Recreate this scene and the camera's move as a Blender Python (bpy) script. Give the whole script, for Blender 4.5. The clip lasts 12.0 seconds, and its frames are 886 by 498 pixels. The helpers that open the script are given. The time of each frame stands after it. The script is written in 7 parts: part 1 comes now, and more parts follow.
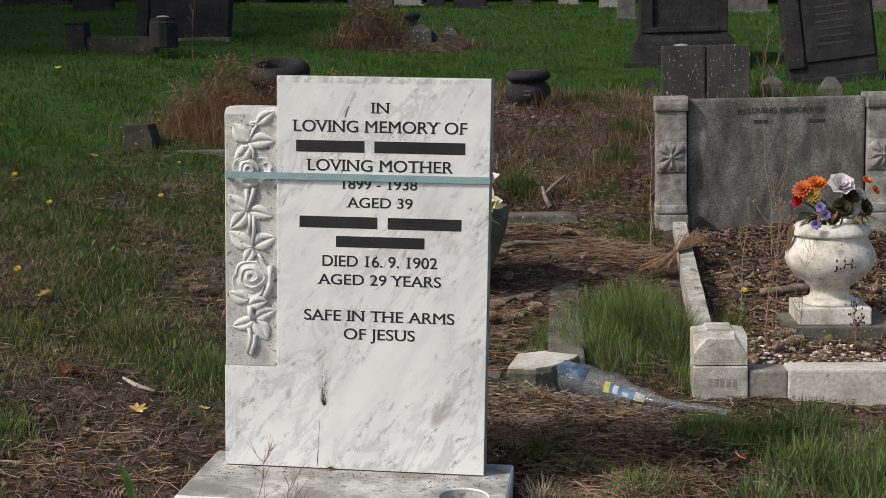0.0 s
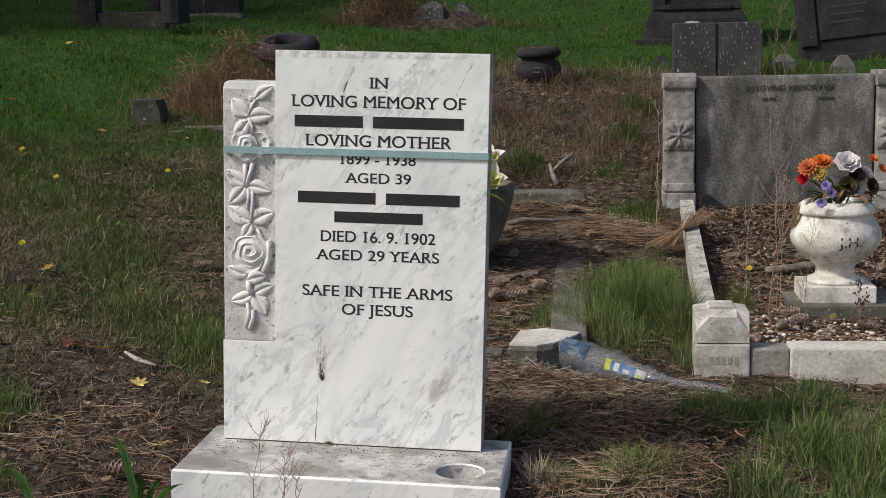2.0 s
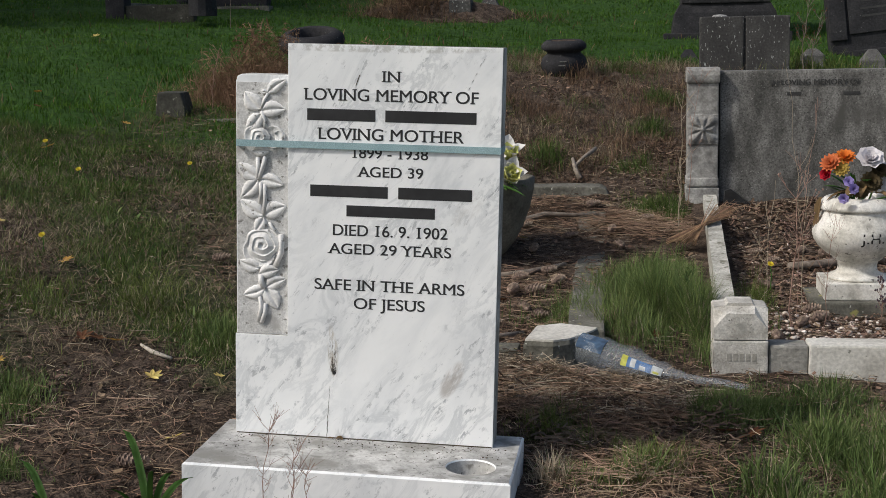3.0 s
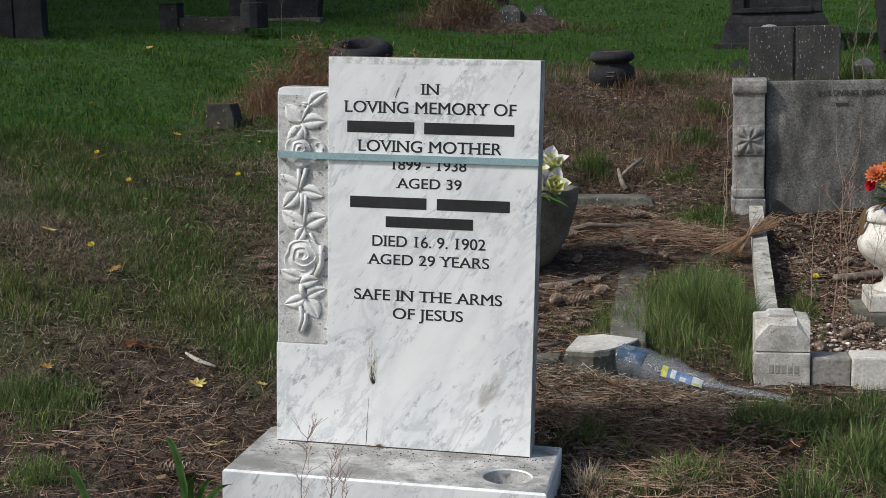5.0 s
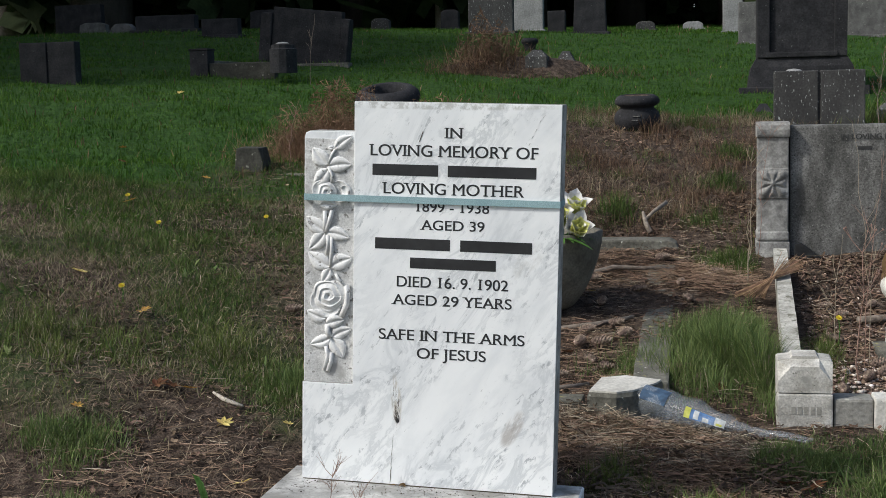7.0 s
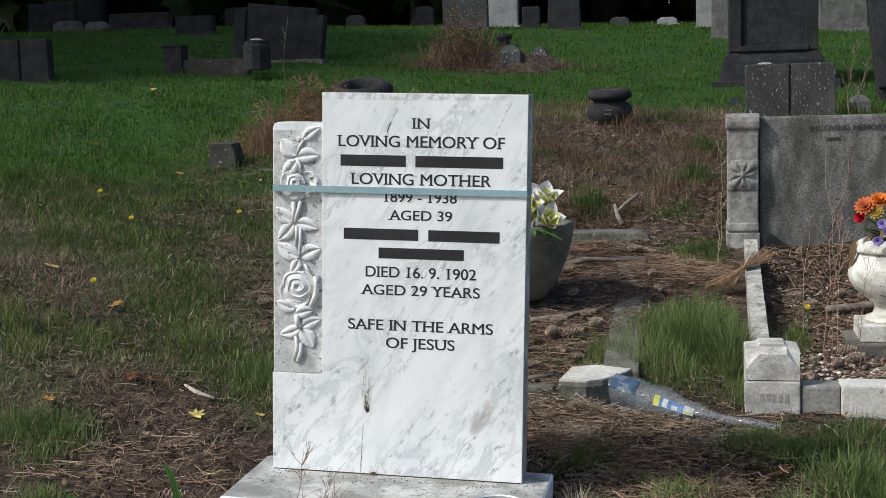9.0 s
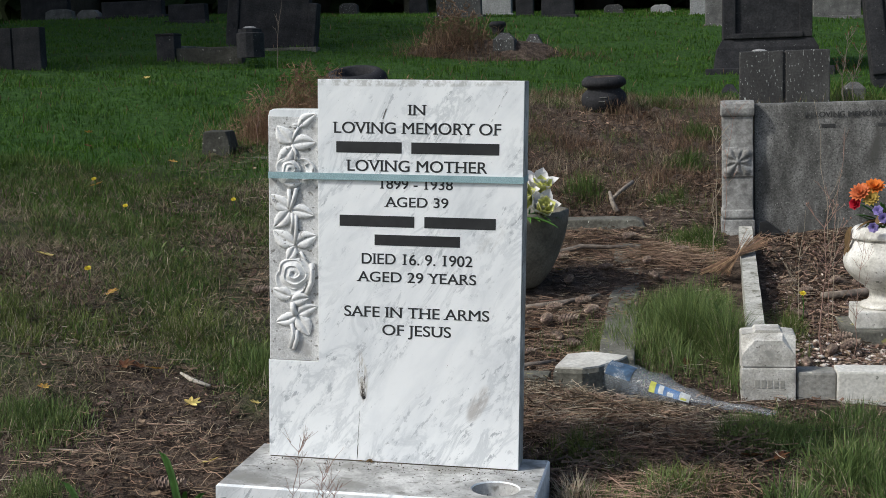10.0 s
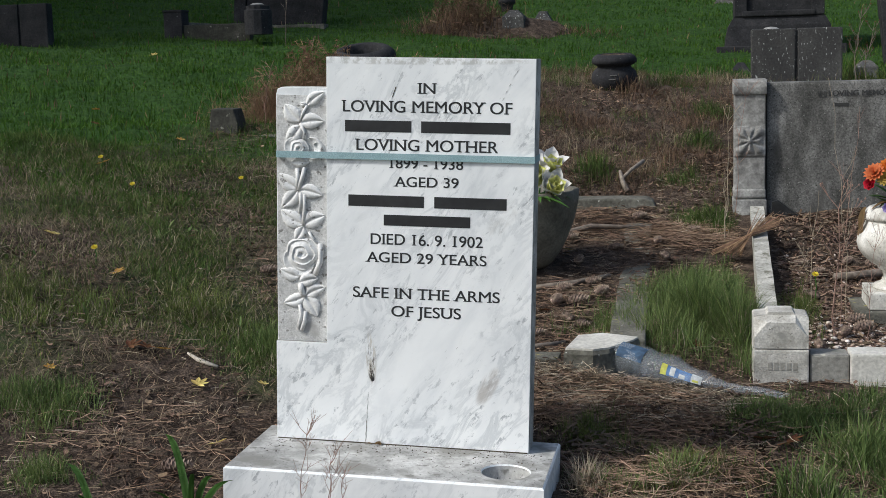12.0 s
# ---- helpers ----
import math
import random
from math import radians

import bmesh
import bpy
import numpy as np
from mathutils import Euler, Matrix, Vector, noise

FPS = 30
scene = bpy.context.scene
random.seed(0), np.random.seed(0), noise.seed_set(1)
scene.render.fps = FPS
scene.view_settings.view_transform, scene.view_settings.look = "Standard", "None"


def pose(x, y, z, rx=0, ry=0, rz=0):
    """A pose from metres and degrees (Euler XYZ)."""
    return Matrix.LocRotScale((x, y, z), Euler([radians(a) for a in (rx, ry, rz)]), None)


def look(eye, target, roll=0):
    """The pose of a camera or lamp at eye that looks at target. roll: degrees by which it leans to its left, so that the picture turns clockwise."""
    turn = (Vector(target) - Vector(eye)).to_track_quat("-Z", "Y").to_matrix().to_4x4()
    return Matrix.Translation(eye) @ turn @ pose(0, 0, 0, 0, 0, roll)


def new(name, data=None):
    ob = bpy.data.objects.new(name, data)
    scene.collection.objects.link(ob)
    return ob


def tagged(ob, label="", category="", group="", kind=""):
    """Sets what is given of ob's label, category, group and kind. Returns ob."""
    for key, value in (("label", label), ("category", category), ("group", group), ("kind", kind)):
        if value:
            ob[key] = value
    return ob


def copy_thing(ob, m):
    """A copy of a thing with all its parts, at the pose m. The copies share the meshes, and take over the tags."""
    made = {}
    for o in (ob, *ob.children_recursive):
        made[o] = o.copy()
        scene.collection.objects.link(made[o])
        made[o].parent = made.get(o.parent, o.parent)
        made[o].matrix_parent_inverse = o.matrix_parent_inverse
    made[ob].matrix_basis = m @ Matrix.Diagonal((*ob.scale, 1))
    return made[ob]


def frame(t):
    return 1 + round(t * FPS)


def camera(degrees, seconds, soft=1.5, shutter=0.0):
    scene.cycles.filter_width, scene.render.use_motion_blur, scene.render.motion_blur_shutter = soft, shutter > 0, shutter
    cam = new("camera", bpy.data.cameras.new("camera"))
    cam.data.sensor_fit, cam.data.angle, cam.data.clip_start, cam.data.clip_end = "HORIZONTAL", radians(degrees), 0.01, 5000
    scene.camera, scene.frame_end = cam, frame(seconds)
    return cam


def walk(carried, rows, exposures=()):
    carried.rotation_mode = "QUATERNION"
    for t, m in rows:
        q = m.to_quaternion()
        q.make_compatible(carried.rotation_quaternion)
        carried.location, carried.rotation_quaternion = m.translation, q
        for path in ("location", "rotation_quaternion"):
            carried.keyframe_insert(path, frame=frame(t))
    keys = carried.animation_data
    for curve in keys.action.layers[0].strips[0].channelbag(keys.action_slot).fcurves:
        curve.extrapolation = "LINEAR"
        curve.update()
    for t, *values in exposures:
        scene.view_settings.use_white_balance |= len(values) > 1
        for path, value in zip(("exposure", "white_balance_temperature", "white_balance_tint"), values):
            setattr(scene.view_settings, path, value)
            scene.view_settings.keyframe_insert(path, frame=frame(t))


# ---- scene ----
cam = camera(36.6, 12.0, 0.65)
PATH = [
    (0, (0.4879, -2.6150, 0.8841), (0.2700, -0.6450, 0.6177), -1.41),
    (0.5, (0.4909, -2.6130, 0.8840), (0.2748, -0.6430, 0.6135), -1.41),
    (1, (0.4919, -2.6080, 0.8840), (0.2765, -0.6390, 0.6044), -1.41),
    (1.5, (0.5018, -2.6070, 0.8826), (0.2790, -0.6410, 0.5913), -1.31),
    (2, (0.5217, -2.6080, 0.8788), (0.2805, -0.6450, 0.5802), -1.21),
    (2.5, (0.5437, -2.5990, 0.8789), (0.2773, -0.6400, 0.5743), -1.11),
    (3, (0.5577, -2.5910, 0.8793), (0.2702, -0.6360, 0.5716), -1.11),
    (5, (0.5910, -2.6090, 0.8840), (0.2250, -0.6640, 0.5924), -1.29),
    (5.5, (0.5939, -2.6210, 0.8829), (0.2106, -0.6770, 0.6080), -1.08),
    (6, (0.5960, -2.6330, 0.8858), (0.1983, -0.6900, 0.6265), -1.07),
    (6.5, (0.5981, -2.6420, 0.8887), (0.1920, -0.6990, 0.6448), -1.17),
    (7, (0.6090, -2.6510, 0.8843), (0.2016, -0.7060, 0.6584), -1.37),
    (9, (0.6324, -2.6660, 0.8693), (0.2569, -0.7150, 0.6392), -1.68),
    (9.5, (0.6323, -2.6670, 0.8673), (0.2624, -0.7160, 0.6270), -1.78),
    (10, (0.6262, -2.6630, 0.8656), (0.2600, -0.7120, 0.6181), -1.78),
    (10.5, (0.6192, -2.6510, 0.8638), (0.2536, -0.7010, 0.6073), -1.68),
    (11, (0.6172, -2.6420, 0.8639), (0.2472, -0.6940, 0.5976), -1.58),
    (11.5, (0.6153, -2.6320, 0.8660), (0.2399, -0.6860, 0.5918), -1.58),
    (12, (0.6153, -2.6290, 0.8670), (0.2377, -0.6850, 0.5869), -1.68),
]
walk(cam, [(t, look(eye, target, roll)) for t, eye, target, roll in PATH], [(0.0, -0.16, 6850, 9), (2.0, -0.15, 6780, 8.5), (3.0, -0.19, 6600, 8), (5.0, -0.12, 6400, 7), (9.0, 0.06, 6280, 6), (10.5, -0.04, 6250, 6), (12.0, -0.05, 6250, 6)])

# ---- world and light ----
SUN_FROM = Vector((-0.76, -0.46, 0.85)).normalized()
world = bpy.data.worlds.new("overcast_sky")
scene.world = world
world.use_nodes = True
wn = world.node_tree.nodes
sky = wn.new("ShaderNodeTexSky")
sky.sky_type = "NISHITA"
sky.sun_disc = False
sky.sun_elevation = math.asin(SUN_FROM.z)
sky.sun_rotation = math.atan2(SUN_FROM.x, SUN_FROM.y)
sky.dust_density = 3.5
world.node_tree.links.new(sky.outputs[0], wn["Background"].inputs[0])
wn["Background"].inputs[1].default_value = 0.135
sun_data = bpy.data.lights.new("sun", "SUN")
sun_data.energy = 2.75
sun_data.angle = radians(4)
sun_data.color = (1.0, 0.97, 0.93)
sun = new("sun", sun_data)
sun.matrix_world = look(SUN_FROM * 30, (0, 0, 0))


# ---- materials ----
def surf(name, ramp, scale=6.0, rough=0.8, bump=0.3, fine=60.0, fine_amount=0.25, stretch=(1, 1, 1), turn=(0, 0, 0),
         spots=None, island=0.0, dist=0.01, detail=6.0, spec=0.5):
    """A mottled surface: a coarse noise through a colour ramp, a fine noise on value, optional spots, and relief."""
    m = bpy.data.materials.new(name)
    m.use_nodes = True
    n, l = m.node_tree.nodes, m.node_tree.links
    b = n["Principled BSDF"]
    co = n.new("ShaderNodeTexCoord")
    mp = n.new("ShaderNodeMapping")
    mp.vector_type = "TEXTURE"
    mp.inputs["Scale"].default_value = [1 / a for a in stretch]
    mp.inputs["Rotation"].default_value = [radians(a) for a in turn]
    l.new(co.outputs["Object"], mp.inputs["Vector"])
    big = n.new("ShaderNodeTexNoise")
    big.inputs["Scale"].default_value = scale
    big.inputs["Detail"].default_value = detail
    big.inputs["Roughness"].default_value = 0.62
    l.new(mp.outputs[0], big.inputs["Vector"])
    cr = n.new("ShaderNodeValToRGB")
    el = cr.color_ramp.elements
    while len(el) < len(ramp):
        el.new(0.5)
    for e, (p, c) in zip(el, ramp):
        e.position, e.color = p, (*c, 1)
    l.new(big.outputs["Fac"], cr.inputs["Fac"])
    small = n.new("ShaderNodeTexNoise")
    small.inputs["Scale"].default_value = fine
    small.inputs["Detail"].default_value = 4
    l.new(co.outputs["Object"], small.inputs["Vector"])
    rng = n.new("ShaderNodeMapRange")
    rng.inputs["From Min"].default_value, rng.inputs["From Max"].default_value = 0.3, 0.7
    rng.inputs["To Min"].default_value, rng.inputs["To Max"].default_value = 1 - fine_amount, 1 + fine_amount
    l.new(small.outputs["Fac"], rng.inputs["Value"])
    mix = n.new("ShaderNodeMix")
    mix.data_type, mix.blend_type = "RGBA", "MULTIPLY"
    mix.inputs["Factor"].default_value = 1
    l.new(cr.outputs[0], mix.inputs["A"])
    l.new(rng.outputs[0], mix.inputs["B"])
    out = mix.outputs["Result"]
    if spots:
        for k, (s_scale, thresh, soft, col) in enumerate(spots):
            sp = n.new("ShaderNodeTexNoise")
            sp.inputs["Scale"].default_value = s_scale
            sp.inputs["Detail"].default_value = 3
            off = n.new("ShaderNodeMapping")
            off.inputs["Location"].default_value = (3.1 + k, 7.7 * k, 1.3)
            l.new(mp.outputs[0] if len(col) > 3 else co.outputs["Object"], off.inputs["Vector"])
            l.new(off.outputs[0], sp.inputs["Vector"])
            r2 = n.new("ShaderNodeMapRange")
            r2.inputs["From Min"].default_value, r2.inputs["From Max"].default_value = thresh, thresh + soft
            l.new(sp.outputs["Fac"], r2.inputs["Value"])
            mx = n.new("ShaderNodeMix")
            mx.data_type = "RGBA"
            l.new(r2.outputs[0], mx.inputs["Factor"])
            l.new(out, mx.inputs["A"])
            mx.inputs["B"].default_value = (*col[:3], 1)
            out = mx.outputs["Result"]
    if island:
        ge = n.new("ShaderNodeNewGeometry")
        hv = n.new("ShaderNodeHueSaturation")
        r3 = n.new("ShaderNodeMapRange")
        r3.inputs["To Min"].default_value, r3.inputs["To Max"].default_value = 1 - island, 1 + island
        l.new(ge.outputs["Random Per Island"], r3.inputs["Value"])
        l.new(r3.outputs[0], hv.inputs["Value"])
        r4 = n.new("ShaderNodeMapRange")
        r4.inputs["To Min"].default_value, r4.inputs["To Max"].default_value = 0.48, 0.515
        mul = n.new("ShaderNodeMath")
        mul.operation = "FRACT"
        m7 = n.new("ShaderNodeMath")
        m7.operation = "MULTIPLY"
        m7.inputs[1].default_value = 7.31
        l.new(ge.outputs["Random Per Island"], m7.inputs[0])
        l.new(m7.outputs[0], mul.inputs[0])
        l.new(mul.outputs[0], r4.inputs["Value"])
        l.new(r4.outputs[0], hv.inputs["Hue"])
        l.new(out, hv.inputs["Color"])
        out = hv.outputs[0]
    l.new(out, b.inputs["Base Color"])
    b.inputs["Roughness"].default_value = rough
    b.inputs["Specular IOR Level"].default_value = spec
    if bump:
        bp = n.new("ShaderNodeBump")
        bp.inputs["Strength"].default_value = bump
        bp.inputs["Distance"].default_value = dist
        ad = n.new("ShaderNodeMath")
        ad.operation = "ADD"
        l.new(big.outputs["Fac"], ad.inputs[0])
        l.new(small.outputs["Fac"], ad.inputs[1])
        l.new(ad.outputs[0], bp.inputs["Height"])
        l.new(bp.outputs[0], b.inputs["Normal"])
    return m


def leafy(name, c1, c2, rough=0.55, through_light=0.25, island=0.3):
    """Blades and leaves: colour varies from blade to blade, a little light passes through."""
    m = surf(name, [(0.3, c1), (0.7, c2)], scale=3.0, rough=rough, bump=0, fine=25, fine_amount=0.2, island=island, spec=0.15)
    n, l = m.node_tree.nodes, m.node_tree.links
    b = n["Principled BSDF"]
    tr = n.new("ShaderNodeBsdfTranslucent")
    l.new(b.inputs["Base Color"].links[0].from_socket, tr.inputs["Color"])
    ms = n.new("ShaderNodeMixShader")
    ms.inputs[0].default_value = through_light
    l.new(b.outputs[0], ms.inputs[1])
    l.new(tr.outputs[0], ms.inputs[2])
    l.new(ms.outputs[0], n["Material Output"].inputs["Surface"])
    return m


def marble(name, stained=False):
    """White marble: soft grey clouds, thin slanting veins gathered in places, and fine dark flecks."""
    m = bpy.data.materials.new(name)
    m.use_nodes = True
    n, l = m.node_tree.nodes, m.node_tree.links
    b = n["Principled BSDF"]
    co = n.new("ShaderNodeTexCoord")
    mp = n.new("ShaderNodeMapping")
    mp.vector_type = "TEXTURE"
    mp.inputs["Scale"].default_value = (1, 1, 1 / 0.40)
    mp.inputs["Rotation"].default_value = (0, radians(34), 0)
    l.new(co.outputs["Object"], mp.inputs["Vector"])

    def field(scale, detail, rough, warp, shift):
        off = n.new("ShaderNodeMapping")
        off.inputs["Location"].default_value = (shift, shift * 2.3, 1.3 - shift)
        l.new(mp.outputs[0], off.inputs["Vector"])
        t = n.new("ShaderNodeTexNoise")
        t.inputs["Scale"].default_value = scale
        t.inputs["Detail"].default_value = detail
        t.inputs["Roughness"].default_value = rough
        t.inputs["Distortion"].default_value = warp
        l.new(off.outputs[0], t.inputs["Vector"])
        return t.outputs["Fac"]

    def band(v, lo, hi, to=1.0):
        r = n.new("ShaderNodeMapRange")
        r.interpolation_type = "SMOOTHSTEP"
        r.inputs["From Min"].default_value, r.inputs["From Max"].default_value = lo, hi
        r.inputs["To Max"].default_value = to
        l.new(v, r.inputs["Value"])
        return r.outputs[0]

    def calc(op, a, c):
        r = n.new("ShaderNodeMath")
        r.operation = op
        l.new(a, r.inputs[0])
        if isinstance(c, float):
            r.inputs[1].default_value = c
        else:
            l.new(c, r.inputs[1])
        return r.outputs[0]

    cr = n.new("ShaderNodeValToRGB")
    el = cr.color_ramp.elements
    el.new(0.5)
    for e, (p, c) in zip(el, ((0.27, (0.60, 0.625, 0.65)), (0.42, (0.83, 0.845, 0.86)), (0.56, (0.925, 0.935, 0.94)))):
        e.position, e.color = p, (*c, 1)
    l.new(field(9, 8, 0.62, 0.3, 0.0), cr.inputs["Fac"])
    out = cr.outputs[0]
    gather = field(5, 3, 0.5, 0.0, 4.0)
    ridge = calc("ABSOLUTE", calc("SUBTRACT", field(15, 9, 0.68, 0.7, 9.0), 0.5), 0.0)
    vein = calc("MULTIPLY", calc("SUBTRACT", band(ridge, -1, -0.999), band(ridge, 0.0, 0.060)), band(gather, 0.36, 0.62, 0.60))
    fleck = calc("MULTIPLY", band(field(48, 6, 0.75, 0.3, 15.0), 0.56, 0.64), band(gather, 0.34, 0.58, 0.78))
    speck = band(field(190, 3, 0.6, 0.0, 21.0), 0.66, 0.74, 0.5)
    for amount, col in ((vein, (0.50, 0.525, 0.55)), (fleck, (0.34, 0.36, 0.385)), (speck, (0.32, 0.32, 0.33))):
        mx = n.new("ShaderNodeMix")
        mx.data_type = "RGBA"
        l.new(amount, mx.inputs["Factor"])
        l.new(out, mx.inputs["A"])
        mx.inputs["B"].default_value = (*col, 1)
        out = mx.outputs["Result"]
    if stained:
        sep = n.new("ShaderNodeSeparateXYZ")
        l.new(co.outputs["Object"], sep.inputs[0])

        def stain(cx, cz, rx, rz, slant, grain, lo, hi, most, col, thin=0.25):
            """A patch of dirt with a ragged edge: an ellipse in the face, broken up by a grain drawn out along it."""
            nonlocal out
            dz = calc("SUBTRACT", sep.outputs["Z"], cz)
            dx = calc("SUBTRACT", calc("SUBTRACT", sep.outputs["X"], cx), calc("MULTIPLY", dz, slant))
            ex, ez = calc("MULTIPLY", dx, 1 / rx), calc("MULTIPLY", dz, 1 / rz)
            fall = calc("SUBTRACT", band(ez, -9.0, -8.9), calc("ADD", calc("MULTIPLY", ex, ex), calc("MULTIPLY", ez, ez)))
            gm = n.new("ShaderNodeCombineXYZ")
            l.new(dx, gm.inputs["X"])
            l.new(calc("MULTIPLY", dz, thin), gm.inputs["Z"])
            g = n.new("ShaderNodeTexNoise")
            g.inputs["Scale"].default_value, g.inputs["Detail"].default_value, g.inputs["Roughness"].default_value = grain, 6, 0.7
            l.new(gm.outputs[0], g.inputs["Vector"])
            amount = calc("MULTIPLY", band(fall, 0.0, 0.7), band(g.outputs["Fac"], lo, hi, most))
            mx = n.new("ShaderNodeMix")
            mx.data_type = "RGBA"
            l.new(amount, mx.inputs["Factor"])
            l.new(out, mx.inputs["A"])
            mx.inputs["B"].default_value = (*col, 1)
            out = mx.outputs["Result"]

        stain(0.181, 0.212, 0.022, 0.045, 0.40, 55, 0.34, 0.58, 0.75, (0.40, 0.37, 0.345))
        stain(0.190, 0.225, 0.010, 0.024, 0.40, 90, 0.46, 0.60, 0.6, (0.33, 0.30, 0.28))
        stain(-0.064, 0.258, 0.013, 0.062, -0.08, 130, 0.45, 0.58, 0.60, (0.40, 0.34, 0.25), 0.14)
        stain(-0.064, 0.248, 0.009, 0.048, -0.10, 300, 0.51, 0.58, 0.95, (0.060, 0.043, 0.030), 0.20)
        stain(-0.062, 0.222, 0.007, 0.016, -0.10, 260, 0.42, 0.52, 0.95, (0.030, 0.024, 0.018), 0.5)
        stain(0.205, 0.56, 0.030, 0.045, 0.5, 60, 0.42, 0.62, 0.35, (0.50, 0.49, 0.47), 0.5)
        stain(0.0, 0.868, 0.30, 0.010, 0.0, 40, 0.44, 0.58, 0.6, (0.40, 0.395, 0.37), 1.0)
    l.new(out, b.inputs["Base Color"])
    b.inputs["Roughness"].default_value = 0.4
    bp = n.new("ShaderNodeBump")
    bp.inputs["Strength"].default_value = 0.05
    bp.inputs["Distance"].default_value = 0.002
    l.new(gather, bp.inputs["Height"])
    l.new(bp.outputs[0], b.inputs["Normal"])
    return m


M_MARBLE = marble("white_marble")
M_MARBLE_FACE = marble("white_marble_stained_face", True)
# Real grime, and shade painted on the slab's side and in the hole.
M_MARBLE_DIRTY_SHADED = surf("weathered_shaded_marble", [(0.30, (0.17, 0.17, 0.165)), (0.46, (0.33, 0.327, 0.315)), (0.60, (0.54, 0.535, 0.52)), (0.75, (0.66, 0.655, 0.64))],
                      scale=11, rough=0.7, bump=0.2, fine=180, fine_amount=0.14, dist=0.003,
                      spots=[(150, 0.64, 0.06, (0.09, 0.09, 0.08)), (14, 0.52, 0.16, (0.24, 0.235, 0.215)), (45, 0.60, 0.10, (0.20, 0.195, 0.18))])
M_CARVED = surf("carved_marble", [(0.30, (0.46, 0.46, 0.455)), (0.48, (0.72, 0.717, 0.71)), (0.70, (0.84, 0.837, 0.83))],
                scale=16, rough=0.7, bump=0.2, fine=240, fine_amount=0.10, dist=0.002, spots=[(80, 0.64, 0.06, (0.26, 0.25, 0.24)), (24, 0.62, 0.12, (0.50, 0.49, 0.48))])
M_CARVED_GROUND = surf("pecked_marble", [(0.30, (0.34, 0.34, 0.335)), (0.48, (0.54, 0.537, 0.53)), (0.70, (0.70, 0.697, 0.69))],
                       scale=22, rough=0.85, bump=0.5, fine=300, fine_amount=0.22, dist=0.002, spots=[(90, 0.62, 0.06, (0.20, 0.195, 0.18)), (26, 0.60, 0.12, (0.40, 0.39, 0.38))])
M_URN = surf("urn_marble", [(0.30, (0.25, 0.235, 0.205)), (0.46, (0.57, 0.55, 0.50)), (0.62, (0.78, 0.76, 0.72))],
             scale=12, rough=0.6, bump=0.25, fine=170, fine_amount=0.14, dist=0.003, spots=[(70, 0.64, 0.06, (0.2, 0.19, 0.17)), (17, 0.60, 0.10, (0.36, 0.34, 0.30))])
M_INK = surf("black_lettering", [(0.3, (0.012, 0.012, 0.014)), (0.7, (0.03, 0.03, 0.032))], rough=0.5, bump=0)
M_FADED = surf("faded_lettering", [(0.3, (0.020, 0.020, 0.020)), (0.7, (0.045, 0.045, 0.044))], rough=0.7, bump=0)
M_STRAP = surf("strap_webbing", [(0.3, (0.24, 0.37, 0.40)), (0.7, (0.33, 0.47, 0.50))], scale=20, rough=0.7, bump=0.3, fine=600, dist=0.001)
M_RUST = surf("brown_stain", [(0.3, (0.03, 0.022, 0.016)), (0.7, (0.10, 0.075, 0.05))], scale=60, rough=0.9, bump=0.2)
M_GRANITE = surf("weathered_sandstone", [(0.28, (0.050, 0.049, 0.047)), (0.5, (0.115, 0.112, 0.108)), (0.72, (0.19, 0.185, 0.178))],
                 scale=9, rough=0.9, bump=0.5, fine=130, fine_amount=0.30, dist=0.004,
                 spots=[(45, 0.66, 0.06, (0.42, 0.42, 0.38)), (11, 0.58, 0.12, (0.075, 0.073, 0.07))])
M_TABLET = surf("streaked_sandstone", [(0.30, (0.045, 0.045, 0.042)), (0.46, (0.100, 0.098, 0.092)), (0.58, (0.160, 0.157, 0.150)), (0.72, (0.25, 0.245, 0.235))],
               scale=13, rough=0.92, bump=0.35, fine=170, fine_amount=0.45, dist=0.002, stretch=(1, 1, 0.45),
               spots=[(140, 0.66, 0.05, (0.27, 0.27, 0.25)), (110, 0.63, 0.05, (0.035, 0.035, 0.03)), (9, 0.56, 0.12, (0.070, 0.068, 0.062, 1))])
M_PILLAR = surf("pale_weathered_sandstone", [(0.28, (0.10, 0.098, 0.092)), (0.48, (0.23, 0.225, 0.215)), (0.62, (0.34, 0.335, 0.32)), (0.74, (0.46, 0.45, 0.43))],
                scale=13, rough=0.9, bump=0.4, fine=130, fine_amount=0.25, dist=0.003, spots=[(13, 0.58, 0.12, (0.13, 0.125, 0.12))])
M_DARKSTONE = surf("dark_slate_stone", [(0.28, (0.012, 0.0125, 0.014)), (0.5, (0.026, 0.026, 0.029)), (0.75, (0.048, 0.048, 0.050))],
                   scale=8, rough=0.85, bump=0.4, fine=90, fine_amount=0.3, dist=0.004, spots=[(70, 0.69, 0.06, (0.16, 0.165, 0.16))], spec=0.22)
M_LICHEN = surf("lichened_dark_stone", [(0.28, (0.020, 0.020, 0.020)), (0.5, (0.042, 0.041, 0.040)), (0.75, (0.085, 0.084, 0.080))],
                scale=7, rough=0.85, bump=0.5, fine=90, fine_amount=0.35, dist=0.004, stretch=(1, 1, 0.4),
                spots=[(90, 0.63, 0.05, (0.38, 0.40, 0.38, 1))])
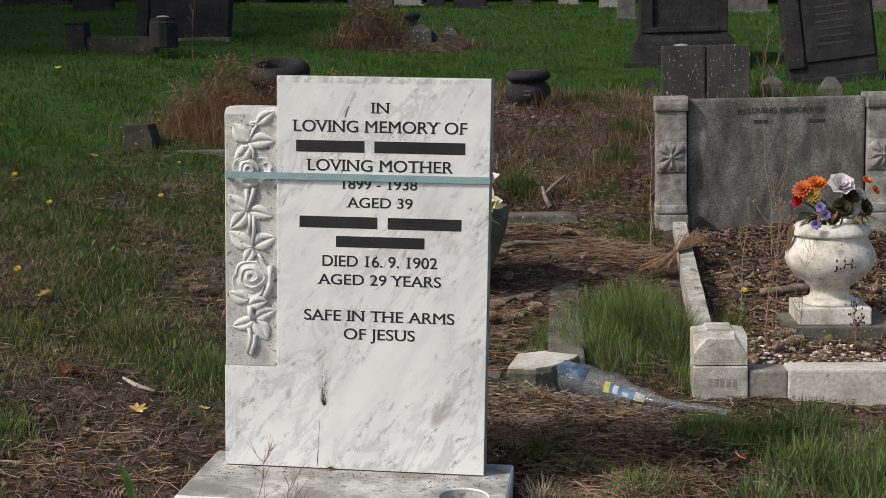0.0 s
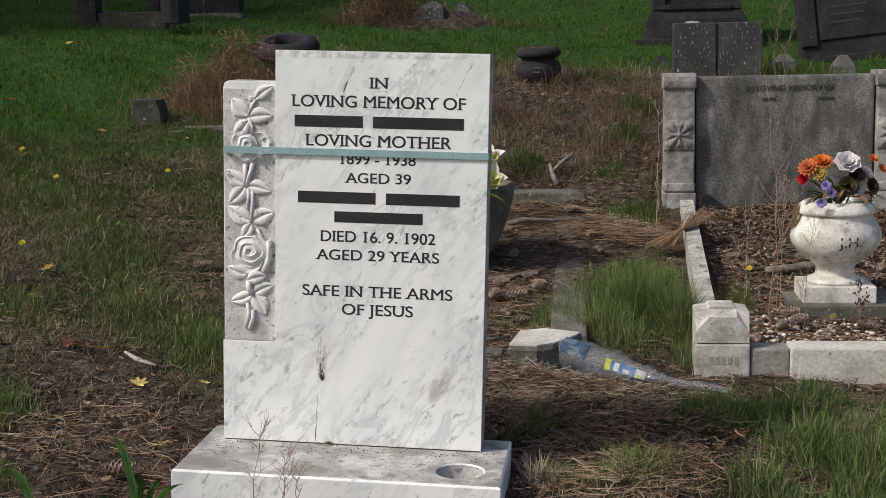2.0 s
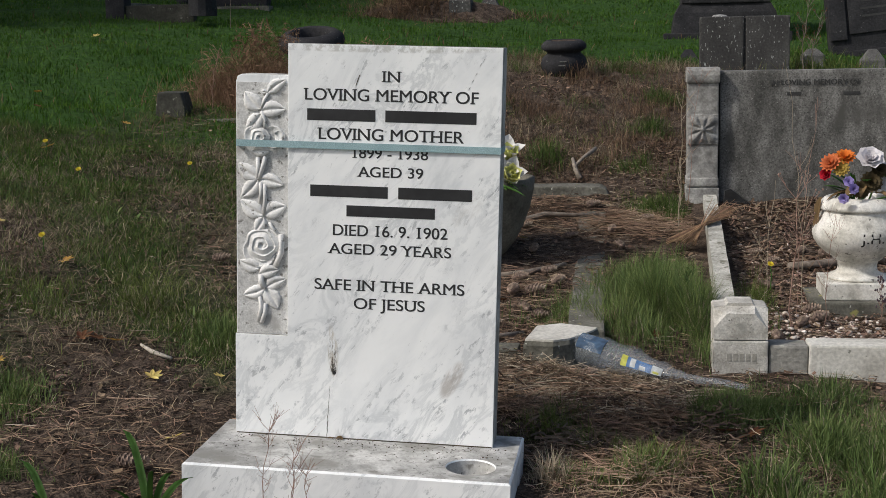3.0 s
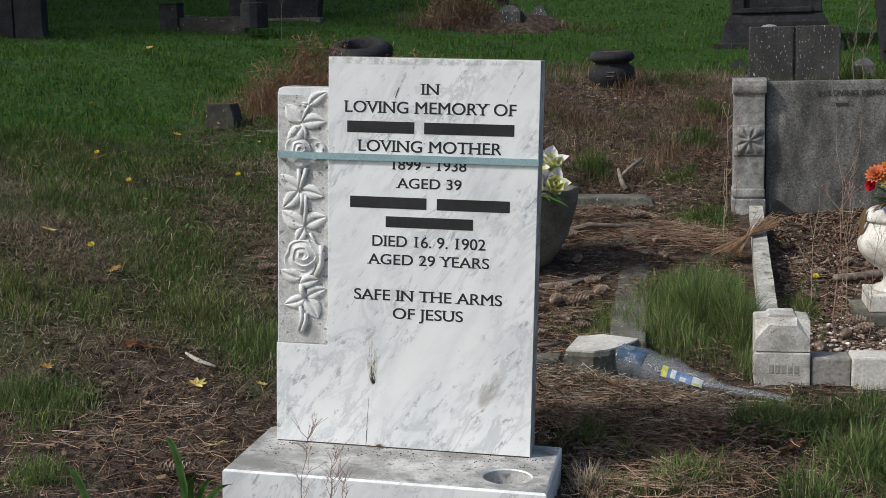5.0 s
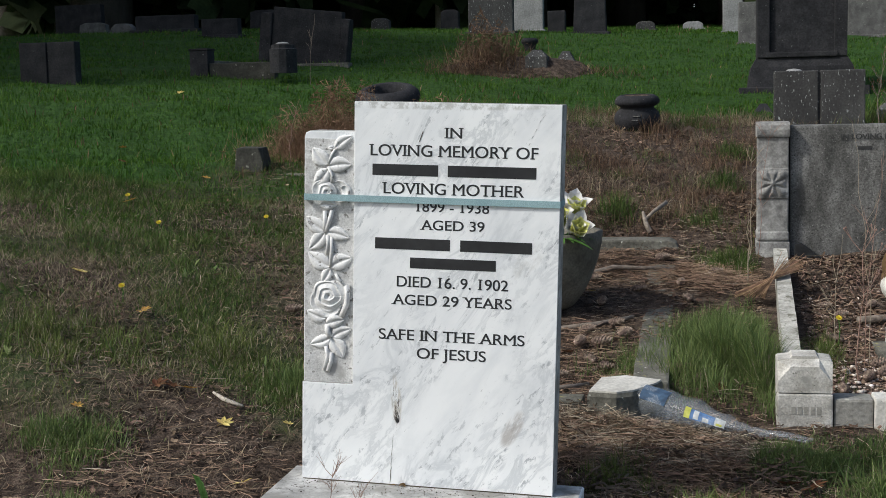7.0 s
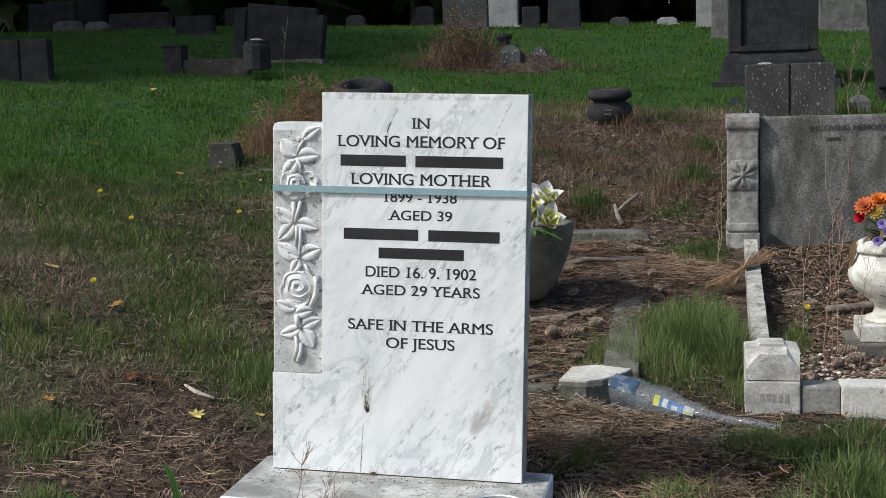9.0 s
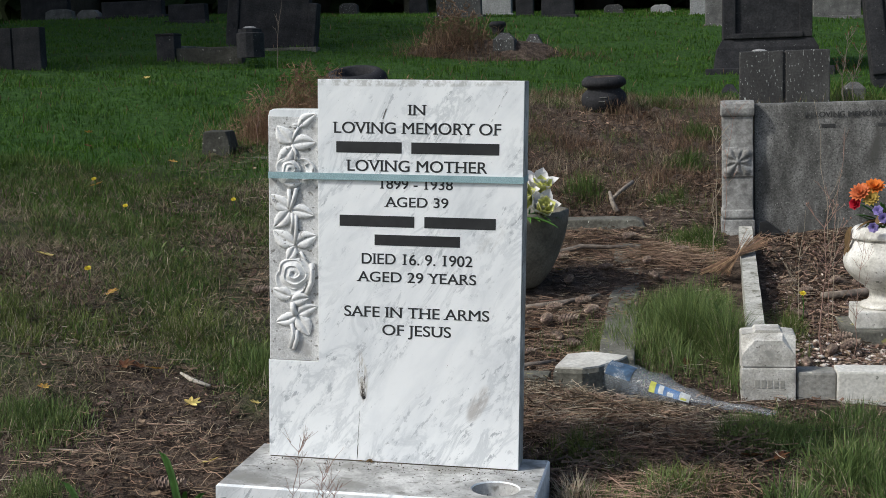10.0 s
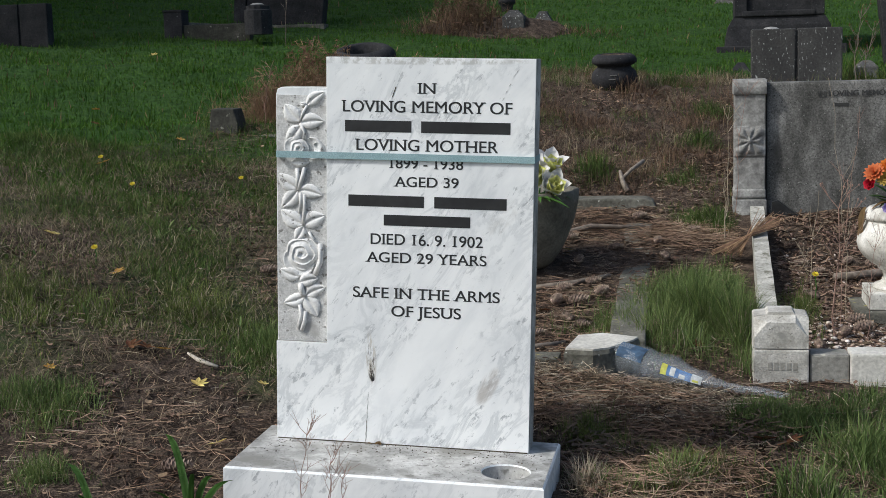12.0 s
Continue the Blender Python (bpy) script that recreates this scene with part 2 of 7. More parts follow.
# Darker kerb colour for the stretch where the post's shadow is painted.
M_KERB_SHADED = surf("shaded_kerb_stone", [(0.28, (0.15, 0.145, 0.13)), (0.5, (0.27, 0.26, 0.235)), (0.75, (0.36, 0.345, 0.31))],
              scale=10, rough=0.9, bump=0.5, fine=110, fine_amount=0.25, dist=0.004,
              spots=[(40, 0.68, 0.06, (0.45, 0.44, 0.38)), (7, 0.60, 0.15, (0.12, 0.13, 0.09))])
M_KERB_MOSSY = surf("mossy_kerb_stone", [(0.28, (0.055, 0.054, 0.042)), (0.5, (0.125, 0.120, 0.100)), (0.75, (0.21, 0.205, 0.175))],
                    scale=9, rough=0.95, bump=0.6, fine=110, fine_amount=0.3, dist=0.005,
                    spots=[(26, 0.64, 0.08, (0.30, 0.28, 0.10)), (60, 0.70, 0.05, (0.5, 0.5, 0.45))])
M_KERB_PALE = surf("pale_kerb_stone", [(0.28, (0.36, 0.34, 0.30)), (0.5, (0.57, 0.55, 0.50)), (0.75, (0.69, 0.67, 0.62))],
                   scale=9, rough=0.85, bump=0.4, fine=110, fine_amount=0.2, dist=0.004, spots=[(60, 0.69, 0.06, (0.2, 0.2, 0.17))])
M_KERB_LICHEN = surf("lichened_kerb_stone", [(0.28, (0.20, 0.19, 0.16)), (0.5, (0.42, 0.41, 0.37)), (0.72, (0.62, 0.60, 0.56))],
                     scale=14, rough=0.9, bump=0.5, fine=120, fine_amount=0.25, dist=0.004, spots=[(30, 0.58, 0.08, (0.16, 0.155, 0.12)), (80, 0.66, 0.06, (0.09, 0.09, 0.07))])
M_KERB_DARK = surf("dark_mossy_kerb", [(0.28, (0.020, 0.021, 0.016)), (0.5, (0.048, 0.047, 0.038)), (0.75, (0.095, 0.092, 0.078))], scale=9, rough=0.95, bump=0.6, fine=80, fine_amount=0.3, dist=0.005,
                   spots=[(30, 0.66, 0.06, (0.26, 0.26, 0.22))])
M_POST = surf("weathered_post_stone", [(0.28, (0.26, 0.245, 0.215)), (0.46, (0.44, 0.42, 0.38)), (0.60, (0.60, 0.58, 0.54)), (0.74, (0.70, 0.68, 0.64))],
              scale=16, rough=0.9, bump=0.5, fine=200, fine_amount=0.22, dist=0.003, spots=[(110, 0.66, 0.05, (0.16, 0.155, 0.13)), (22, 0.62, 0.10, (0.32, 0.31, 0.28))])
M_POST_CUT = surf("shallow_cut_stone", [(0.3, (0.25, 0.24, 0.21)), (0.7, (0.36, 0.345, 0.31))], scale=40, rough=0.9, bump=0.3)
M_PALESTONE = surf("pale_far_stone", [(0.28, (0.17, 0.17, 0.17)), (0.6, (0.30, 0.30, 0.295))], scale=6, rough=0.9, bump=0.3)
M_SOIL = surf("soil_and_needles", [(0.25, (0.022, 0.016, 0.012)), (0.45, (0.060, 0.043, 0.033)), (0.6, (0.130, 0.096, 0.074)), (0.8, (0.22, 0.168, 0.132))],
              scale=26, rough=0.97, bump=1.0, fine=190, fine_amount=0.5, dist=0.012, detail=10, spec=0.2)
M_GRASS = leafy("grass_green", (0.066, 0.096, 0.024), (0.160, 0.195, 0.058), island=0.4)
M_GRASS_LUSH = leafy("grass_lush", (0.030, 0.082, 0.008), (0.075, 0.150, 0.020), island=0.25)
M_GRASS_TURF = leafy("turf_green", (0.044, 0.082, 0.018), (0.108, 0.155, 0.044), island=0.38)
M_GRASS_TUFT = leafy("grass_tuft_green", (0.062, 0.108, 0.030), (0.175, 0.230, 0.082), island=0.38)
M_GRASS_DRY = leafy("grass_dry", (0.095, 0.060, 0.038), (0.235, 0.160, 0.105), rough=0.8, island=0.45)
M_THATCH = leafy("dead_thatch", (0.155, 0.122, 0.078), (0.36, 0.300, 0.210), rough=0.85, island=0.4)
M_BUSH = leafy("dead_bush_stalks", (0.150, 0.090, 0.056), (0.30, 0.200, 0.130), rough=0.85)
M_STRAW = leafy("straw_pale", (0.34, 0.28, 0.20), (0.52, 0.45, 0.34), rough=0.8)
M_NEEDLE = leafy("pine_needles_brown", (0.13, 0.078, 0.050), (0.38, 0.275, 0.190), rough=0.7, through_light=0.1, island=0.5)
M_NEEDLE_DARK = leafy("pine_needles_dark", (0.06, 0.042, 0.030), (0.14, 0.105, 0.078), rough=0.8, through_light=0.05, island=0.5)
M_FLAKE = leafy("bark_flakes", (0.07, 0.042, 0.028), (0.24, 0.17, 0.12), rough=0.85, through_light=0.05, island=0.6)
M_CONE = surf("pine_cone_scales", [(0.3, (0.085, 0.058, 0.042)), (0.55, (0.23, 0.170, 0.128)), (0.75, (0.40, 0.325, 0.26))], scale=40, rough=0.85, bump=0.3, island=0.3)
M_TWIG = surf("dead_twig_bark", [(0.3, (0.10, 0.078, 0.062)), (0.7, (0.24, 0.20, 0.165))], scale=40, rough=0.9, bump=0.4, dist=0.003)
M_BRANCH = surf("pale_bare_wood", [(0.3, (0.16, 0.13, 0.105)), (0.7, (0.28, 0.24, 0.195))], scale=40, rough=0.9, bump=0.4, dist=0.003)
M_PALEWOOD = surf("pale_split_wood", [(0.3, (0.30, 0.26, 0.21)), (0.7, (0.52, 0.47, 0.40))], scale=40, rough=0.9, bump=0.4, dist=0.003)
M_BARK = surf("dark_tree_bark", [(0.3, (0.045, 0.038, 0.032)), (0.7, (0.12, 0.105, 0.090))], scale=5, rough=0.95, bump=0.8, stretch=(1, 1, 0.2), dist=0.03)
M_PALEBARK = surf("pale_tree_bark", [(0.3, (0.16, 0.15, 0.125)), (0.7, (0.32, 0.30, 0.26))], scale=5, rough=0.95, bump=0.6, stretch=(1, 1, 0.2), dist=0.02)
M_FOLIAGE = leafy("dark_tree_foliage", (0.018, 0.034, 0.012), (0.045, 0.068, 0.026), rough=0.7, island=0.5)
M_GRAVEL = surf("gravel_pebbles", [(0.3, (0.10, 0.060, 0.045)), (0.48, (0.22, 0.145, 0.110)), (0.64, (0.40, 0.31, 0.25)), (0.72, (0.62, 0.56, 0.50))], scale=60, rough=0.85, bump=0.3, island=0.5, detail=2)

# green turf shows in the soil where grass grows
_n, _l = M_SOIL.node_tree.nodes, M_SOIL.node_tree.links
_b = _n["Principled BSDF"]
_soil = _b.inputs["Base Color"].links[0].from_socket
_at = _n.new("ShaderNodeAttribute")
_at.attribute_name = "turf"
_gn = _n.new("ShaderNodeTexNoise")
_gn.inputs["Scale"].default_value = 30
_gn.inputs["Detail"].default_value = 8
_gr = _n.new("ShaderNodeValToRGB")
_gr.color_ramp.elements[0].position, _gr.color_ramp.elements[0].color = 0.3, (0.018, 0.048, 0.010, 1)
_gr.color_ramp.elements[1].position, _gr.color_ramp.elements[1].color = 0.7, (0.050, 0.110, 0.022, 1)
_l.new(_n["Texture Coordinate"].outputs["Object"], _gn.inputs["Vector"])
_l.new(_gn.outputs["Fac"], _gr.inputs["Fac"])
_mx = _n.new("ShaderNodeMix")
_mx.data_type = "RGBA"
_l.new(_at.outputs["Fac"], _mx.inputs["Factor"])
_l.new(_soil, _mx.inputs["A"])
_l.new(_gr.outputs[0], _mx.inputs["B"])
_l.new(_mx.outputs["Result"], _b.inputs["Base Color"])


# ---- ground shape ----
rng_np = np.random.default_rng(7)
PROFILE_Y = [-400, -60, -12, -3, -1, 0, 0.4, 0.8, 1.2, 2.0, 2.5, 3.0, 4.4, 6.3, 7.2, 11, 16, 26, 60, 400]
PROFILE_Z = [-9, -6, -1.9, -0.46, -0.13, 0, 0.045, 0.075, 0.115, 0.215, 0.31, 0.43, 0.680, 0.885, 1.0, 1.45, 1.72, 2.25, 3.3, 9]
LEFT_Y, LEFT_C = [-3, 0, 0.4, 0.9, 1.6, 2.5, 3.0, 4.2, 6.3, 11, 30], [0.03, 0.07, 0.15, 0.19, 0.17, 0.13, 0.09, 0.07, 0.06, 0.04, 0.0]
WAVES = [(rng_np.uniform(2, 14, 2) * rng_np.choice([-1, 1], 2), rng_np.uniform(0, 6.28)) for _ in range(14)]
PATCH = [(rng_np.uniform(0.8, 4.5, 2) * rng_np.choice([-1, 1], 2), rng_np.uniform(0, 6.28)) for _ in range(12)]


def gz(x, y):
    """Height of the hillside."""
    x, y = np.asarray(x, float), np.asarray(y, float)
    p = sum(np.interp(y + d, PROFILE_Y, PROFILE_Z) for d in (-0.12, 0, 0.12)) / 3
    side = np.where(x < 0, np.interp(y, LEFT_Y, LEFT_C) * np.clip(-x, 0, 5), -0.04 * np.clip(x, 0, 5))
    ripple = sum(np.sin(w[0] * x + w[1] * y + f) for w, f in WAVES) * 0.0022
    side = side + 0.058 * np.exp(-((x - 0.20) ** 2 / 0.055 + (y - 0.605) ** 2 / 0.011))
    return p + side + ripple * np.clip(1.5 - 0.05 * np.abs(y), 0.3, 1.5)


def patch(x, y):
    """Smooth random field, about -1 to 1."""
    return sum(np.sin(w[0] * x + w[1] * y + f) for w, f in PATCH) / 4.5


def smooth(a, b, v):
    s = np.clip((v - a) / (b - a), 0, 1)
    return s * s * (3 - 2 * s)


def lawn(x, y):
    """How much green turf covers the ground, 0 to 1."""
    x, y = np.asarray(x, float), np.asarray(y, float)
    edge = np.interp(x, [-2.5, -1.7, -1.3, -1.0, -0.3, 0.2, 0.8, 1.2], [1.9, 2.4, 3.2, 4.3, 4.9, 5.0, 5.1, 4.9])
    far = smooth(-0.35, 0.45, y - edge + 0.35 * patch(x, y))
    left = smooth(-0.30, -0.42, x) * smooth(-0.10, 0.14, y - np.interp(x, [-1.5, -1.05, -0.86, -0.80, -0.60, -0.38, -0.30], [-0.10, 0.06, 0.16, 0.40, 0.48, 0.36, 0.50]) + 0.12 * patch(x * 3, y * 3)) * np.clip(0.68 + 0.42 * patch(x * 1.9, y * 1.9), np.interp(x, [-1.6, -0.8], [0.5, 0.2]), 1.0)
    return np.maximum(far, left)


def worn(x, y):
    """Where the turf has died back to brown thatch, 0 to 1."""
    spot = np.exp(-((x + 1.32) ** 2 / 0.10 + (y - 1.05) ** 2 / 0.07)) + 0.8 * np.exp(-((x + 1.75) ** 2 / 0.16 + (y - 1.75) ** 2 / 0.06)) + 0.7 * np.exp(-((x + 0.95) ** 2 / 0.05 + (y - 2.2) ** 2 / 0.20))
    return np.clip(spot + 0.65 * patch(x * 2.6 + 4, y * 2.6), 0, 1)


def G(x, y):
    return float(gz(x, y))


# ---- mesh helpers ----
def thing(name, x, y, z, label, category, group="", rot=(0, 0, 0)):
    ob = new(name)
    ob.empty_display_size = 0.05
    ob.matrix_world = pose(x, y, z, *rot)
    return tagged(ob, label, category, group)


def part(name, bm, material, parent=None, label="", smooth=False):
    """Links a bmesh as one mesh object under a thing or a part."""
    me = bpy.data.meshes.new(name)
    bmesh.ops.recalc_face_normals(bm, faces=bm.faces)
    bm.to_mesh(me)
    bm.free()
    me.materials.append(material)
    if smooth:
        me.polygons.foreach_set("use_smooth", [True] * len(me.polygons))
    ob = new(name, me)
    if parent is not None:
        ob.parent = parent
    return tagged(ob, label)


def rough_up(bm, amount, freq=9.0, seed=0.0):
    """Uneven, worn surface: moves each vertex by smooth noise."""
    for v in bm.verts:
        v.co += noise.noise_vector(v.co * freq + Vector((seed, seed * 2, 3))) * amount
    return bm


def box(x0, x1, y0, y1, z0, z1, bevel=0.0, cuts=0, wear=0.0, seed=0.0, segs=2):
    bm = bmesh.new()
    bmesh.ops.create_cube(bm, size=1, matrix=Matrix.LocRotScale(((x0 + x1) / 2, (y0 + y1) / 2, (z0 + z1) / 2), None, (x1 - x0, y1 - y0, z1 - z0)))
    if bevel:
        bmesh.ops.bevel(bm, geom=bm.edges[:], offset=bevel, segments=segs, affect="EDGES", profile=0.6)
    if cuts:
        bmesh.ops.subdivide_edges(bm, edges=[e for e in bm.edges if e.calc_length() > 0.03], cuts=cuts, use_grid_fill=True)
    if wear:
        rough_up(bm, wear, 14, seed)
    return bm


def prism(outline, y0, y1, bevel=0.0):
    """An outline in x and z, drawn out from y0 to y1."""
    bm = bmesh.new()
    vs = [bm.verts.new((x, y0, z)) for x, z in outline]
    f = bm.faces.new(vs)
    r = bmesh.ops.extrude_face_region(bm, geom=[f])
    bmesh.ops.translate(bm, verts=[v for v in r["geom"] if isinstance(v, bmesh.types.BMVert)], vec=(0, y1 - y0, 0))
    if bevel:
        bmesh.ops.bevel(bm, geom=bm.edges[:], offset=bevel, segments=2, affect="EDGES", profile=0.6)
    return bm


def lathe(profile, seg=32, squash=1.0):
    """Turned body from (radius, height) pairs."""
    bm = bmesh.new()
    rings = []
    for r, z in profile:
        if r < 1e-5:
            rings.append([bm.verts.new((0, 0, z))])
        else:
            rings.append([bm.verts.new((r * math.cos(2 * math.pi * i / seg), squash * r * math.sin(2 * math.pi * i / seg), z)) for i in range(seg)])
    for a, b in zip(rings, rings[1:]):
        for i in range(seg):
            j = (i + 1) % seg
            q = [a[i % len(a)], a[j % len(a)], b[j % len(b)], b[i % len(b)]]
            q = list(dict.fromkeys(q))
            if len(q) > 2:
                bm.faces.new(q)
    return bm


def tube(points, radii, seg=6, bm=None):
    """A bent, tapering rod."""
    bm = bm or bmesh.new()
    pts = [Vector(p) for p in points]
    if not hasattr(radii, "__len__"):
        radii = [radii] * len(pts)
    rings = []
    for i, p in enumerate(pts):
        d = (pts[min(i + 1, len(pts) - 1)] - pts[max(i - 1, 0)]).normalized()
        u = d.cross(Vector((0.31, 0.17, 0.93))).normalized()
        w = d.cross(u)
        rings.append([bm.verts.new(p + (u * math.cos(2 * math.pi * k / seg) + w * math.sin(2 * math.pi * k / seg)) * radii[i]) for k in range(seg)])
    for a, b in zip(rings, rings[1:]):
        for k in range(seg):
            bm.faces.new((a[k], a[(k + 1) % seg], b[(k + 1) % seg], b[k]))
    bm.faces.new(rings[0])
    bm.faces.new(rings[-1][::-1])
    return bm


def merge(*bms):
    """Joins bmeshes into one."""
    out = bmesh.new()
    for b in bms:
        me = bpy.data.meshes.new("tmp")
        b.to_mesh(me)
        b.free()
        out.from_mesh(me)
        bpy.data.meshes.remove(me)
    return out


def moved(bm, m):
    bmesh.ops.transform(bm, matrix=m, verts=bm.verts)
    return bm


def petal(length, width, cup=0.3, curl=0.2, n=6, thick=0.0):
    """A pointed leaf or petal lying along +x, cupped upwards."""
    bm = bmesh.new()
    rows = []
    for i in range(n + 1):
        s = i / n
        w = width * 0.5 * math.sin(math.pi * min(1, s * 0.93 + 0.07)) ** 0.75
        z = curl * length * s * s
        rows.append([bm.verts.new((length * s, w * k, z + cup * abs(k) * w)) for k in (-1, 0, 1)])
    for a, b in zip(rows, rows[1:]):
        bm.faces.new((a[0], a[1], b[1], b[0]))
        bm.faces.new((a[1], a[2], b[2], b[1]))
    if thick:
        bmesh.ops.solidify(bm, geom=bm.faces[:], thickness=thick)
    return bm


def lettering(name, body, x0, x1, z0, z1, material, parent, y=-0.0002, small_caps=False, bold=0.0016, serif=False):
    """Flat letters in the plane that faces -y, fitted to a width and a height, with small feet on the stems if wanted."""
    cu = bpy.data.curves.new("letters", "FONT")
    cu.body, cu.small_caps_scale = body, 0.86
    if small_caps:
        for fmt in cu.body_format:
            fmt.use_small_caps = True
    cu.extrude = 0.01
    tmp = new("letters", cu)
    dg = bpy.context.evaluated_depsgraph_get()
    dg.update()
    me = bpy.data.meshes.new_from_object(tmp.evaluated_get(dg))
    bpy.data.objects.remove(tmp)
    me.name = name
    co = np.empty(len(me.vertices) * 3)
    me.vertices.foreach_get("co", co)
    co = co.reshape(-1, 3)
    lo, hi = co.min(0), co.max(0)
    flat_top = float(np.median(co[co[:, 1] > hi[1] * 0.93, 1]))
    cap = max(hi[1] - max(lo[1], 0.0), 1e-3)
    fx, fz = (x1 - x0) / (hi[0] - lo[0]), (z1 - z0) / cap
    feet = []
    if serif:
        src = bmesh.new()
        src.from_mesh(me)
        bmesh.ops.remove_doubles(src, verts=src.verts, dist=1e-5)
        for e in src.edges:
            a, b = sorted(e.verts, key=lambda v: v.co.x)
            wide = b.co.x - a.co.x
            if a.co.z < 0.009 or b.co.z < 0.009 or abs(a.co.y - b.co.y) > 0.004 * cap or not 0.06 * cap < wide < 0.30 * cap:
                continue
            low, high = abs(a.co.y) < 0.012 * cap, abs(a.co.y - flat_top) < 0.02 * cap
            if not (low or high):
                continue
            slopes = []
            for v in (a, b):
                best = [q for q in (g.other_vert(v) for g in v.link_edges if len([f for f in g.link_faces if abs(f.normal.z) < 0.5]) == 1) if q.co.z > 0.009 and q not in (a, b)]
                best = [q for q in best if abs(q.co.y - v.co.y) > 0.1 * cap]
                slopes.append(min(((q.co.x - v.co.x) / abs(q.co.y - v.co.y) for q in best), key=abs) if best else None)
            if None in slopes or abs(slopes[0] - slopes[1]) > 0.22:
                continue
            reach, thick = 0.15 * cap, 0.085 * cap
            za = a.co.y if low else a.co.y - thick
            feet.append((a.co.x - reach, b.co.x + reach, za, za + thick))
        src.free()
    out = np.stack([x0 + (co[:, 0] - lo[0]) * fx, y - co[:, 2] / 0.01 * 0.00015, z0 + co[:, 1] * fz], 1)
    me.vertices.foreach_set("co", out.ravel())
    bm = bmesh.new()
    x_at = z_at = 0.0
    for k, (dx, dz) in enumerate(((-0.5, -0.2), (0.5, -0.2), (0.0, 0.2), (-0.5, 0.2), (0.5, 0.2))):
        me.transform(Matrix.Translation((dx * bold - x_at, -0.00003, dz * bold - z_at)))
        x_at, z_at = dx * bold, dz * bold
        bm.from_mesh(me)
    for a, b, c, d_ in feet:
        vs = [bm.verts.new((x0 + (px - lo[0]) * fx, y - 0.00038, z0 + pz * fz)) for px, pz in ((a, c), (b, c), (b - 0.04, d_), (a + 0.04, d_))]
        bm.faces.new(vs)
    bm.to_mesh(me)
    bm.free()
    me.materials.clear()
    me.materials.append(material)
    ob = new(name, me)
    ob.parent = parent
    return ob


# ---- the ground ----
def lines(*runs):
    out = []
    for a, b, n in runs:
        out += list(np.linspace(a, b, n, endpoint=False))
    return np.array(out)


gx = np.concatenate([-np.geomspace(400, 3.2, 26), lines((-3, 2.4, 135)), np.geomspace(2.4, 400, 26)])
gy = np.concatenate([-np.geomspace(400, 3.2, 16), lines((-3, 5, 200), (5, 12, 60)), np.geomspace(12, 400, 34)])
XX, YY = np.meshgrid(gx, gy)
ZZ = gz(XX, YY)
near = (np.abs(XX) < 3) & (YY < 5) & (YY > -3)
ZZ = ZZ + np.where(near, rng_np.normal(0, 0.004, XX.shape), 0)
ZZ = ZZ + np.where((YY > 2.6) & (YY < 5.4) & (np.abs(XX) < 3), rng_np.normal(0, 0.010, XX.shape), 0) * (1 - lawn(XX, YY))
nx = len(gx)
faces = [(r * nx + c, r * nx + c + 1, (r + 1) * nx + c + 1, (r + 1) * nx + c) for r in range(len(gy) - 1) for c in range(nx - 1)]
me = bpy.data.meshes.new("ground")
me.from_pydata(np.stack([XX, YY, ZZ], -1).reshape(-1, 3).tolist(), [], faces)
me.polygons.foreach_set("use_smooth", [True] * len(faces))
me.materials.append(M_SOIL)
turf = me.attributes.new("turf", "FLOAT", "POINT")
cover = lawn(XX, YY) * np.where((YY < 2.6) & (XX > -3.5), 0.65 * (1 - worn(XX, YY)), 1.0)
around = np.maximum(smooth(-0.9, -1.8, YY), smooth(2.2, 3.4, XX)) * np.clip(0.55 + 0.5 * patch(XX, YY), 0.1, 1)
turf.data.foreach_set("value", np.maximum(cover, around).ravel())
tagged(new("ground", me), "hillside of brown soil, pine needles and green turf", "ground", kind="structure")

# ---- the white marble headstone ----
LEAN = 2.3
headstone = thing("headstone", 0, 0, 0, "white veined marble headstone with carved roses, strapped upright on its base", "headstone", rot=(0, LEAN, 0))
W, TOP, FOOT = 0.267, 0.874, 0.0765
PX, PZ0, PZ1 = -0.158, 0.286, 0.812
body = prism([(-W, FOOT), (W, FOOT), (W, TOP), (PX, TOP), (PX, PZ1), (-W + 0.012, PZ1), (-W + 0.003, PZ1 - 0.004), (-W, PZ1 - 0.014)], 0.010, 0.076, 0.0015)
face = prism([(-W, FOOT), (W, FOOT), (W, TOP), (PX, TOP), (PX, PZ0), (-W, PZ0)], 0.0, 0.0102, 0.0012)
stone = part("slab", merge(body, face), M_MARBLE_FACE, headstone)
stone.data.materials.append(M_MARBLE_DIRTY_SHADED)
# Top edge is grimy; the right side's weathered grey also paints in shade.
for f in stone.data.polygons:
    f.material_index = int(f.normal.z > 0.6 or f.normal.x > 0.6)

# base with a round flower hole
BX0, BX1, BY0, BY1, BZ0, BZ1 = -0.311, 0.323, -0.211, 0.092, -0.075, 0.076
HX, HY, HR = 0.238, -0.126, 0.049
bm = bmesh.new()
c = 0.004
outer = [bm.verts.new(p) for p in ((BX0 + c, BY0 + c, BZ1), (BX1 - c, BY0 + c, BZ1), (BX1 - c, BY1 - c, BZ1), (BX0 + c, BY1 - c, BZ1))]
ring = [bm.verts.new((HX + HR * math.cos(a), HY + HR * math.sin(a), BZ1)) for a in np.linspace(0, 2 * math.pi, 40, endpoint=False)]
edges = [bm.edges.new((outer[i], outer[(i + 1) % 4])) for i in range(4)] + [bm.edges.new((ring[i], ring[(i + 1) % 40])) for i in range(40)]
bmesh.ops.triangle_fill(bm, edges=edges, use_beauty=True)
last = ring
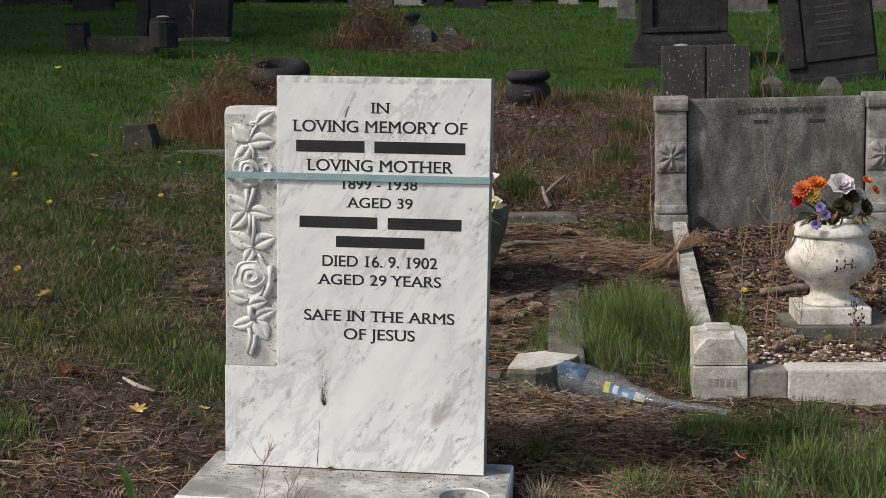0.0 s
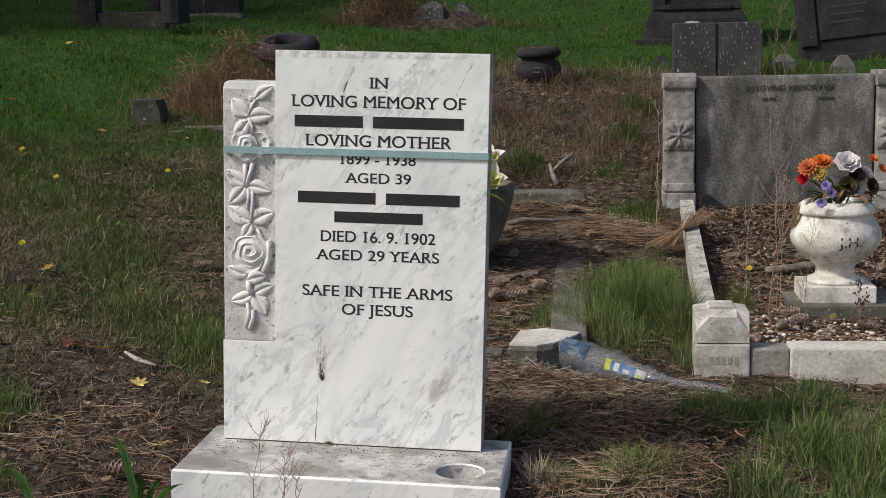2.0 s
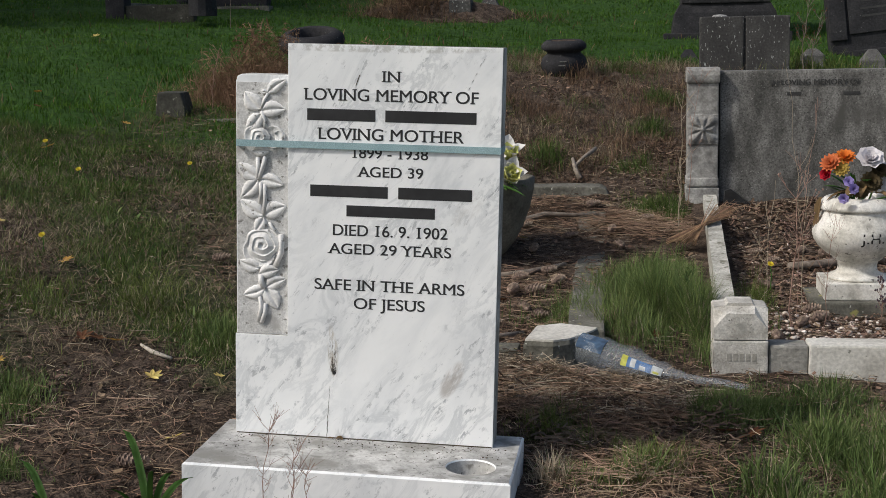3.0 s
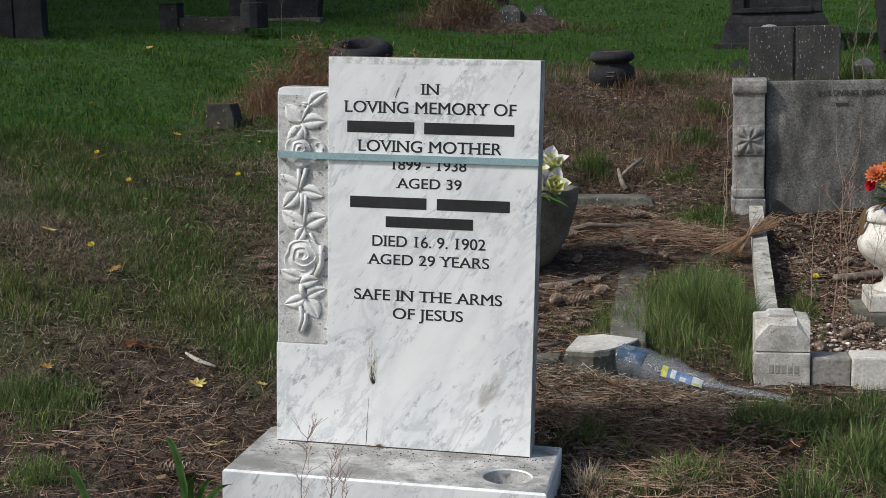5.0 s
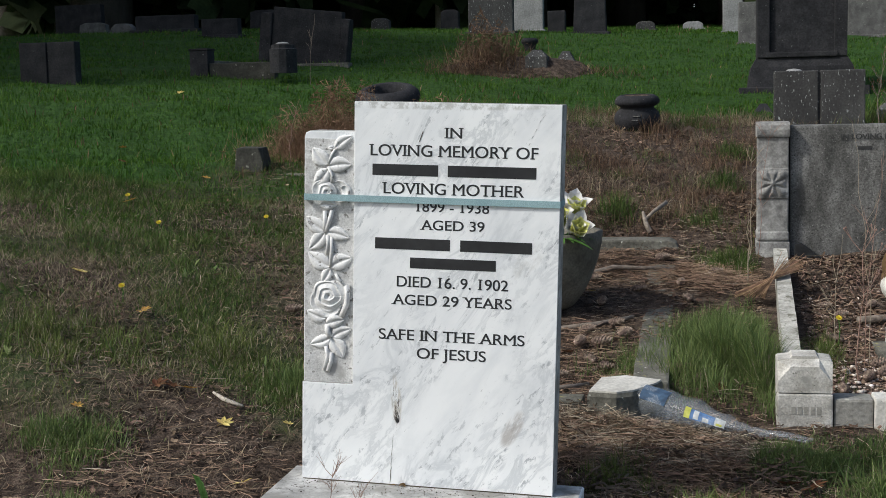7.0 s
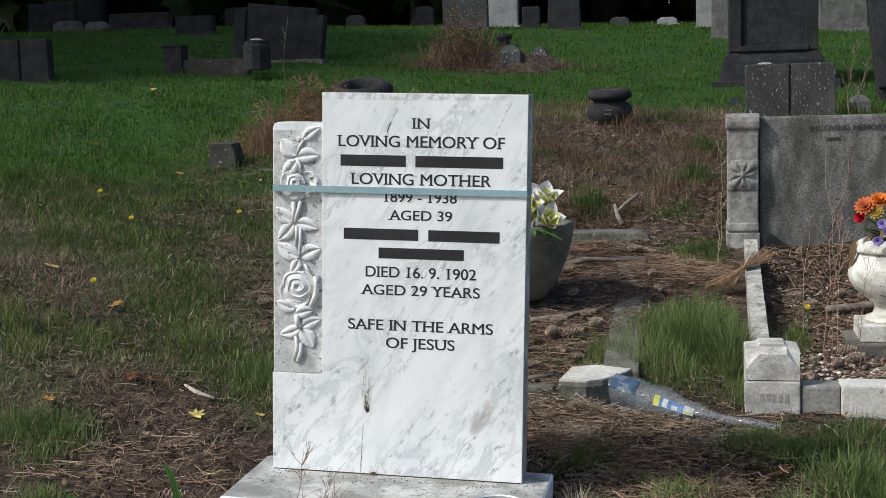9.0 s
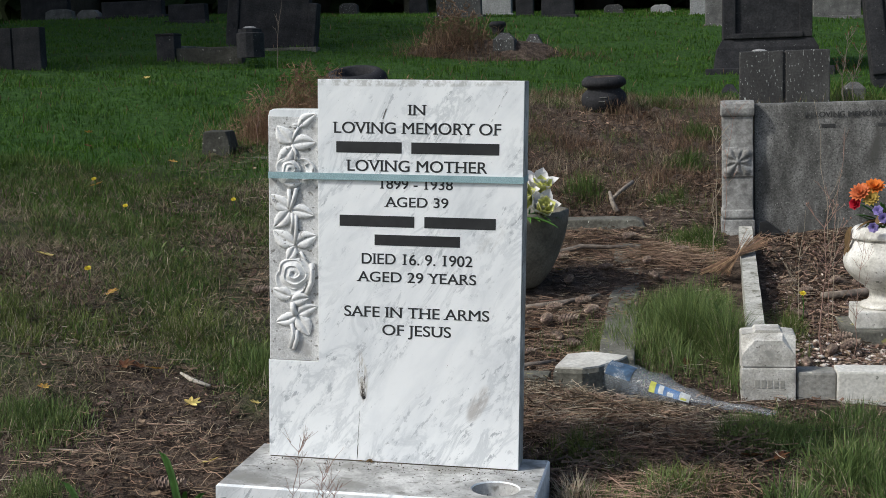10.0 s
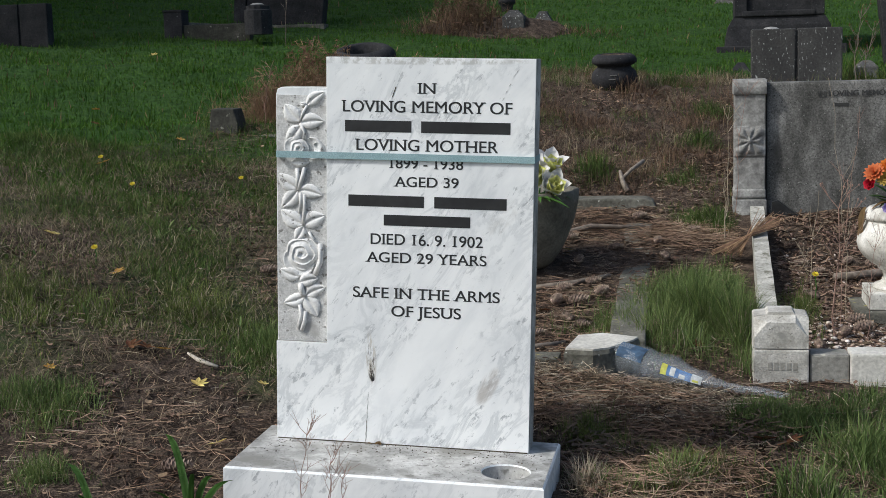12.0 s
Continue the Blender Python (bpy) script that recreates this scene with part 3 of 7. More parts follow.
for r, z in ((0.0475, BZ1 - 0.003), (0.044, BZ1 - 0.03), (0.034, BZ1 - 0.055), (0.018, BZ1 - 0.066)):
    nxt = [bm.verts.new((HX + r * math.cos(a), HY + r * math.sin(a), z)) for a in np.linspace(0, 2 * math.pi, 40, endpoint=False)]
    for i in range(40):
        bm.faces.new((last[i], last[(i + 1) % 40], nxt[(i + 1) % 40], nxt[i]))
    last = nxt
bm.faces.new(last)
mid = [bm.verts.new(p) for p in ((BX0, BY0, BZ1 - c), (BX1, BY0, BZ1 - c), (BX1, BY1, BZ1 - c), (BX0, BY1, BZ1 - c))]
low = [bm.verts.new((v.co.x, v.co.y, BZ0)) for v in mid]
for a, b in ((outer, mid), (mid, low)):
    for i in range(4):
        bm.faces.new((a[i], a[(i + 1) % 4], b[(i + 1) % 4], b[i]))
bm.faces.new(low)
base = part("base", bm, M_MARBLE, headstone, "marble base with a stained top and a round flower hole")
base.data.materials.append(M_MARBLE_DIRTY_SHADED)
for f in base.data.polygons:
    # Stained top; inside the hole the darker marble paints in its shadow.
    inside = math.hypot(f.center.x - HX, f.center.y - HY) < HR - 0.001
    f.material_index = int(inside or (f.normal.z > 0.9 and f.center.z > BZ1 - 0.002))

# lettering; names of people are plain bars
for name, text, x0, x1, z0, z1 in (
    ("lettering", "IN", 0.033, 0.066, 0.803, 0.824),
    ("lettering", "LOVING MEMORY OF", -0.123, 0.221, 0.765, 0.788),
    ("lettering", "LOVING MOTHER", -0.095, 0.194, 0.688, 0.711),
    ("lettering", "1899 - 1938", -0.024, 0.124, 0.653, 0.673),
    ("lettering", "AGED 39", -0.015, 0.115, 0.616, 0.636),
    ("lettering", "DIED 16. 9. 1902", -0.065, 0.166, 0.497, 0.519),
    ("lettering", "AGED 29 YEARS", -0.073, 0.174, 0.460, 0.481),
    ("lettering", "SAFE IN THE ARMS", -0.102, 0.202, 0.386, 0.408),
    ("lettering", "OF JESUS", -0.021, 0.123, 0.349, 0.371),
):
    lettering(name, text, x0, x1, z0, z1, M_INK, stone, bold=0.0006, serif=True)
for x0, x1, z0, z1 in ((-0.119, 0.018, 0.725, 0.748), (0.038, 0.218, 0.725, 0.748), (-0.112, 0.045, 0.574, 0.597), (0.066, 0.213, 0.574, 0.597), (-0.038, 0.140, 0.536, 0.558)):
    part("inscription_bar", box(x0, x1, -0.0005, 0.001, z0, z1), M_INK, stone)

# strap round the stone
outer_loop, inner_loop = [], []
bm = bmesh.new()
for off, store in ((0.0042, outer_loop), (0.0022, inner_loop)):
    for x, y in ((-W + 0.0055 - off * 0.3, -0.002 - off), (W + off * 0.3, -off), (W + off * 0.3, 0.076 + off), (-W - off * 0.3, 0.076 + off)):
        store.append([bm.verts.new((x, y, 0.6692)), bm.verts.new((x, y, 0.6826))])
for i in range(4):
    j = (i + 1) % 4
    o, n_ = outer_loop, inner_loop
    bm.faces.new((o[i][0], o[j][0], o[j][1], o[i][1]))
    bm.faces.new((n_[i][0], n_[i][1], n_[j][1], n_[j][0]))
    bm.faces.new((o[i][1], o[j][1], n_[j][1], n_[i][1]))
    bm.faces.new((o[i][0], n_[i][0], n_[j][0], o[j][0]))
strap = part("strap", bm, M_STRAP)
strap.parent = headstone
tagged(strap, "pale blue-green webbing strap")


# carved roses in the sunk panel: small coordinates run right and down from the panel's top left corner
def pp(u, v, d=0.0):
    return Vector((-W + u * 0.0004, 0.0098 - d, PZ1 - v * 0.000384))


def relief(grid, material, name):
    """A carved piece from rows of panel points, with a skirt down into the stone."""
    bm = bmesh.new()
    rows = [[bm.verts.new(pp(u, v, d * 0.001)) for u, v, d in row] for row in grid]
    for a, b in zip(rows, rows[1:]):
        for i in range(len(a) - 1):
            if len({a[i].co.to_tuple(6), a[i + 1].co.to_tuple(6), b[i + 1].co.to_tuple(6), b[i].co.to_tuple(6)}) == 4:
                bm.faces.new((a[i], a[i + 1], b[i + 1], b[i]))
    r = bmesh.ops.extrude_edge_only(bm, edges=[e for e in bm.edges if e.is_boundary])
    for vert in (g for g in r["geom"] if isinstance(g, bmesh.types.BMVert)):
        vert.co.y = 0.0105
    return part(name, bm, material, stone, smooth=True)


def carved_leaf(u0, v0, u1, v1, width, rise=6.5):
    """A pointed leaf from its stalk to its tip, two swelling halves either side of a sunk midrib."""
    du, dv = u1 - u0, v1 - v0
    ln = math.hypot(du, dv)
    ax, ay = du / ln, dv / ln
    grid = []
    for i in range(19):
        t_ = i / 18
        half = width * 0.56 * max(math.sin(math.pi * t_ ** 0.80), 0.02) ** 0.75 * (1 + 0.05 * math.sin(t_ * 31 + width))
        bend = 0.10 * ln * math.sin(math.pi * t_) * (1 if (u0 + v1) % 2 else -1) * 0.5
        row = []
        for k in range(-6, 7):
            q = k / 6
            d = rise * (0.50 + 0.50 * math.sin(math.pi * min(t_ * 0.9 + 0.08, 1))) * (0.55 + 0.45 * math.sin(math.pi * min(abs(q) * 0.85 + 0.08, 1)))
            d += -1.9 * math.exp(-(q / 0.13) ** 2) + 0.30 * math.sin(t_ * 34 - abs(q) * 7) * abs(q) * (1 - abs(q)) * 2
            w_ = q * half + bend
            row.append((u0 + ax * ln * t_ - ay * w_, v0 + ay * ln * t_ + ax * w_, d))
        grid.append(row)
    return relief(grid, M_CARVED, "carved_leaf")


def carved_curve(pts, r):
    return tube([pp(u, v, d * 0.001) for u, v, d in pts], r, 7)


def carved_rose(u, v, R, turns=2.5, lift=9.0):
    """An open rose: petals wound in a rising spiral round a deep heart."""
    grid = []
    for i in range(34):
        f = i / 33
        row = []
        for k in range(97):
            a = 2 * math.pi * k / 96
            rim = 1 + 0.05 * math.sin(3 * a + 0.6) + 0.04 * math.sin(5 * a + 2)
            wind = f * turns * (1 + 0.07 * math.sin(3 * a)) - a / (2 * math.pi)
            step = wind - math.floor(wind)
            shell = (1 - step) ** 1.6 * 4.4 + (max(0.0, (step - 0.84) / 0.16)) * 4.4
            heart = -5.5 * math.exp(-(f / 0.13) ** 2)
            d = 3.0 + lift * (1 - f ** 1.6) * 0.55 + shell * min(1, f * 5) * (1 - 0.25 * f) + heart
            row.append((u + R * f * rim * math.cos(a), v - R * f * rim * math.sin(a), d if i < 33 else 2.0))
        grid.append(row)
    return relief(grid, M_CARVED, "carved_rose")


def carved_petal(u, v, r0, r1, a0_, a1_, rise):
    """A petal that folds back outside the flower, an arc with a rolled rim."""
    grid = []
    for i in range(15):
        t_ = i / 14
        a = radians(a0_ + (a1_ - a0_) * t_)
        taper = max(math.sin(math.pi * t_), 0.03) ** 0.6
        row = []
        for k in range(9):
            q = k / 8
            r_ = r0 + (r1 - r0) * q * taper
            row.append((u + r_ * math.cos(a), v - r_ * math.sin(a), rise * (0.35 + 0.65 * q ** 2) * (1 if k < 8 else 0.7)))
        grid.append(row)
    return relief(grid, M_CARVED, "carved_petal")


for u0, v0, u1, v1, wd in ((166, 92, 256, 24, 56), (160, 92, 128, 84, 20), (126, 180, 48, 92, 78), (132, 188, 254, 176, 76), (130, 204, 52, 292, 70),
                           (116, 540, 12, 464, 74), (122, 544, 244, 572, 68), (112, 548, 30, 640, 74), (142, 734, 24, 658, 80), (146, 732, 258, 680, 80), (142, 744, 100, 818, 58),
                           (122, 1016, 18, 980, 66), (150, 1122, 36, 1164, 64), (154, 1118, 258, 1068, 64), (154, 1126, 216, 1232, 78)):
    carved_leaf(u0, v0, u1, v1, wd)
carved_petal(128, 330, 46, 88, 100, 215, 7)
carved_petal(150, 330, 52, 100, -55, 75, 8)
carved_petal(200, 318, 10, 52, -75, 85, 8)
carved_rose(124, 322, 50, 2.0)
carved_leaf(88, 398, 176, 398, 54, 9)
carved_petal(136, 905, 70, 112, 150, 330, 6)
carved_petal(140, 905, 74, 108, -30, 110, 6)
carved_rose(136, 890, 86, 2.6, 11)
carved_leaf(122, 1048, 222, 1020, 66, 9)
for pts, r in (([(166, 96, 3), (148, 130, 4), (130, 180, 3)], 0.0030), ([(130, 190, 3), (152, 235, 3), (150, 275, 3)], 0.0036), ([(114, 430, 4), (116, 480, 4), (112, 540, 3)], 0.0042), ([(154, 425, 4), (140, 480, 4), (118, 545, 3)], 0.0046),
               ([(130, 560, 3), (132, 610, 4), (124, 670, 3)], 0.0040), ([(150, 570, 3), (152, 640, 4), (145, 730, 3)], 0.0042), ([(172, 770, 3), (190, 800, 4), (220, 830, 3)], 0.0030),
               ([(236, 830, 5), (240, 880, 6), (236, 930, 6), (206, 1000, 4)], 0.0058), ([(132, 1050, 4), (132, 1085, 5), (146, 1120, 3)], 0.0062),
               ([(122, 1170, 3), (134, 1220, 4), (112, 1305, 3)], 0.0042), ([(154, 1205, 3), (152, 1250, 4), (132, 1310, 3)], 0.0046)):
    part("carved_stem", carved_curve(pts, r), M_CARVED, stone, smooth=True)
# weathered ground of the sunk panel
part("sunk_panel", rough_up(box(-W + 0.002, PX - 0.001, 0.0088, 0.012, PZ0 + 0.001, PZ1 - 0.016, 0, 3), 0.0004, 60), M_CARVED_GROUND, stone)


def blot(outline, y=-0.0006, th=0.0012):
    return prism(outline, y, y + th)


# iron stain, the crack below it, and the smudge
rnd = random.Random(5)


def streak(x, z_top, z_low, w, lean=0.0, n=16):
    left, right = [], []
    for k in range(n + 1):
        t_ = k / n
        z = z_top + (z_low - z_top) * t_
        cx = x + lean * t_ + rnd.uniform(-0.0006, 0.0006)
        ww = w * (0.25 + 0.75 * t_) * rnd.uniform(0.35, 1.0) * (0.4 if k in (0, n) else 1)
        left.append((cx - ww, z))
        right.append((cx + ww, z))
    return blot(left + right[::-1], -0.0003 if w < 0.005 else -0.00015, 0.0008)


part("pin_hole", blot([(-0.0600 + 0.0036 * math.cos(a), 0.214 + 0.0042 * math.sin(a)) for a in np.linspace(0, 6.0, 10)], -0.0005, 0.001), M_INK, stone)
part("crack", streak(-0.0695, 0.186, 0.078, 0.0009, -0.0055, 22), M_RUST, stone)
# dirt in the joint on the base
part("dirty_joint", rough_up(box(-W + 0.002, W - 0.002, -0.0010, 0.002, FOOT - 0.001, FOOT + 0.0016, 0, 6), 0.0007, 90), M_RUST, stone)
part("vein", blot([(-0.022, 0.795), (-0.0205, 0.795), (-0.0135, 0.815), (-0.0148, 0.816)]), M_RUST, stone)
for x, z in ((0.114, 0.286), (0.222, 0.838), (0.214, 0.820), (0.207, 0.806), (0.201, 0.792), (0.228, 0.846)):
    part("vein", blot([(x, z), (x + 0.0008, z + 0.001), (x + 0.0036, z + 0.0055), (x + 0.0030, z + 0.0055)]), M_RUST, stone)


# ---- the kerbed grave on the right ----
def worn_box(name, x0, x1, y0, y1, z0, z1, mat, parent, label="", bevel=0.006, wear=0.002, seed=1.0):
    return part(name, box(x0, x1, y0, y1, z0, z1, bevel, 3, wear, seed), mat, parent, label)


marker = thing("corner_post", 0.813, 0.745, G(0.81, 0.8), "small pale stone corner post with chamfered top, worn number", "grave marker")
z0 = G(0.81, 0.8)
bm = box(-0.068, 0.068, 0.0, 0.115, -0.06, 0.124 - z0, 0.004, 1)
part("lower_block", rough_up(bm, 0.0012, 20), M_POST, marker)
# upper block with sloping shoulders and a small flat crown
up = bmesh.new()
b0, b1, b2 = 0.127 - z0, 0.205 - z0, 0.215 - z0
prof = [(-0.068, b0), (0.068, b0), (0.068, b1 - 0.004), (0.064, b1), (0.036, b1 + 0.003), (0.030, b2), (-0.030, b2), (-0.036, b1 + 0.003), (-0.064, b1), (-0.068, b1 - 0.004)]
back = prism(prof, 0.030, 0.115, 0.0)
front = bmesh.new()
face_pts = [(-0.066, b0), (0.066, b0), (0.066, b0 + 0.028), (0.034, b0 + 0.066), (-0.034, b0 + 0.066), (-0.066, b0 + 0.028)]
rear_pts = [(-0.068, b0), (0.068, b0), (0.068, b1 - 0.004), (0.036, b1 + 0.003), (-0.036, b1 + 0.003), (-0.068, b1 - 0.004)]
fa = [front.verts.new((x, 0.002, z)) for x, z in face_pts]
ra = [front.verts.new((x, 0.030, z)) for x, z in rear_pts]
front.faces.new(fa)
for i in range(6):
    front.faces.new((fa[i], fa[(i + 1) % 6], ra[(i + 1) % 6], ra[i]))
part("upper_block", merge(back, front), M_POST, marker)
for k in range(5):
    part("number_bar", box(-0.033 + k * 0.0155, -0.022 + k * 0.0155, -0.0005, 0.001, 0.072 - z0, 0.092 - z0), M_POST_CUT, marker)

front_kerb = thing("front_kerb", 1.28, 0.80, G(1.28, 0.8), "pale stone front kerb of a grave, its left end coloured as the post's shadow", "kerb")
zk = G(1.28, 0.8)
# This darker length paints the shadow the corner post casts on the kerb.
worn_box("kerb_length", 0.884 - 1.28, 0.978 - 1.28, -0.050, 0.03, -0.08, 0.112 - zk, M_KERB_SHADED, front_kerb, "kerb length coloured grey for the corner post's shadow")
worn_box("kerb_length", 0.980 - 1.28, 2.0 - 1.28, -0.056, 0.035, -0.08, 0.116 - zk, M_KERB_PALE, front_kerb)
side_kerb = thing("side_kerb", 0.80, 1.62, 0, "lichened pale stone side kerb running uphill", "kerb")
bm = box(-0.024, 0.024, -0.74, 0.80, -0.02, 0.0, 0.006)
bmesh.ops.subdivide_edges(bm, edges=[e for e in bm.edges if e.calc_length() > 0.5], cuts=24)
bmesh.ops.translate(bm, verts=bm.verts, vec=(0, 0, 0))
for v in bm.verts:
    yy = v.co.y + 1.62
    v.co.z = np.interp(yy, [0.85, 1.10, 1.75, 2.30, 2.45], [0.110, 0.160, 0.228, 0.285, 0.300]) + (0 if v.co.z > -0.01 else -0.16)
    v.co.x += -0.004 + 0.016 * (yy - 0.9)
rough_up(bm, 0.0012, 12)
part("kerb_length", bm, M_KERB_LICHEN, side_kerb)
far_side_kerb = thing("side_kerb", 1.62, 1.62, 0, "pale stone side kerb beside the gravel", "kerb")
bm = box(-0.048, 0.048, -0.76, 0.80, -0.02, 0.0, 0.006)
bmesh.ops.subdivide_edges(bm, edges=[e for e in bm.edges if e.calc_length() > 0.5], cuts=24)
for v in bm.verts:
    yy = v.co.y + 1.62
    v.co.z = np.interp(yy, [0.85, 1.75, 2.30, 2.45], [0.135, 0.220, 0.275, 0.290]) + (0 if v.co.z > -0.01 else -0.16)
part("kerb_length", rough_up(bm, 0.003, 12), M_KERB_PALE, far_side_kerb)

# headstone with two pillars
wide = thing("wide_headstone", 1.19, 2.45, 0.15, "low grey weathered headstone between two carved scroll pillars", "headstone")
o = Vector((1.19, 2.45, 0.15))
bm = box(0.857 - o.x, 1.505 - o.x, 0.045, 0.13, -0.02, 0.748 - o.z, 0.010, 3, 0.0015)
part("tablet", bm, M_TABLET, wide)


def pillar(x0, x1):
    w = x1 - x0
    xl, xr = x0 - o.x, x1 - o.x
    p = part("pillar", box(xl + 0.004, xr - 0.004, 0.012, 0.145, 0.0, 0.706 - o.z, 0.005, 3, 0.001), M_PILLAR, wide, "carved side pillar with a rolled top")
    roll = prism([(0.005, 0.706 - o.z), (0.000, 0.716 - o.z), (-0.004, 0.735 - o.z), (-0.002, 0.752 - o.z), (0.010, 0.762 - o.z), (0.140, 0.762 - o.z), (0.152, 0.735 - o.z), (0.148, 0.706 - o.z)], xl, xr, 0.003)
    # the outline is drawn in depth and height: swap its axes
    for v in roll.verts:
        v.co = Vector((v.co.y, v.co.x, v.co.z))
    part("rolled_top", roll, M_PILLAR, p, smooth=False)
    part("moulding", box(xl + 0.001, xr - 0.001, 0.002, 0.150, 0.322 - o.z, 0.356 - o.z, 0.010, 0, 0, 0, 3), M_PILLAR, p)
    part("foot", box(xl - 0.001, xr + 0.001, -0.002, 0.150, 0.05, 0.318 - o.z, 0.004, 2, 0.001), M_PILLAR, p)
    cx, cz = (xl + xr) / 2, 0.535 - o.z
    ros = bmesh.new()
    n_ = 30
    half_w, half_h = w / 2 - 0.004, 0.056
    rows = []
    for i in range(n_ + 1):
        row = []
        for j in range(n_ + 1):
            a, b = -1 + 2 * j / n_, -1 + 2 * i / n_
            th, r_ = math.atan2(b, a), math.hypot(a, b)
            reach = 0.86 + 0.34 * abs(math.sin(2 * th)) ** 1.5
            leaf_ = abs(math.cos(4 * th)) ** 0.7
            h = 0.013 * leaf_ * max(0.0, min(1.0, (reach - r_) * 4)) * (0.45 + 0.55 * math.sin(math.pi * min(r_ / reach, 1) ** 0.8))
            h += 0.010 * math.exp(-(r_ / 0.17) ** 2) + 0.0012 * noise.noise(Vector((a * 5, b * 5, xl * 9)))
            row.append(ros.verts.new((cx + a * half_w, 0.008 - h, cz + b * half_h)))
        rows.append(row)
    for r0, r1 in zip(rows, rows[1:]):
        for j in range(n_):
            ros.faces.new((r0[j], r0[j + 1], r1[j + 1], r1[j]))
    rim_ = bmesh.ops.extrude_edge_only(ros, edges=[e for e in ros.edges if e.is_boundary])
    for vert in (g for g in rim_["geom"] if isinstance(g, bmesh.types.BMVert)):
        vert.co.y = 0.016
    part("rosette", ros, M_PILLAR, p, "square carved flower", smooth=True)
    return p


pillar(0.735, 0.856)
pillar(1.506, 1.627)
lettering("lettering", "IN LOVING MEMORY OF", 1.040 - o.x, 1.360 - o.x, 0.693 - o.z, 0.713 - o.z, M_FADED, wide, y=0.0418, small_caps=False)
for k, (a, b, zz) in enumerate(((1.30, 1.36, 0.655), (1.10, 1.15, 0.655))):
    part("inscription_bar", box(a - o.x, b - o.x, 0.0436, 0.046, zz - o.z, zz + 0.012 - o.z), M_FADED, wide)

# urn on its plinth
zs = G(1.22, 1.42)
plinth = thing("plinth_slab", 1.215, 1.42, zs, "mossy square stone slab under a vase", "slab", rot=(0, 0, 4))
worn_box("slab", -0.155, 0.165, -0.12, 0.14, -0.06, 0.115 - zs, M_KERB_MOSSY, plinth, "", 0.005, 0.002)
urn = thing("vase", 1.196, 1.42, 0.116, "white marble urn-shaped memorial vase, initialled, holding flowers", "vase")
part("square_foot", rough_up(box(-0.104, 0.104, -0.095, 0.095, 0.0, 0.050, 0.004, 2), 0.001, 20), M_URN, urn)
prof = [(0.0, 0.051), (0.084, 0.051), (0.086, 0.056), (0.080, 0.063), (0.064, 0.069), (0.057, 0.076), (0.055, 0.088), (0.058, 0.102), (0.064, 0.106), (0.070, 0.110), (0.072, 0.116), (0.090, 0.126), (0.112, 0.146), (0.126, 0.167), (0.131, 0.186), (0.128, 0.206), (0.118, 0.225),
        (0.114, 0.230), (0.111, 0.238), (0.105, 0.250), (0.104, 0.254), (0.112, 0.256), (0.1145, 0.260), (0.1135, 0.266), (0.108, 0.278), (0.098, 0.289), (0.088, 0.293), (0.082, 0.288), (0.076, 0.262), (0.0, 0.255)]
part("bowl", lathe(prof, 56), M_URN, urn, smooth=True)
init = lettering("lettering", "J.H.", -0.012, 0.056, 0.170, 0.198, M_FADED, urn, y=0, small_caps=False, bold=0.0)
for v in init.data.vertices:
    r_here = np.interp(v.co.z, [0.170, 0.192, 0.212], [0.127, 0.131, 0.127]) + 0.0012
    a = v.co.x / 0.131
    v.co = Vector((r_here * math.sin(a), -r_here * math.cos(a) - (0.0006 if v.co.y < -0.0005 else 0), v.co.z))

M_WHITE = leafy("white_petals", (0.72, 0.70, 0.70), (0.86, 0.85, 0.83), through_light=0.2, island=0.08)
M_ORANGE = leafy("orange_petals", (0.62, 0.14, 0.02), (0.80, 0.30, 0.05), through_light=0.2, island=0.2)
M_RED = leafy("red_petals", (0.45, 0.01, 0.02), (0.62, 0.03, 0.04), island=0.2)
M_VIOLET = leafy("violet_petals", (0.33, 0.25, 0.60), (0.50, 0.42, 0.75), island=0.15)
M_YELLOW = leafy("yellow_petals", (0.66, 0.50, 0.03), (0.80, 0.68, 0.10), island=0.15)
M_LIME = leafy("pale_green_petals", (0.56, 0.60, 0.14), (0.80, 0.80, 0.34), island=0.2)
M_LEAF = leafy("flower_leaf_green", (0.05, 0.13, 0.03), (0.10, 0.22, 0.05))
M_DRYLEAF = leafy("dried_leaf", (0.13, 0.085, 0.04), (0.26, 0.18, 0.09), rough=0.8)


def bloom(name, parent, x, y, z, r, rings, mat, face_dir=(0, -0.5, 1), wide=0.6, cup=0.4, split=False):
    """A flower head of rings of petals: (count, length factor, lift in degrees)."""
    q = Vector(face_dir).normalized().to_track_quat("Z", "Y").to_matrix().to_4x4()
    place = Matrix.Translation((x, y, z)) @ q
    bms = []
    for n_, f, lift in rings:
        for k in range(n_):
            p = petal(r * f, r * f * wide, cup, 0.12, 6)
            bms.append(moved(p, place @ Matrix.Rotation(2 * math.pi * (k + 0.37 * lift / 10) / n_, 4, "Z") @ Matrix.Rotation(-radians(lift), 4, "Y")))
    if not split:
        return part(name, merge(*bms), mat, parent)
    head = part(name, moved(lathe([(0, -r * 0.10), (r * 0.09, -r * 0.02), (r * 0.06, r * 0.10), (0, r * 0.16)], 8), place), mat, parent, smooth=True)
    for b in bms:
        part("petal", b, mat, head, smooth=True)
    return head


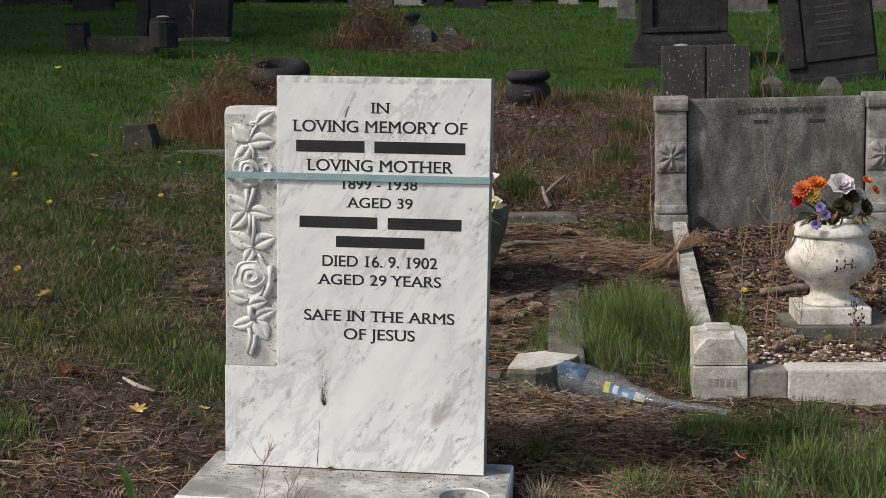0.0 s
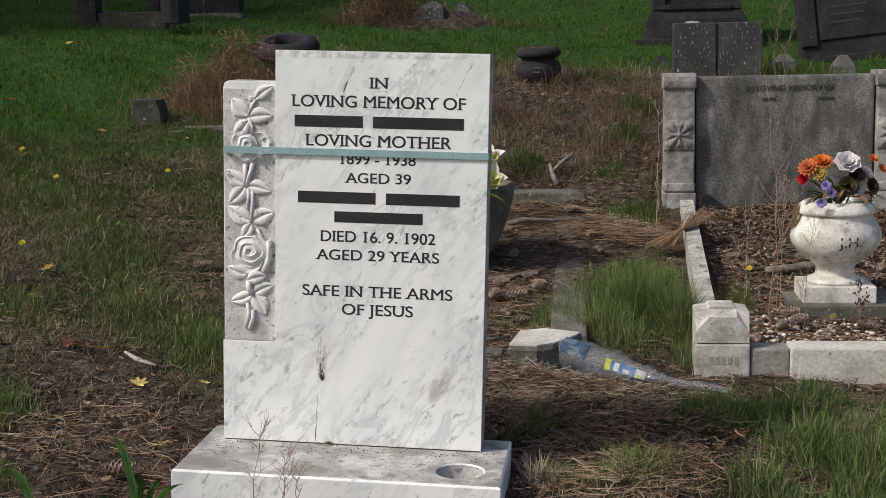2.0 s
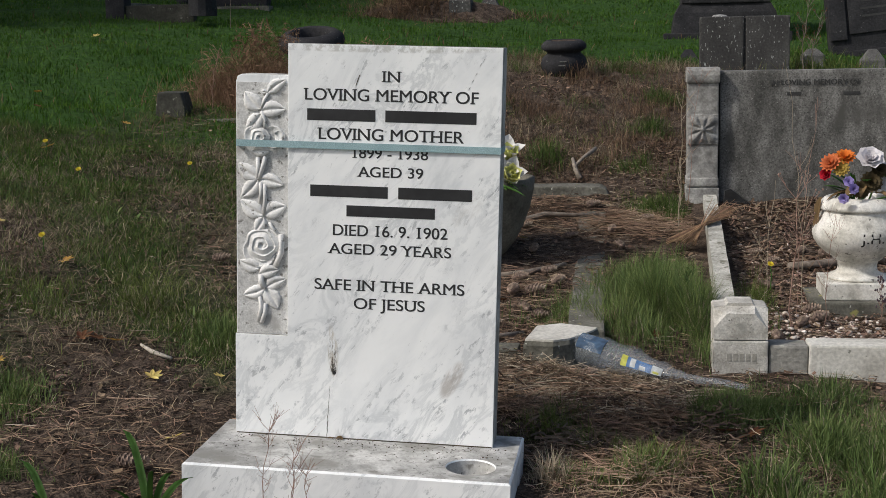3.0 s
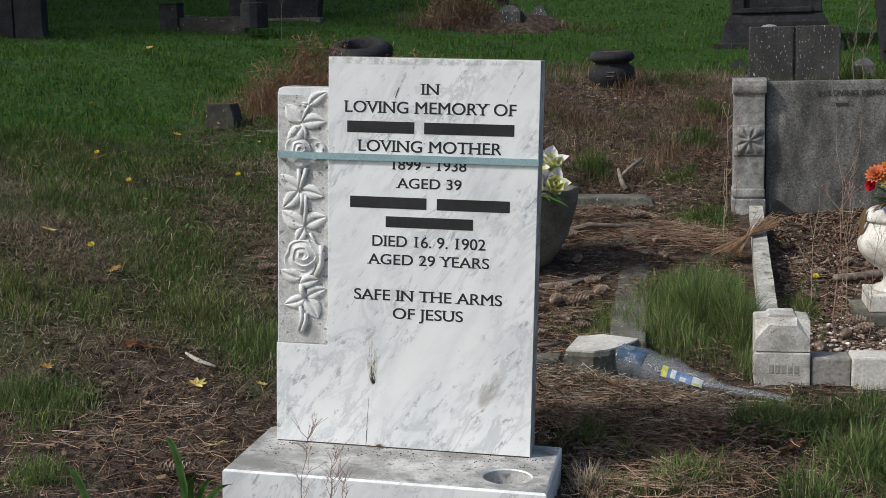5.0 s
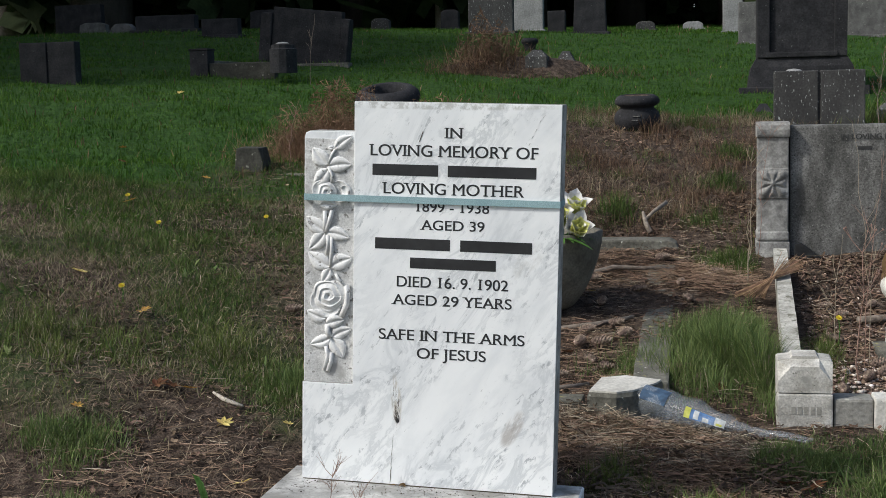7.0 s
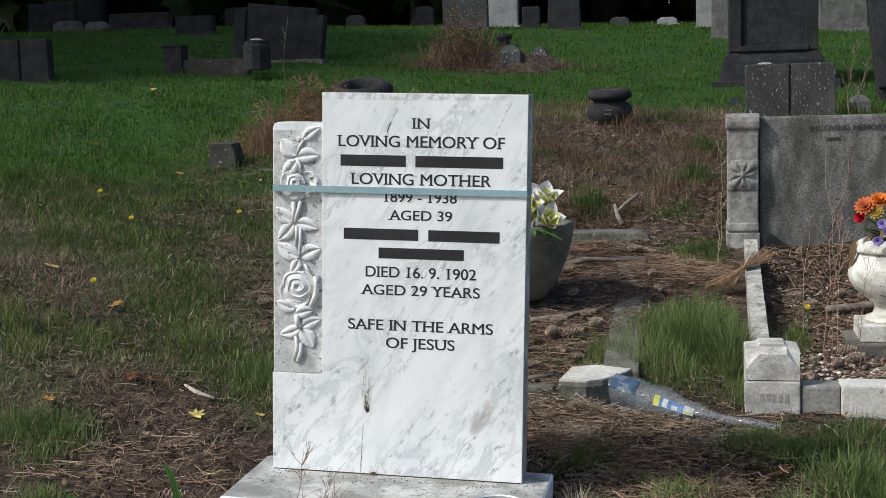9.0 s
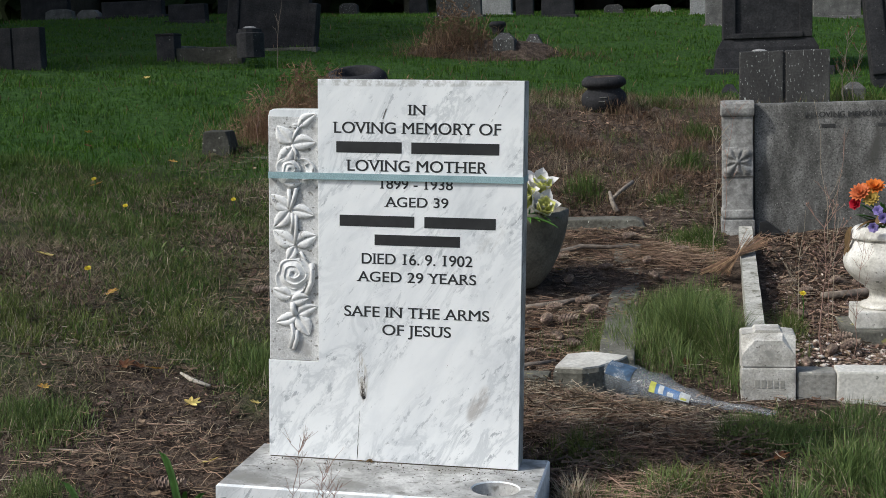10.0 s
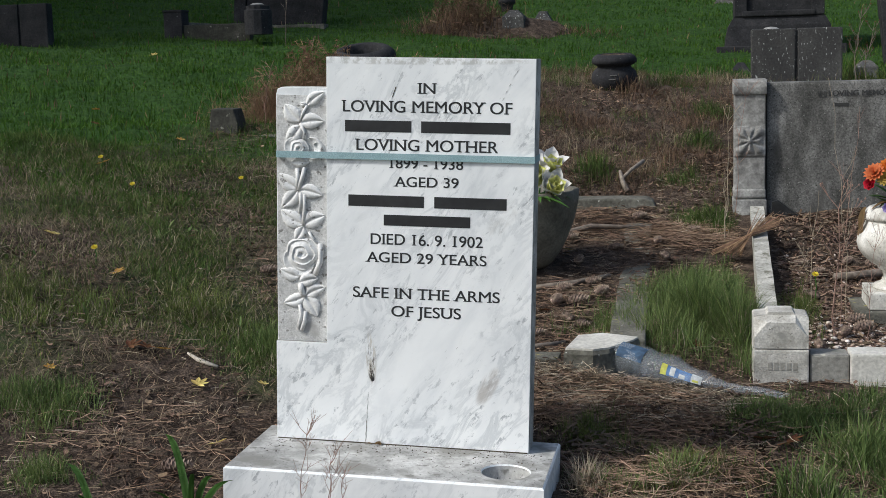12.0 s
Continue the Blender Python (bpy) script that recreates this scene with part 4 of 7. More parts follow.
STAR = ((14, 1.0, 8), (13, 0.86, 28), (10, 0.66, 48), (7, 0.42, 68))
bouquet = thing("flower_bunch", 1.196, 1.42, 0.395, "bunch of artificial flowers: white rose, orange, red and violet blooms", "flowers")
FULL = ((7, 1.0, 12), (7, 0.88, 32), (6, 0.72, 50), (5, 0.52, 66), (4, 0.34, 80))
M_WHITE_ROSE = leafy("white_rose_petals", (0.74, 0.71, 0.74), (0.88, 0.86, 0.87), island=0.12)
M_CORAL = leafy("faded_coral_petals", (0.66, 0.17, 0.06), (0.84, 0.34, 0.13), island=0.25)
M_OLIVE = leafy("faded_yellow_petals", (0.42, 0.30, 0.06), (0.62, 0.46, 0.14), island=0.3)
M_DRIED = leafy("dried_bloom", (0.05, 0.040, 0.022), (0.15, 0.115, 0.060), island=0.5)
for name, x, y, z, r, rings, mat, way, wd in (
    ("white_rose", 0.018, -0.050, 0.122, 0.044, FULL, M_WHITE_ROSE, (0.05, -0.7, 0.7), 1.05),
    ("white_rose", 0.052, -0.040, 0.056, 0.030, FULL, M_WHITE_ROSE, (0.4, -0.8, 0.3), 1.0),
    ("white_rose", 0.074, -0.025, 0.088, 0.030, FULL, M_WHITE_ROSE, (0.5, -0.6, 0.6), 1.0),
    ("orange_bloom", -0.088, -0.040, 0.112, 0.033, STAR, M_CORAL, (-0.4, -0.7, 0.6), 0.42),
    ("orange_bloom", -0.048, -0.030, 0.126, 0.034, STAR, M_ORANGE, (-0.1, -0.6, 0.8), 0.42),
    ("yellow_bloom", -0.060, -0.050, 0.098, 0.027, STAR, M_OLIVE, (-0.2, -0.9, 0.4), 0.42),
    ("coral_bud", 0.096, -0.030, 0.136, 0.018, STAR, M_CORAL, (0.3, -0.6, 0.8), 0.42),
    ("coral_bud", 0.118, -0.040, 0.108, 0.018, STAR, M_CORAL, (0.6, -0.6, 0.5), 0.42),
    ("red_bloom", -0.100, -0.045, 0.082, 0.022, FULL, M_RED, (-0.6, -0.7, 0.3), 0.95),
    ("violet_bloom", -0.046, -0.100, 0.066, 0.017, FULL, M_VIOLET, (-0.2, -1, 0.3), 0.95),
    ("violet_bloom", -0.034, -0.110, 0.046, 0.017, FULL, M_VIOLET, (0.2, -1, 0.1), 0.95),
    ("violet_bloom", -0.060, -0.116, 0.020, 0.017, FULL, M_VIOLET, (-0.3, -1, 0.0), 0.95),
    ("dried_bloom", 0.020, -0.070, 0.060, 0.034, STAR, M_DRIED, (0.1, -0.9, 0.4), 0.7),
    ("dried_bloom", 0.044, -0.050, 0.092, 0.030, STAR, M_DRIED, (0.3, -0.7, 0.6), 0.7),
    ("dried_bloom", -0.010, -0.080, 0.040, 0.028, STAR, M_DRIED, (0.0, -0.9, 0.2), 0.7),
    ("dried_bloom", 0.090, -0.040, 0.058, 0.028, STAR, M_DRIED, (0.6, -0.7, 0.3), 0.7),
):
    bloom(name, bouquet, x, y, z, r, rings, mat, way, wd, split=True)
rnd = random.Random(11)
for k in range(16):
    a = rnd.uniform(0, 6.28)
    leaf = petal(rnd.uniform(0.05, 0.09), 0.026, 0.3, -0.2, 5)
    part("leaf", moved(leaf, Matrix.Translation((0.03 * math.cos(a), 0.03 * math.sin(a) - 0.02, rnd.uniform(0.0, 0.06))) @ Matrix.Rotation(a, 4, "Z") @ Matrix.Rotation(-radians(rnd.uniform(10, 65)), 4, "Y")), M_LEAF, bouquet)
for k in range(12):
    a = rnd.uniform(-3.3, 0.4)
    leaf = petal(rnd.uniform(0.04, 0.075), 0.024, 0.5, -0.5, 5)
    part("dried_leaf", moved(leaf, Matrix.Translation((0.045 * math.cos(a) + 0.02, 0.045 * math.sin(a) - 0.02, rnd.uniform(0.02, 0.06))) @ Matrix.Rotation(a, 4, "Z") @ Matrix.Rotation(radians(rnd.uniform(-30, 50)), 4, "Y")), M_DRYLEAF, bouquet)
for k in range(3):
    a = radians(rnd.uniform(170, 250))
    leaf = petal(rnd.uniform(0.05, 0.08), 0.020, 0.6, -0.6, 5)
    part("dried_leaf", moved(leaf, Matrix.Translation((-0.105 + rnd.uniform(-0.01, 0.02), -0.03 + rnd.uniform(-0.03, 0.02), rnd.uniform(-0.06, 0.02))) @ Matrix.Rotation(a, 4, "Z") @ Matrix.Rotation(radians(rnd.uniform(20, 70)), 4, "Y")), M_DRYLEAF, bouquet)
part("stems", merge(*[tube([(0.02 * math.cos(k), 0.02 * math.sin(k), -0.02), (0.05 * math.cos(k * 2.1), -0.02 + 0.03 * math.sin(k), 0.08)], 0.0025, 5) for k in range(7)]), M_LEAF, bouquet)

# ---- the sunken kerbed plot behind the headstone ----
plot = thing("sunken_kerb", 0.36, 0.72, G(0.36, 0.72), "mossy grey kerb corner with a fan-shaped pale top", "kerb")
zc = G(0.36, 0.72)
fan = bmesh.new()
top_pts = [(-0.080, -0.045), (-0.009, -0.058), (0.030, -0.032), (0.060, 0.020), (0.084, 0.062), (0.096, 0.100), (0.0, 0.148), (-0.062, 0.115)]
tv = [fan.verts.new((x, y, 0.134 - zc)) for x, y in top_pts]
mv = [fan.verts.new((x * 1.05, y * 1.06 - 0.004, 0.124 - zc)) for x, y in top_pts]
bv = [fan.verts.new((x * 1.05, y * 1.06 - 0.004, -0.05)) for x, y in top_pts]
fan.faces.new(tv)
for a, b in ((tv, mv), (mv, bv)):
    for i in range(len(a)):
        fan.faces.new((a[i], a[(i + 1) % len(a)], b[(i + 1) % len(a)], b[i]))
part("corner_block", fan, M_KERB_MOSSY, plot, "rounded mossy kerb corner")
cap_ = bmesh.new()
t1 = [cap_.verts.new((x * 0.99, y * 0.99, 0.1385 - zc)) for x, y in top_pts]
t2 = [cap_.verts.new((x, y, 0.132 - zc)) for x, y in top_pts]
cap_.faces.new(t1)
for i in range(len(t1)):
    cap_.faces.new((t1[i], t1[(i + 1) % len(t1)], t2[(i + 1) % len(t1)], t2[i]))
part("worn_top", cap_, M_KERB_PALE, plot, "pale worn fan-shaped top")
part("front_length", rough_up(box(-0.55, -0.099, -0.035, 0.05, -0.06, 0.108 - zc, 0.006, 3), 0.002, 12), M_KERB_MOSSY, plot)
part("front_ledge", rough_up(box(-0.06, 0.09, -0.085, -0.05, -0.06, 0.060 - zc, 0.005, 2), 0.002, 12), M_KERB_MOSSY, plot)
bm = box(-0.048, 0.048, 0.0, 1.42, -0.1, 0.0, 0.008)
bmesh.ops.subdivide_edges(bm, edges=[e for e in bm.edges if e.calc_length() > 0.5], cuts=24)
for v in bm.verts:
    yy = 0.86 + v.co.y
    v.co = Vector((0.424 - 0.36 - 0.030 * v.co.y / 1.4 + v.co.x, yy - 0.72, v.co.z + float(np.interp(yy, [0.86, 1.5, 1.93, 2.3], [0.122, 0.150, 0.185, 0.262])) - zc))
part("side_length", rough_up(bm, 0.004, 14), M_KERB_MOSSY, plot, "sunken side kerb half covered with needles")
end_slab = thing("kerb_end_slab", 0.28, 2.50, 0.24, "lichened grey stone slab with a rounded corner", "slab")
bm = prism([(-0.30, -0.05), (0.165, -0.05), (0.172, 0.045), (0.160, 0.072), (0.135, 0.084), (-0.30, 0.086)], -0.04, 0.075, 0.006)
bmesh.ops.subdivide_edges(bm, edges=[e for e in bm.edges if e.calc_length() > 0.05], cuts=3, use_grid_fill=True)
part("slab", rough_up(bm, 0.003, 14), M_KERB_MOSSY, end_slab)

# grey bowl vase with lilies
zb = G(0.06, 1.70)
bowl = thing("bowl_vase", 0.060, 1.70, zb, "dark grey stone bowl vase holding artificial lilies", "vase")
h_ = 0.440 - zb
prof = [(0.0, 0.0), (0.055, 0.0), (0.075, 0.012), (0.105, h_ * 0.20), (0.132, h_ * 0.40), (0.153, h_ * 0.62), (0.166, h_ * 0.84), (0.170, h_ * 0.99), (0.166, h_), (0.150, h_ * 0.985), (0.136, h_ * 0.80), (0.0, h_ * 0.72)]
part("bowl", lathe(prof, 56), surf("bowl_stone", [(0.3, (0.070, 0.064, 0.050)), (0.5, (0.125, 0.117, 0.095)), (0.7, (0.21, 0.200, 0.165))], scale=8, rough=0.8, bump=0.3, fine=120, dist=0.003), bowl, smooth=True)
lilies = thing("lily_bunch", 0.095, 1.66, 0.395, "bunch of artificial white and lime-yellow lilies with green leaves", "flowers")
LILY = ((5, 1.0, 48), (5, 0.92, 66), (3, 0.7, 78))
CORE = ((5, 0.8, 56), (4, 0.7, 74))
for x, y, z, r, way in ((-0.012, -0.03, 0.060, 0.115, (0.05, -0.6, 0.8)), (0.042, -0.05, 0.040, 0.095, (0.40, -0.7, 0.6)), (0.030, 0.0, 0.085, 0.105, (0.3, -0.4, 0.9))):
    bloom("white_lily", lilies, x, y, z, r, LILY, M_WHITE, way, 0.60, 0.7, True)
    bloom("lime_lily", lilies, x + 0.014, y - 0.024, z + 0.002, r * 0.92, CORE, M_LIME, way, 0.75, 0.7, True)
part("leaf", moved(petal(0.12, 0.028, 0.4, -0.22, 9), Matrix.Translation((0.005, -0.11, 0.035)) @ Matrix.Rotation(radians(-12), 4, "Z") @ Matrix.Rotation(radians(4), 4, "Y")), M_LEAF, lilies)
for k, a in enumerate((-75, -40, -10, 20, 140, 190, 250, 300)):
    leaf = petal(0.11, 0.022, 0.3, -0.55, 7)
    part("leaf", moved(leaf, Matrix.Translation((0.0, -0.04, 0.03)) @ Matrix.Rotation(radians(a), 4, "Z") @ Matrix.Rotation(-radians(25), 4, "Y")), M_LEAF, lilies)
part("stems", merge(*[tube([(0.0, 0.0, -0.04), (0.03 * math.cos(k * 1.3), 0.03 * math.sin(k * 1.3), 0.05)], 0.003, 5) for k in range(5)]), M_LEAF, lilies)

# ---- stones further up the slope ----
def garden_pot(name, x, y, z, r, h, label, flare, tip=0):
    t_ = thing(name, x, y, z, label, "vase", rot=(tip, 0, 0))
    if flare:
        prof = [(0, 0), (r * 0.60, 0), (r * 0.66, h * 0.30), (r * 0.72, h * 0.52), (r * 0.95, h * 0.66), (r, h * 0.76), (r * 0.96, h * 0.86), (r * 0.82, h * 0.95), (r * 0.68, h * 0.98), (r * 0.58, h * 0.95), (r * 0.54, h * 0.60), (r * 0.50, h * 0.35), (0, h * 0.30)]
    else:
        prof = [(0, 0), (r * 0.55, 0), (r * 0.74, h * 0.10), (r * 0.97, h * 0.30), (r, h * 0.44), (r * 0.92, h * 0.58), (r * 0.74, h * 0.67), (r * 0.72, h * 0.71), (r * 0.86, h * 0.75), (r * 0.97, h * 0.80), (r * 0.97, h * 0.88), (r * 0.88, h * 0.95), (r * 0.74, h), (r * 0.66, h * 0.99), (r * 0.62, h * 0.95), (0, h * 0.95)]
    part("bowl", lathe(prof, 40), M_DARKSTONE, t_, smooth=True)
    return t_


pr = garden_pot("stone_pot", 0.177, 4.45, 0.662, 0.120, 0.208, "dark rounded stone flower pot with a worn inscription", False, 4)
for k in range(2):
    part("inscription_bar", box(-0.022 + k * 0.006, 0.014 + k * 0.006, -0.1203, -0.110, 0.084 + 0.020 * k, 0.089 + 0.020 * k), M_GRANITE, pr)
part("needle_fill", rough_up(lathe([(0, 0.205), (0.040, 0.208), (0.070, 0.204), (0.076, 0.190)], 24), 0.003, 40), M_SOIL, pr, "pot filled with soil and needles")
garden_pot("stone_pot", -1.09, 4.20, G(-1.09, 4.2) - 0.02, 0.171, 0.970 - G(-1.09, 4.2), "dark stone pot with a broad rolled rim", True, 15)

blk = thing("grave_marker", -1.462, 3.05, 0.505, "small grey lichened gravestone marker with sloping top", "grave marker")
bm = prism([(-0.070, 0.0), (0.066, 0.0), (0.066, 0.090), (0.058, 0.125), (0.046, 0.172), (-0.056, 0.175), (-0.068, 0.120), (-0.070, 0.090)], 0.0, 0.12, 0.006)
part("block", rough_up(bm, 0.004, 16), M_KERB_DARK, blk)
part("foot", rough_up(box(-0.10, 0.60, 0.01, 0.09, -0.03, 0.055, 0.006, 2), 0.003, 12), M_KERB_MOSSY, blk)


def split_stone(name, x0, x1, y, z0, z1, mat, label):
    t_ = thing(name, (x0 + x1) / 2, y, z0, label, "headstone")
    w, h = (x1 - x0) / 2, z1 - z0
    for s in (-1, 1):
        x_a, x_b = (-w, -0.006) if s < 0 else (0.006, w)
        part("leaf_panel", rough_up(box(x_a, x_b, 0, 0.085, -0.05, h, 0.007, 3), 0.002, 12, s), mat, t_)
    part("spine", box(-0.012, 0.012, 0.012, 0.08, -0.05, h - 0.006, 0.003), mat, t_)
    return t_


book = split_stone("book_headstone", 0.881, 1.346, 4.70, 0.66, 0.976, M_LICHEN, "dark lichen-spotted headstone shaped like an open book")
part("white_patch", moved(lathe([(0, 0.014), (0.03, 0.010), (0.045, 0.0)], 14, 0.7), Matrix.Translation((-0.130, 0.04, 0.314))), M_PALESTONE, book, "white crust on the top edge")
split_stone("book_headstone", -3.915, -3.520, 5.50, 1.02, 1.300, M_DARKSTONE, "dark slate headstone with two panels in the grass")

mon = thing("monument", 1.12, 6.40, 0.80, "tall dark stepped stone monument with a framed recessed panel", "monument")
worn_box("step", -0.40, 0.42, -0.05, 0.60, -0.10, 0.096, M_DARKSTONE, mon, "", 0.008, 0.002)
bm = bmesh.new()
lo = [bm.verts.new(p) for p in ((-0.345, 0.0, 0.096), (0.345, 0.0, 0.096), (0.345, 0.52, 0.096), (-0.345, 0.52, 0.096))]
m1 = [bm.verts.new((v.co.x * 0.93, v.co.y * 0.93 + 0.02, 0.225)) for v in lo]
m2 = [bm.verts.new((v.co.x * 0.83, v.co.y * 0.85 + 0.045, 0.285)) for v in lo]
for a, b in ((lo, m1), (m1, m2)):
    for i in range(4):
        bm.faces.new((a[i], a[(i + 1) % 4], b[(i + 1) % 4], b[i]))
bm.faces.new(m2)
bm.faces.new(lo[::-1])
part("plinth", bm, M_DARKSTONE, mon)
part("shaft", rough_up(box(-0.283, 0.283, 0.06, 0.46, 0.285, 1.35, 0.006, 3), 0.001, 9), M_DARKSTONE, mon)
for x0, x1 in ((-0.283, -0.205), (0.205, 0.283)):
    part("pilaster", box(x0 - 0.001, x1 + 0.001, 0.035, 0.062, 0.286, 1.34, 0.006), M_DARKSTONE, mon)
part("ledge", box(-0.235, 0.225, 0.025, 0.062, 0.285, 0.320, 0.008), M_DARKSTONE, mon)
part("frame_top", box(-0.235, 0.225, 0.035, 0.062, 1.20, 1.25, 0.006), M_DARKSTONE, mon)

lean = thing("leaning_headstone", 1.94, 5.80, 0.80, "dark slate headstone leaning sideways, with a framed inscription panel", "headstone", rot=(-4, -6, 0))
part("slab", rough_up(box(-0.24, 0.30, 0.0, 0.10, -0.05, 0.85, 0.006, 3), 0.001, 9), M_DARKSTONE, lean)
part("panel", box(-0.12, 0.285, -0.012, 0.004, 0.08, 0.78, 0.004), M_DARKSTONE, lean)
part("pilaster", box(-0.235, -0.135, -0.02, 0.004, 0.05, 0.84, 0.006), M_DARKSTONE, lean)
for k in range(6):
    part("inscription_bar", box(-0.05 + 0.01 * (k % 2), 0.17 - 0.02 * (k % 3), -0.0135, -0.011, 0.40 - k * 0.045, 0.412 - k * 0.045), M_FADED, lean)
worn_box("foot", -0.26, 0.32, -0.03, 0.14, -0.12, -0.02, M_DARKSTONE, lean, "", 0.008, 0.002)


def pyramid_post(name, x, y, z, w, h, cap, mat, label, group=""):
    t_ = thing(name, x, y, z, label, "grave marker", group)
    bm = bmesh.new()
    lv = [bm.verts.new((a * w / 2, b * w / 2, -0.05)) for a, b in ((-1, -1), (1, -1), (1, 1), (-1, 1))]
    tv_ = [bm.verts.new((v.co.x, v.co.y, h)) for v in lv]
    cv = [bm.verts.new((v.co.x * 0.35, v.co.y * 0.35, h + cap)) for v in lv]
    for a, b in ((lv, tv_), (tv_, cv)):
        for i in range(4):
            bm.faces.new((a[i], a[(i + 1) % 4], b[(i + 1) % 4], b[i]))
    bm.faces.new(cv)
    bmesh.ops.bevel(bm, geom=bm.edges[:], offset=0.004, segments=1, affect="EDGES")
    part("block", rough_up(bm, 0.003, 14), mat, t_)
    return t_


pyramid_post("marker_post", -0.70, 7.10, 0.99, 0.160, 0.165, 0.05, M_LICHEN, "short grey marker stone with a sloping top by a mound")
pyramid_post("marker_post", -0.53, 7.45, 1.02, 0.150, 0.095, 0.085, M_LICHEN, "grey pyramid-topped marker stone by a mound")
pyramid_post("marker_post", 0.845, 5.375, 0.72, 0.11, 0.03, 0.05, M_DARKSTONE, "small dark pyramid-topped marker in dry grass")
pyramid_post("marker_post", 1.51, 5.10, 0.66, 0.12, 0.10, 0.035, M_GRANITE, "small grey marker with a sloping top")
pyramid_post("marker_post", 1.83, 5.10, 0.64, 0.125, 0.085, 0.060, M_GRANITE, "small grey marker with a pyramid top")

far_plot = thing("far_plot_kerb", -2.7, 6.3, 1.05, "grey kerb of a far plot with two dark corner posts", "kerb")
part("post", rough_up(box(-0.345, -0.212, -0.02, 0.115, -0.06, 0.195, 0.005, 2), 0.001, 12), M_DARKSTONE, far_plot)
part("post_cap", box(-0.350, -0.207, -0.025, 0.120, 0.196, 0.210, 0.004), M_DARKSTONE, far_plot)
part("front_length", rough_up(box(-0.208, 0.27, 0.0, 0.09, -0.08, 0.105, 0.006, 3), 0.007, 8), M_KERB_DARK, far_plot)
part("round_post", moved(lathe([(0, 0), (0.095, 0), (0.095, 0.16), (0.083, 0.168), (0.083, 0.19), (0.0, 0.20)], 12), Matrix.Translation((0.39, -0.16, 0.02))), M_DARKSTONE, far_plot)
part("white_patch", moved(lathe([(0, 0.012), (0.03, 0.010), (0.05, 0.0)], 12, 0.7), Matrix.Translation((0.39, -0.17, 0.218))), M_PALESTONE, far_plot)
part("back_length", rough_up(box(0.0, 0.55, 0.9, 1.02, -0.02, 0.11, 0.006, 2), 0.003, 8), M_KERB_MOSSY, far_plot)
part("side_length", rough_up(box(-0.34, -0.25, 0.1, 1.3, -0.02, 0.13, 0.006, 2), 0.003, 8), M_KERB_MOSSY, far_plot)
slate = thing("slate_headstone", -2.59, 7.40, 1.135, "dark slate headstone leaning sideways with carved edge pilasters", "headstone", rot=(0, 6.5, 0))
part("slab", rough_up(box(-0.25, 0.30, 0.0, 0.09, -0.06, 0.45, 0.006, 3), 0.001, 9), M_DARKSTONE, slate)
for x0, x1 in ((-0.345, -0.252), (0.302, 0.37)):
    part("pilaster", rough_up(box(x0, x1, -0.02, 0.10, -0.08, 0.40, 0.010, 3), 0.006, 24), M_DARKSTONE, slate)
part("foot", box(-0.36, 0.38, -0.05, 0.14, -0.12, 0.02, 0.006), M_DARKSTONE, slate)

# distant row of stones
def far_stone(x0, x1, y, h, mat, label, taper=1.0, cap=0.0, lift=0.0):
    zf = G((x0 + x1) / 2, y) - 0.04
    w = (x1 - x0) / 2
    t_ = thing("far_headstone", (x0 + x1) / 2, y, zf, label, "headstone", "far headstones")
    out = [(-w, 0), (w, 0), (w * taper, h - cap)]
    if cap:
        out += [(w * taper * 0.6, h), (-w * taper * 0.6, h)]
    out += [(-w * taper, h - cap)]
    part("slab", rough_up(prism(out, 0, 0.12, 0.01), 0.002, 9), mat, t_)
    part("foot", box(-w * 1.15, w * 1.15, -0.05, 0.17, -0.06, 0.06, 0.008), mat, t_)


far_stone(-1.93, -1.47, 11.0, 1.0, M_LICHEN, "large grey headstone behind dry grass")
far_stone(-1.76, -1.42, 13.0, 0.9, M_PALESTONE, "pale upright headstone far up the slope")
far_stone(-0.86, -0.52, 11.0, 0.85, M_DARKSTONE, "dark tapering headstone far up the slope", 0.8)
far_stone(-1.24, -1.05, 12.0, 0.28, M_DARKSTONE, "small dark block stone in the grass")
far_stone(0.62, 0.84, 13.0, 0.9, M_PALESTONE, "narrow pale headstone far up the slope")
far_stone(0.76, 0.93, 10.0, 0.42, M_GRANITE, "short grey lichened headstone")
far_stone(1.80, 2.25, 11.0, 0.9, M_GRANITE, "grey headstone beside a tall monument")
far_stone(-5.58, -4.90, 11.0, 0.21, M_DARKSTONE, "wide low dark headstone")
far_stone(-4.43, -4.05, 10.0, 0.22, M_DARKSTONE, "low dark block stone")
far_stone(-6.15, -5.80, 11.5, 0.16, M_GRANITE, "low worn grey stone in the grass", 0.7, 0.04)
far_stone(-8.6, -7.9, 15.0, 0.5, M_DARKSTONE, "dark headstone under the trees")
for x0, x1, y, h, mat in ((-7.75, -7.35, 14.0, 0.22, M_GRANITE), (-6.95, -6.65, 15.0, 0.20, M_PALESTONE), (-5.9, -5.45, 15.5, 0.35, M_DARKSTONE), (-4.75, -4.45, 14.5, 0.28, M_GRANITE), (-3.75, -3.5, 14.0, 0.20, M_LICHEN), (-3.05, -2.8, 15.0, 0.30, M_DARKSTONE), (-0.45, -0.2, 14.5, 0.16, M_LICHEN), (0.10, 0.38, 15.5, 0.15, M_PALESTONE)):
    far_stone(x0, x1, y, h, mat, "small worn headstone far up in the shade", 0.92, 0.03)
far_stone(3.2, 3.7, 12.0, 0.8, M_GRANITE, "grey headstone on the slope", 0.9, 0.1)
garden_pot("stone_pot", -1.02, 9.0, G(-1.02, 9.0) - 0.02, 0.075, 0.13, "small dark stone pot in the grass", True)


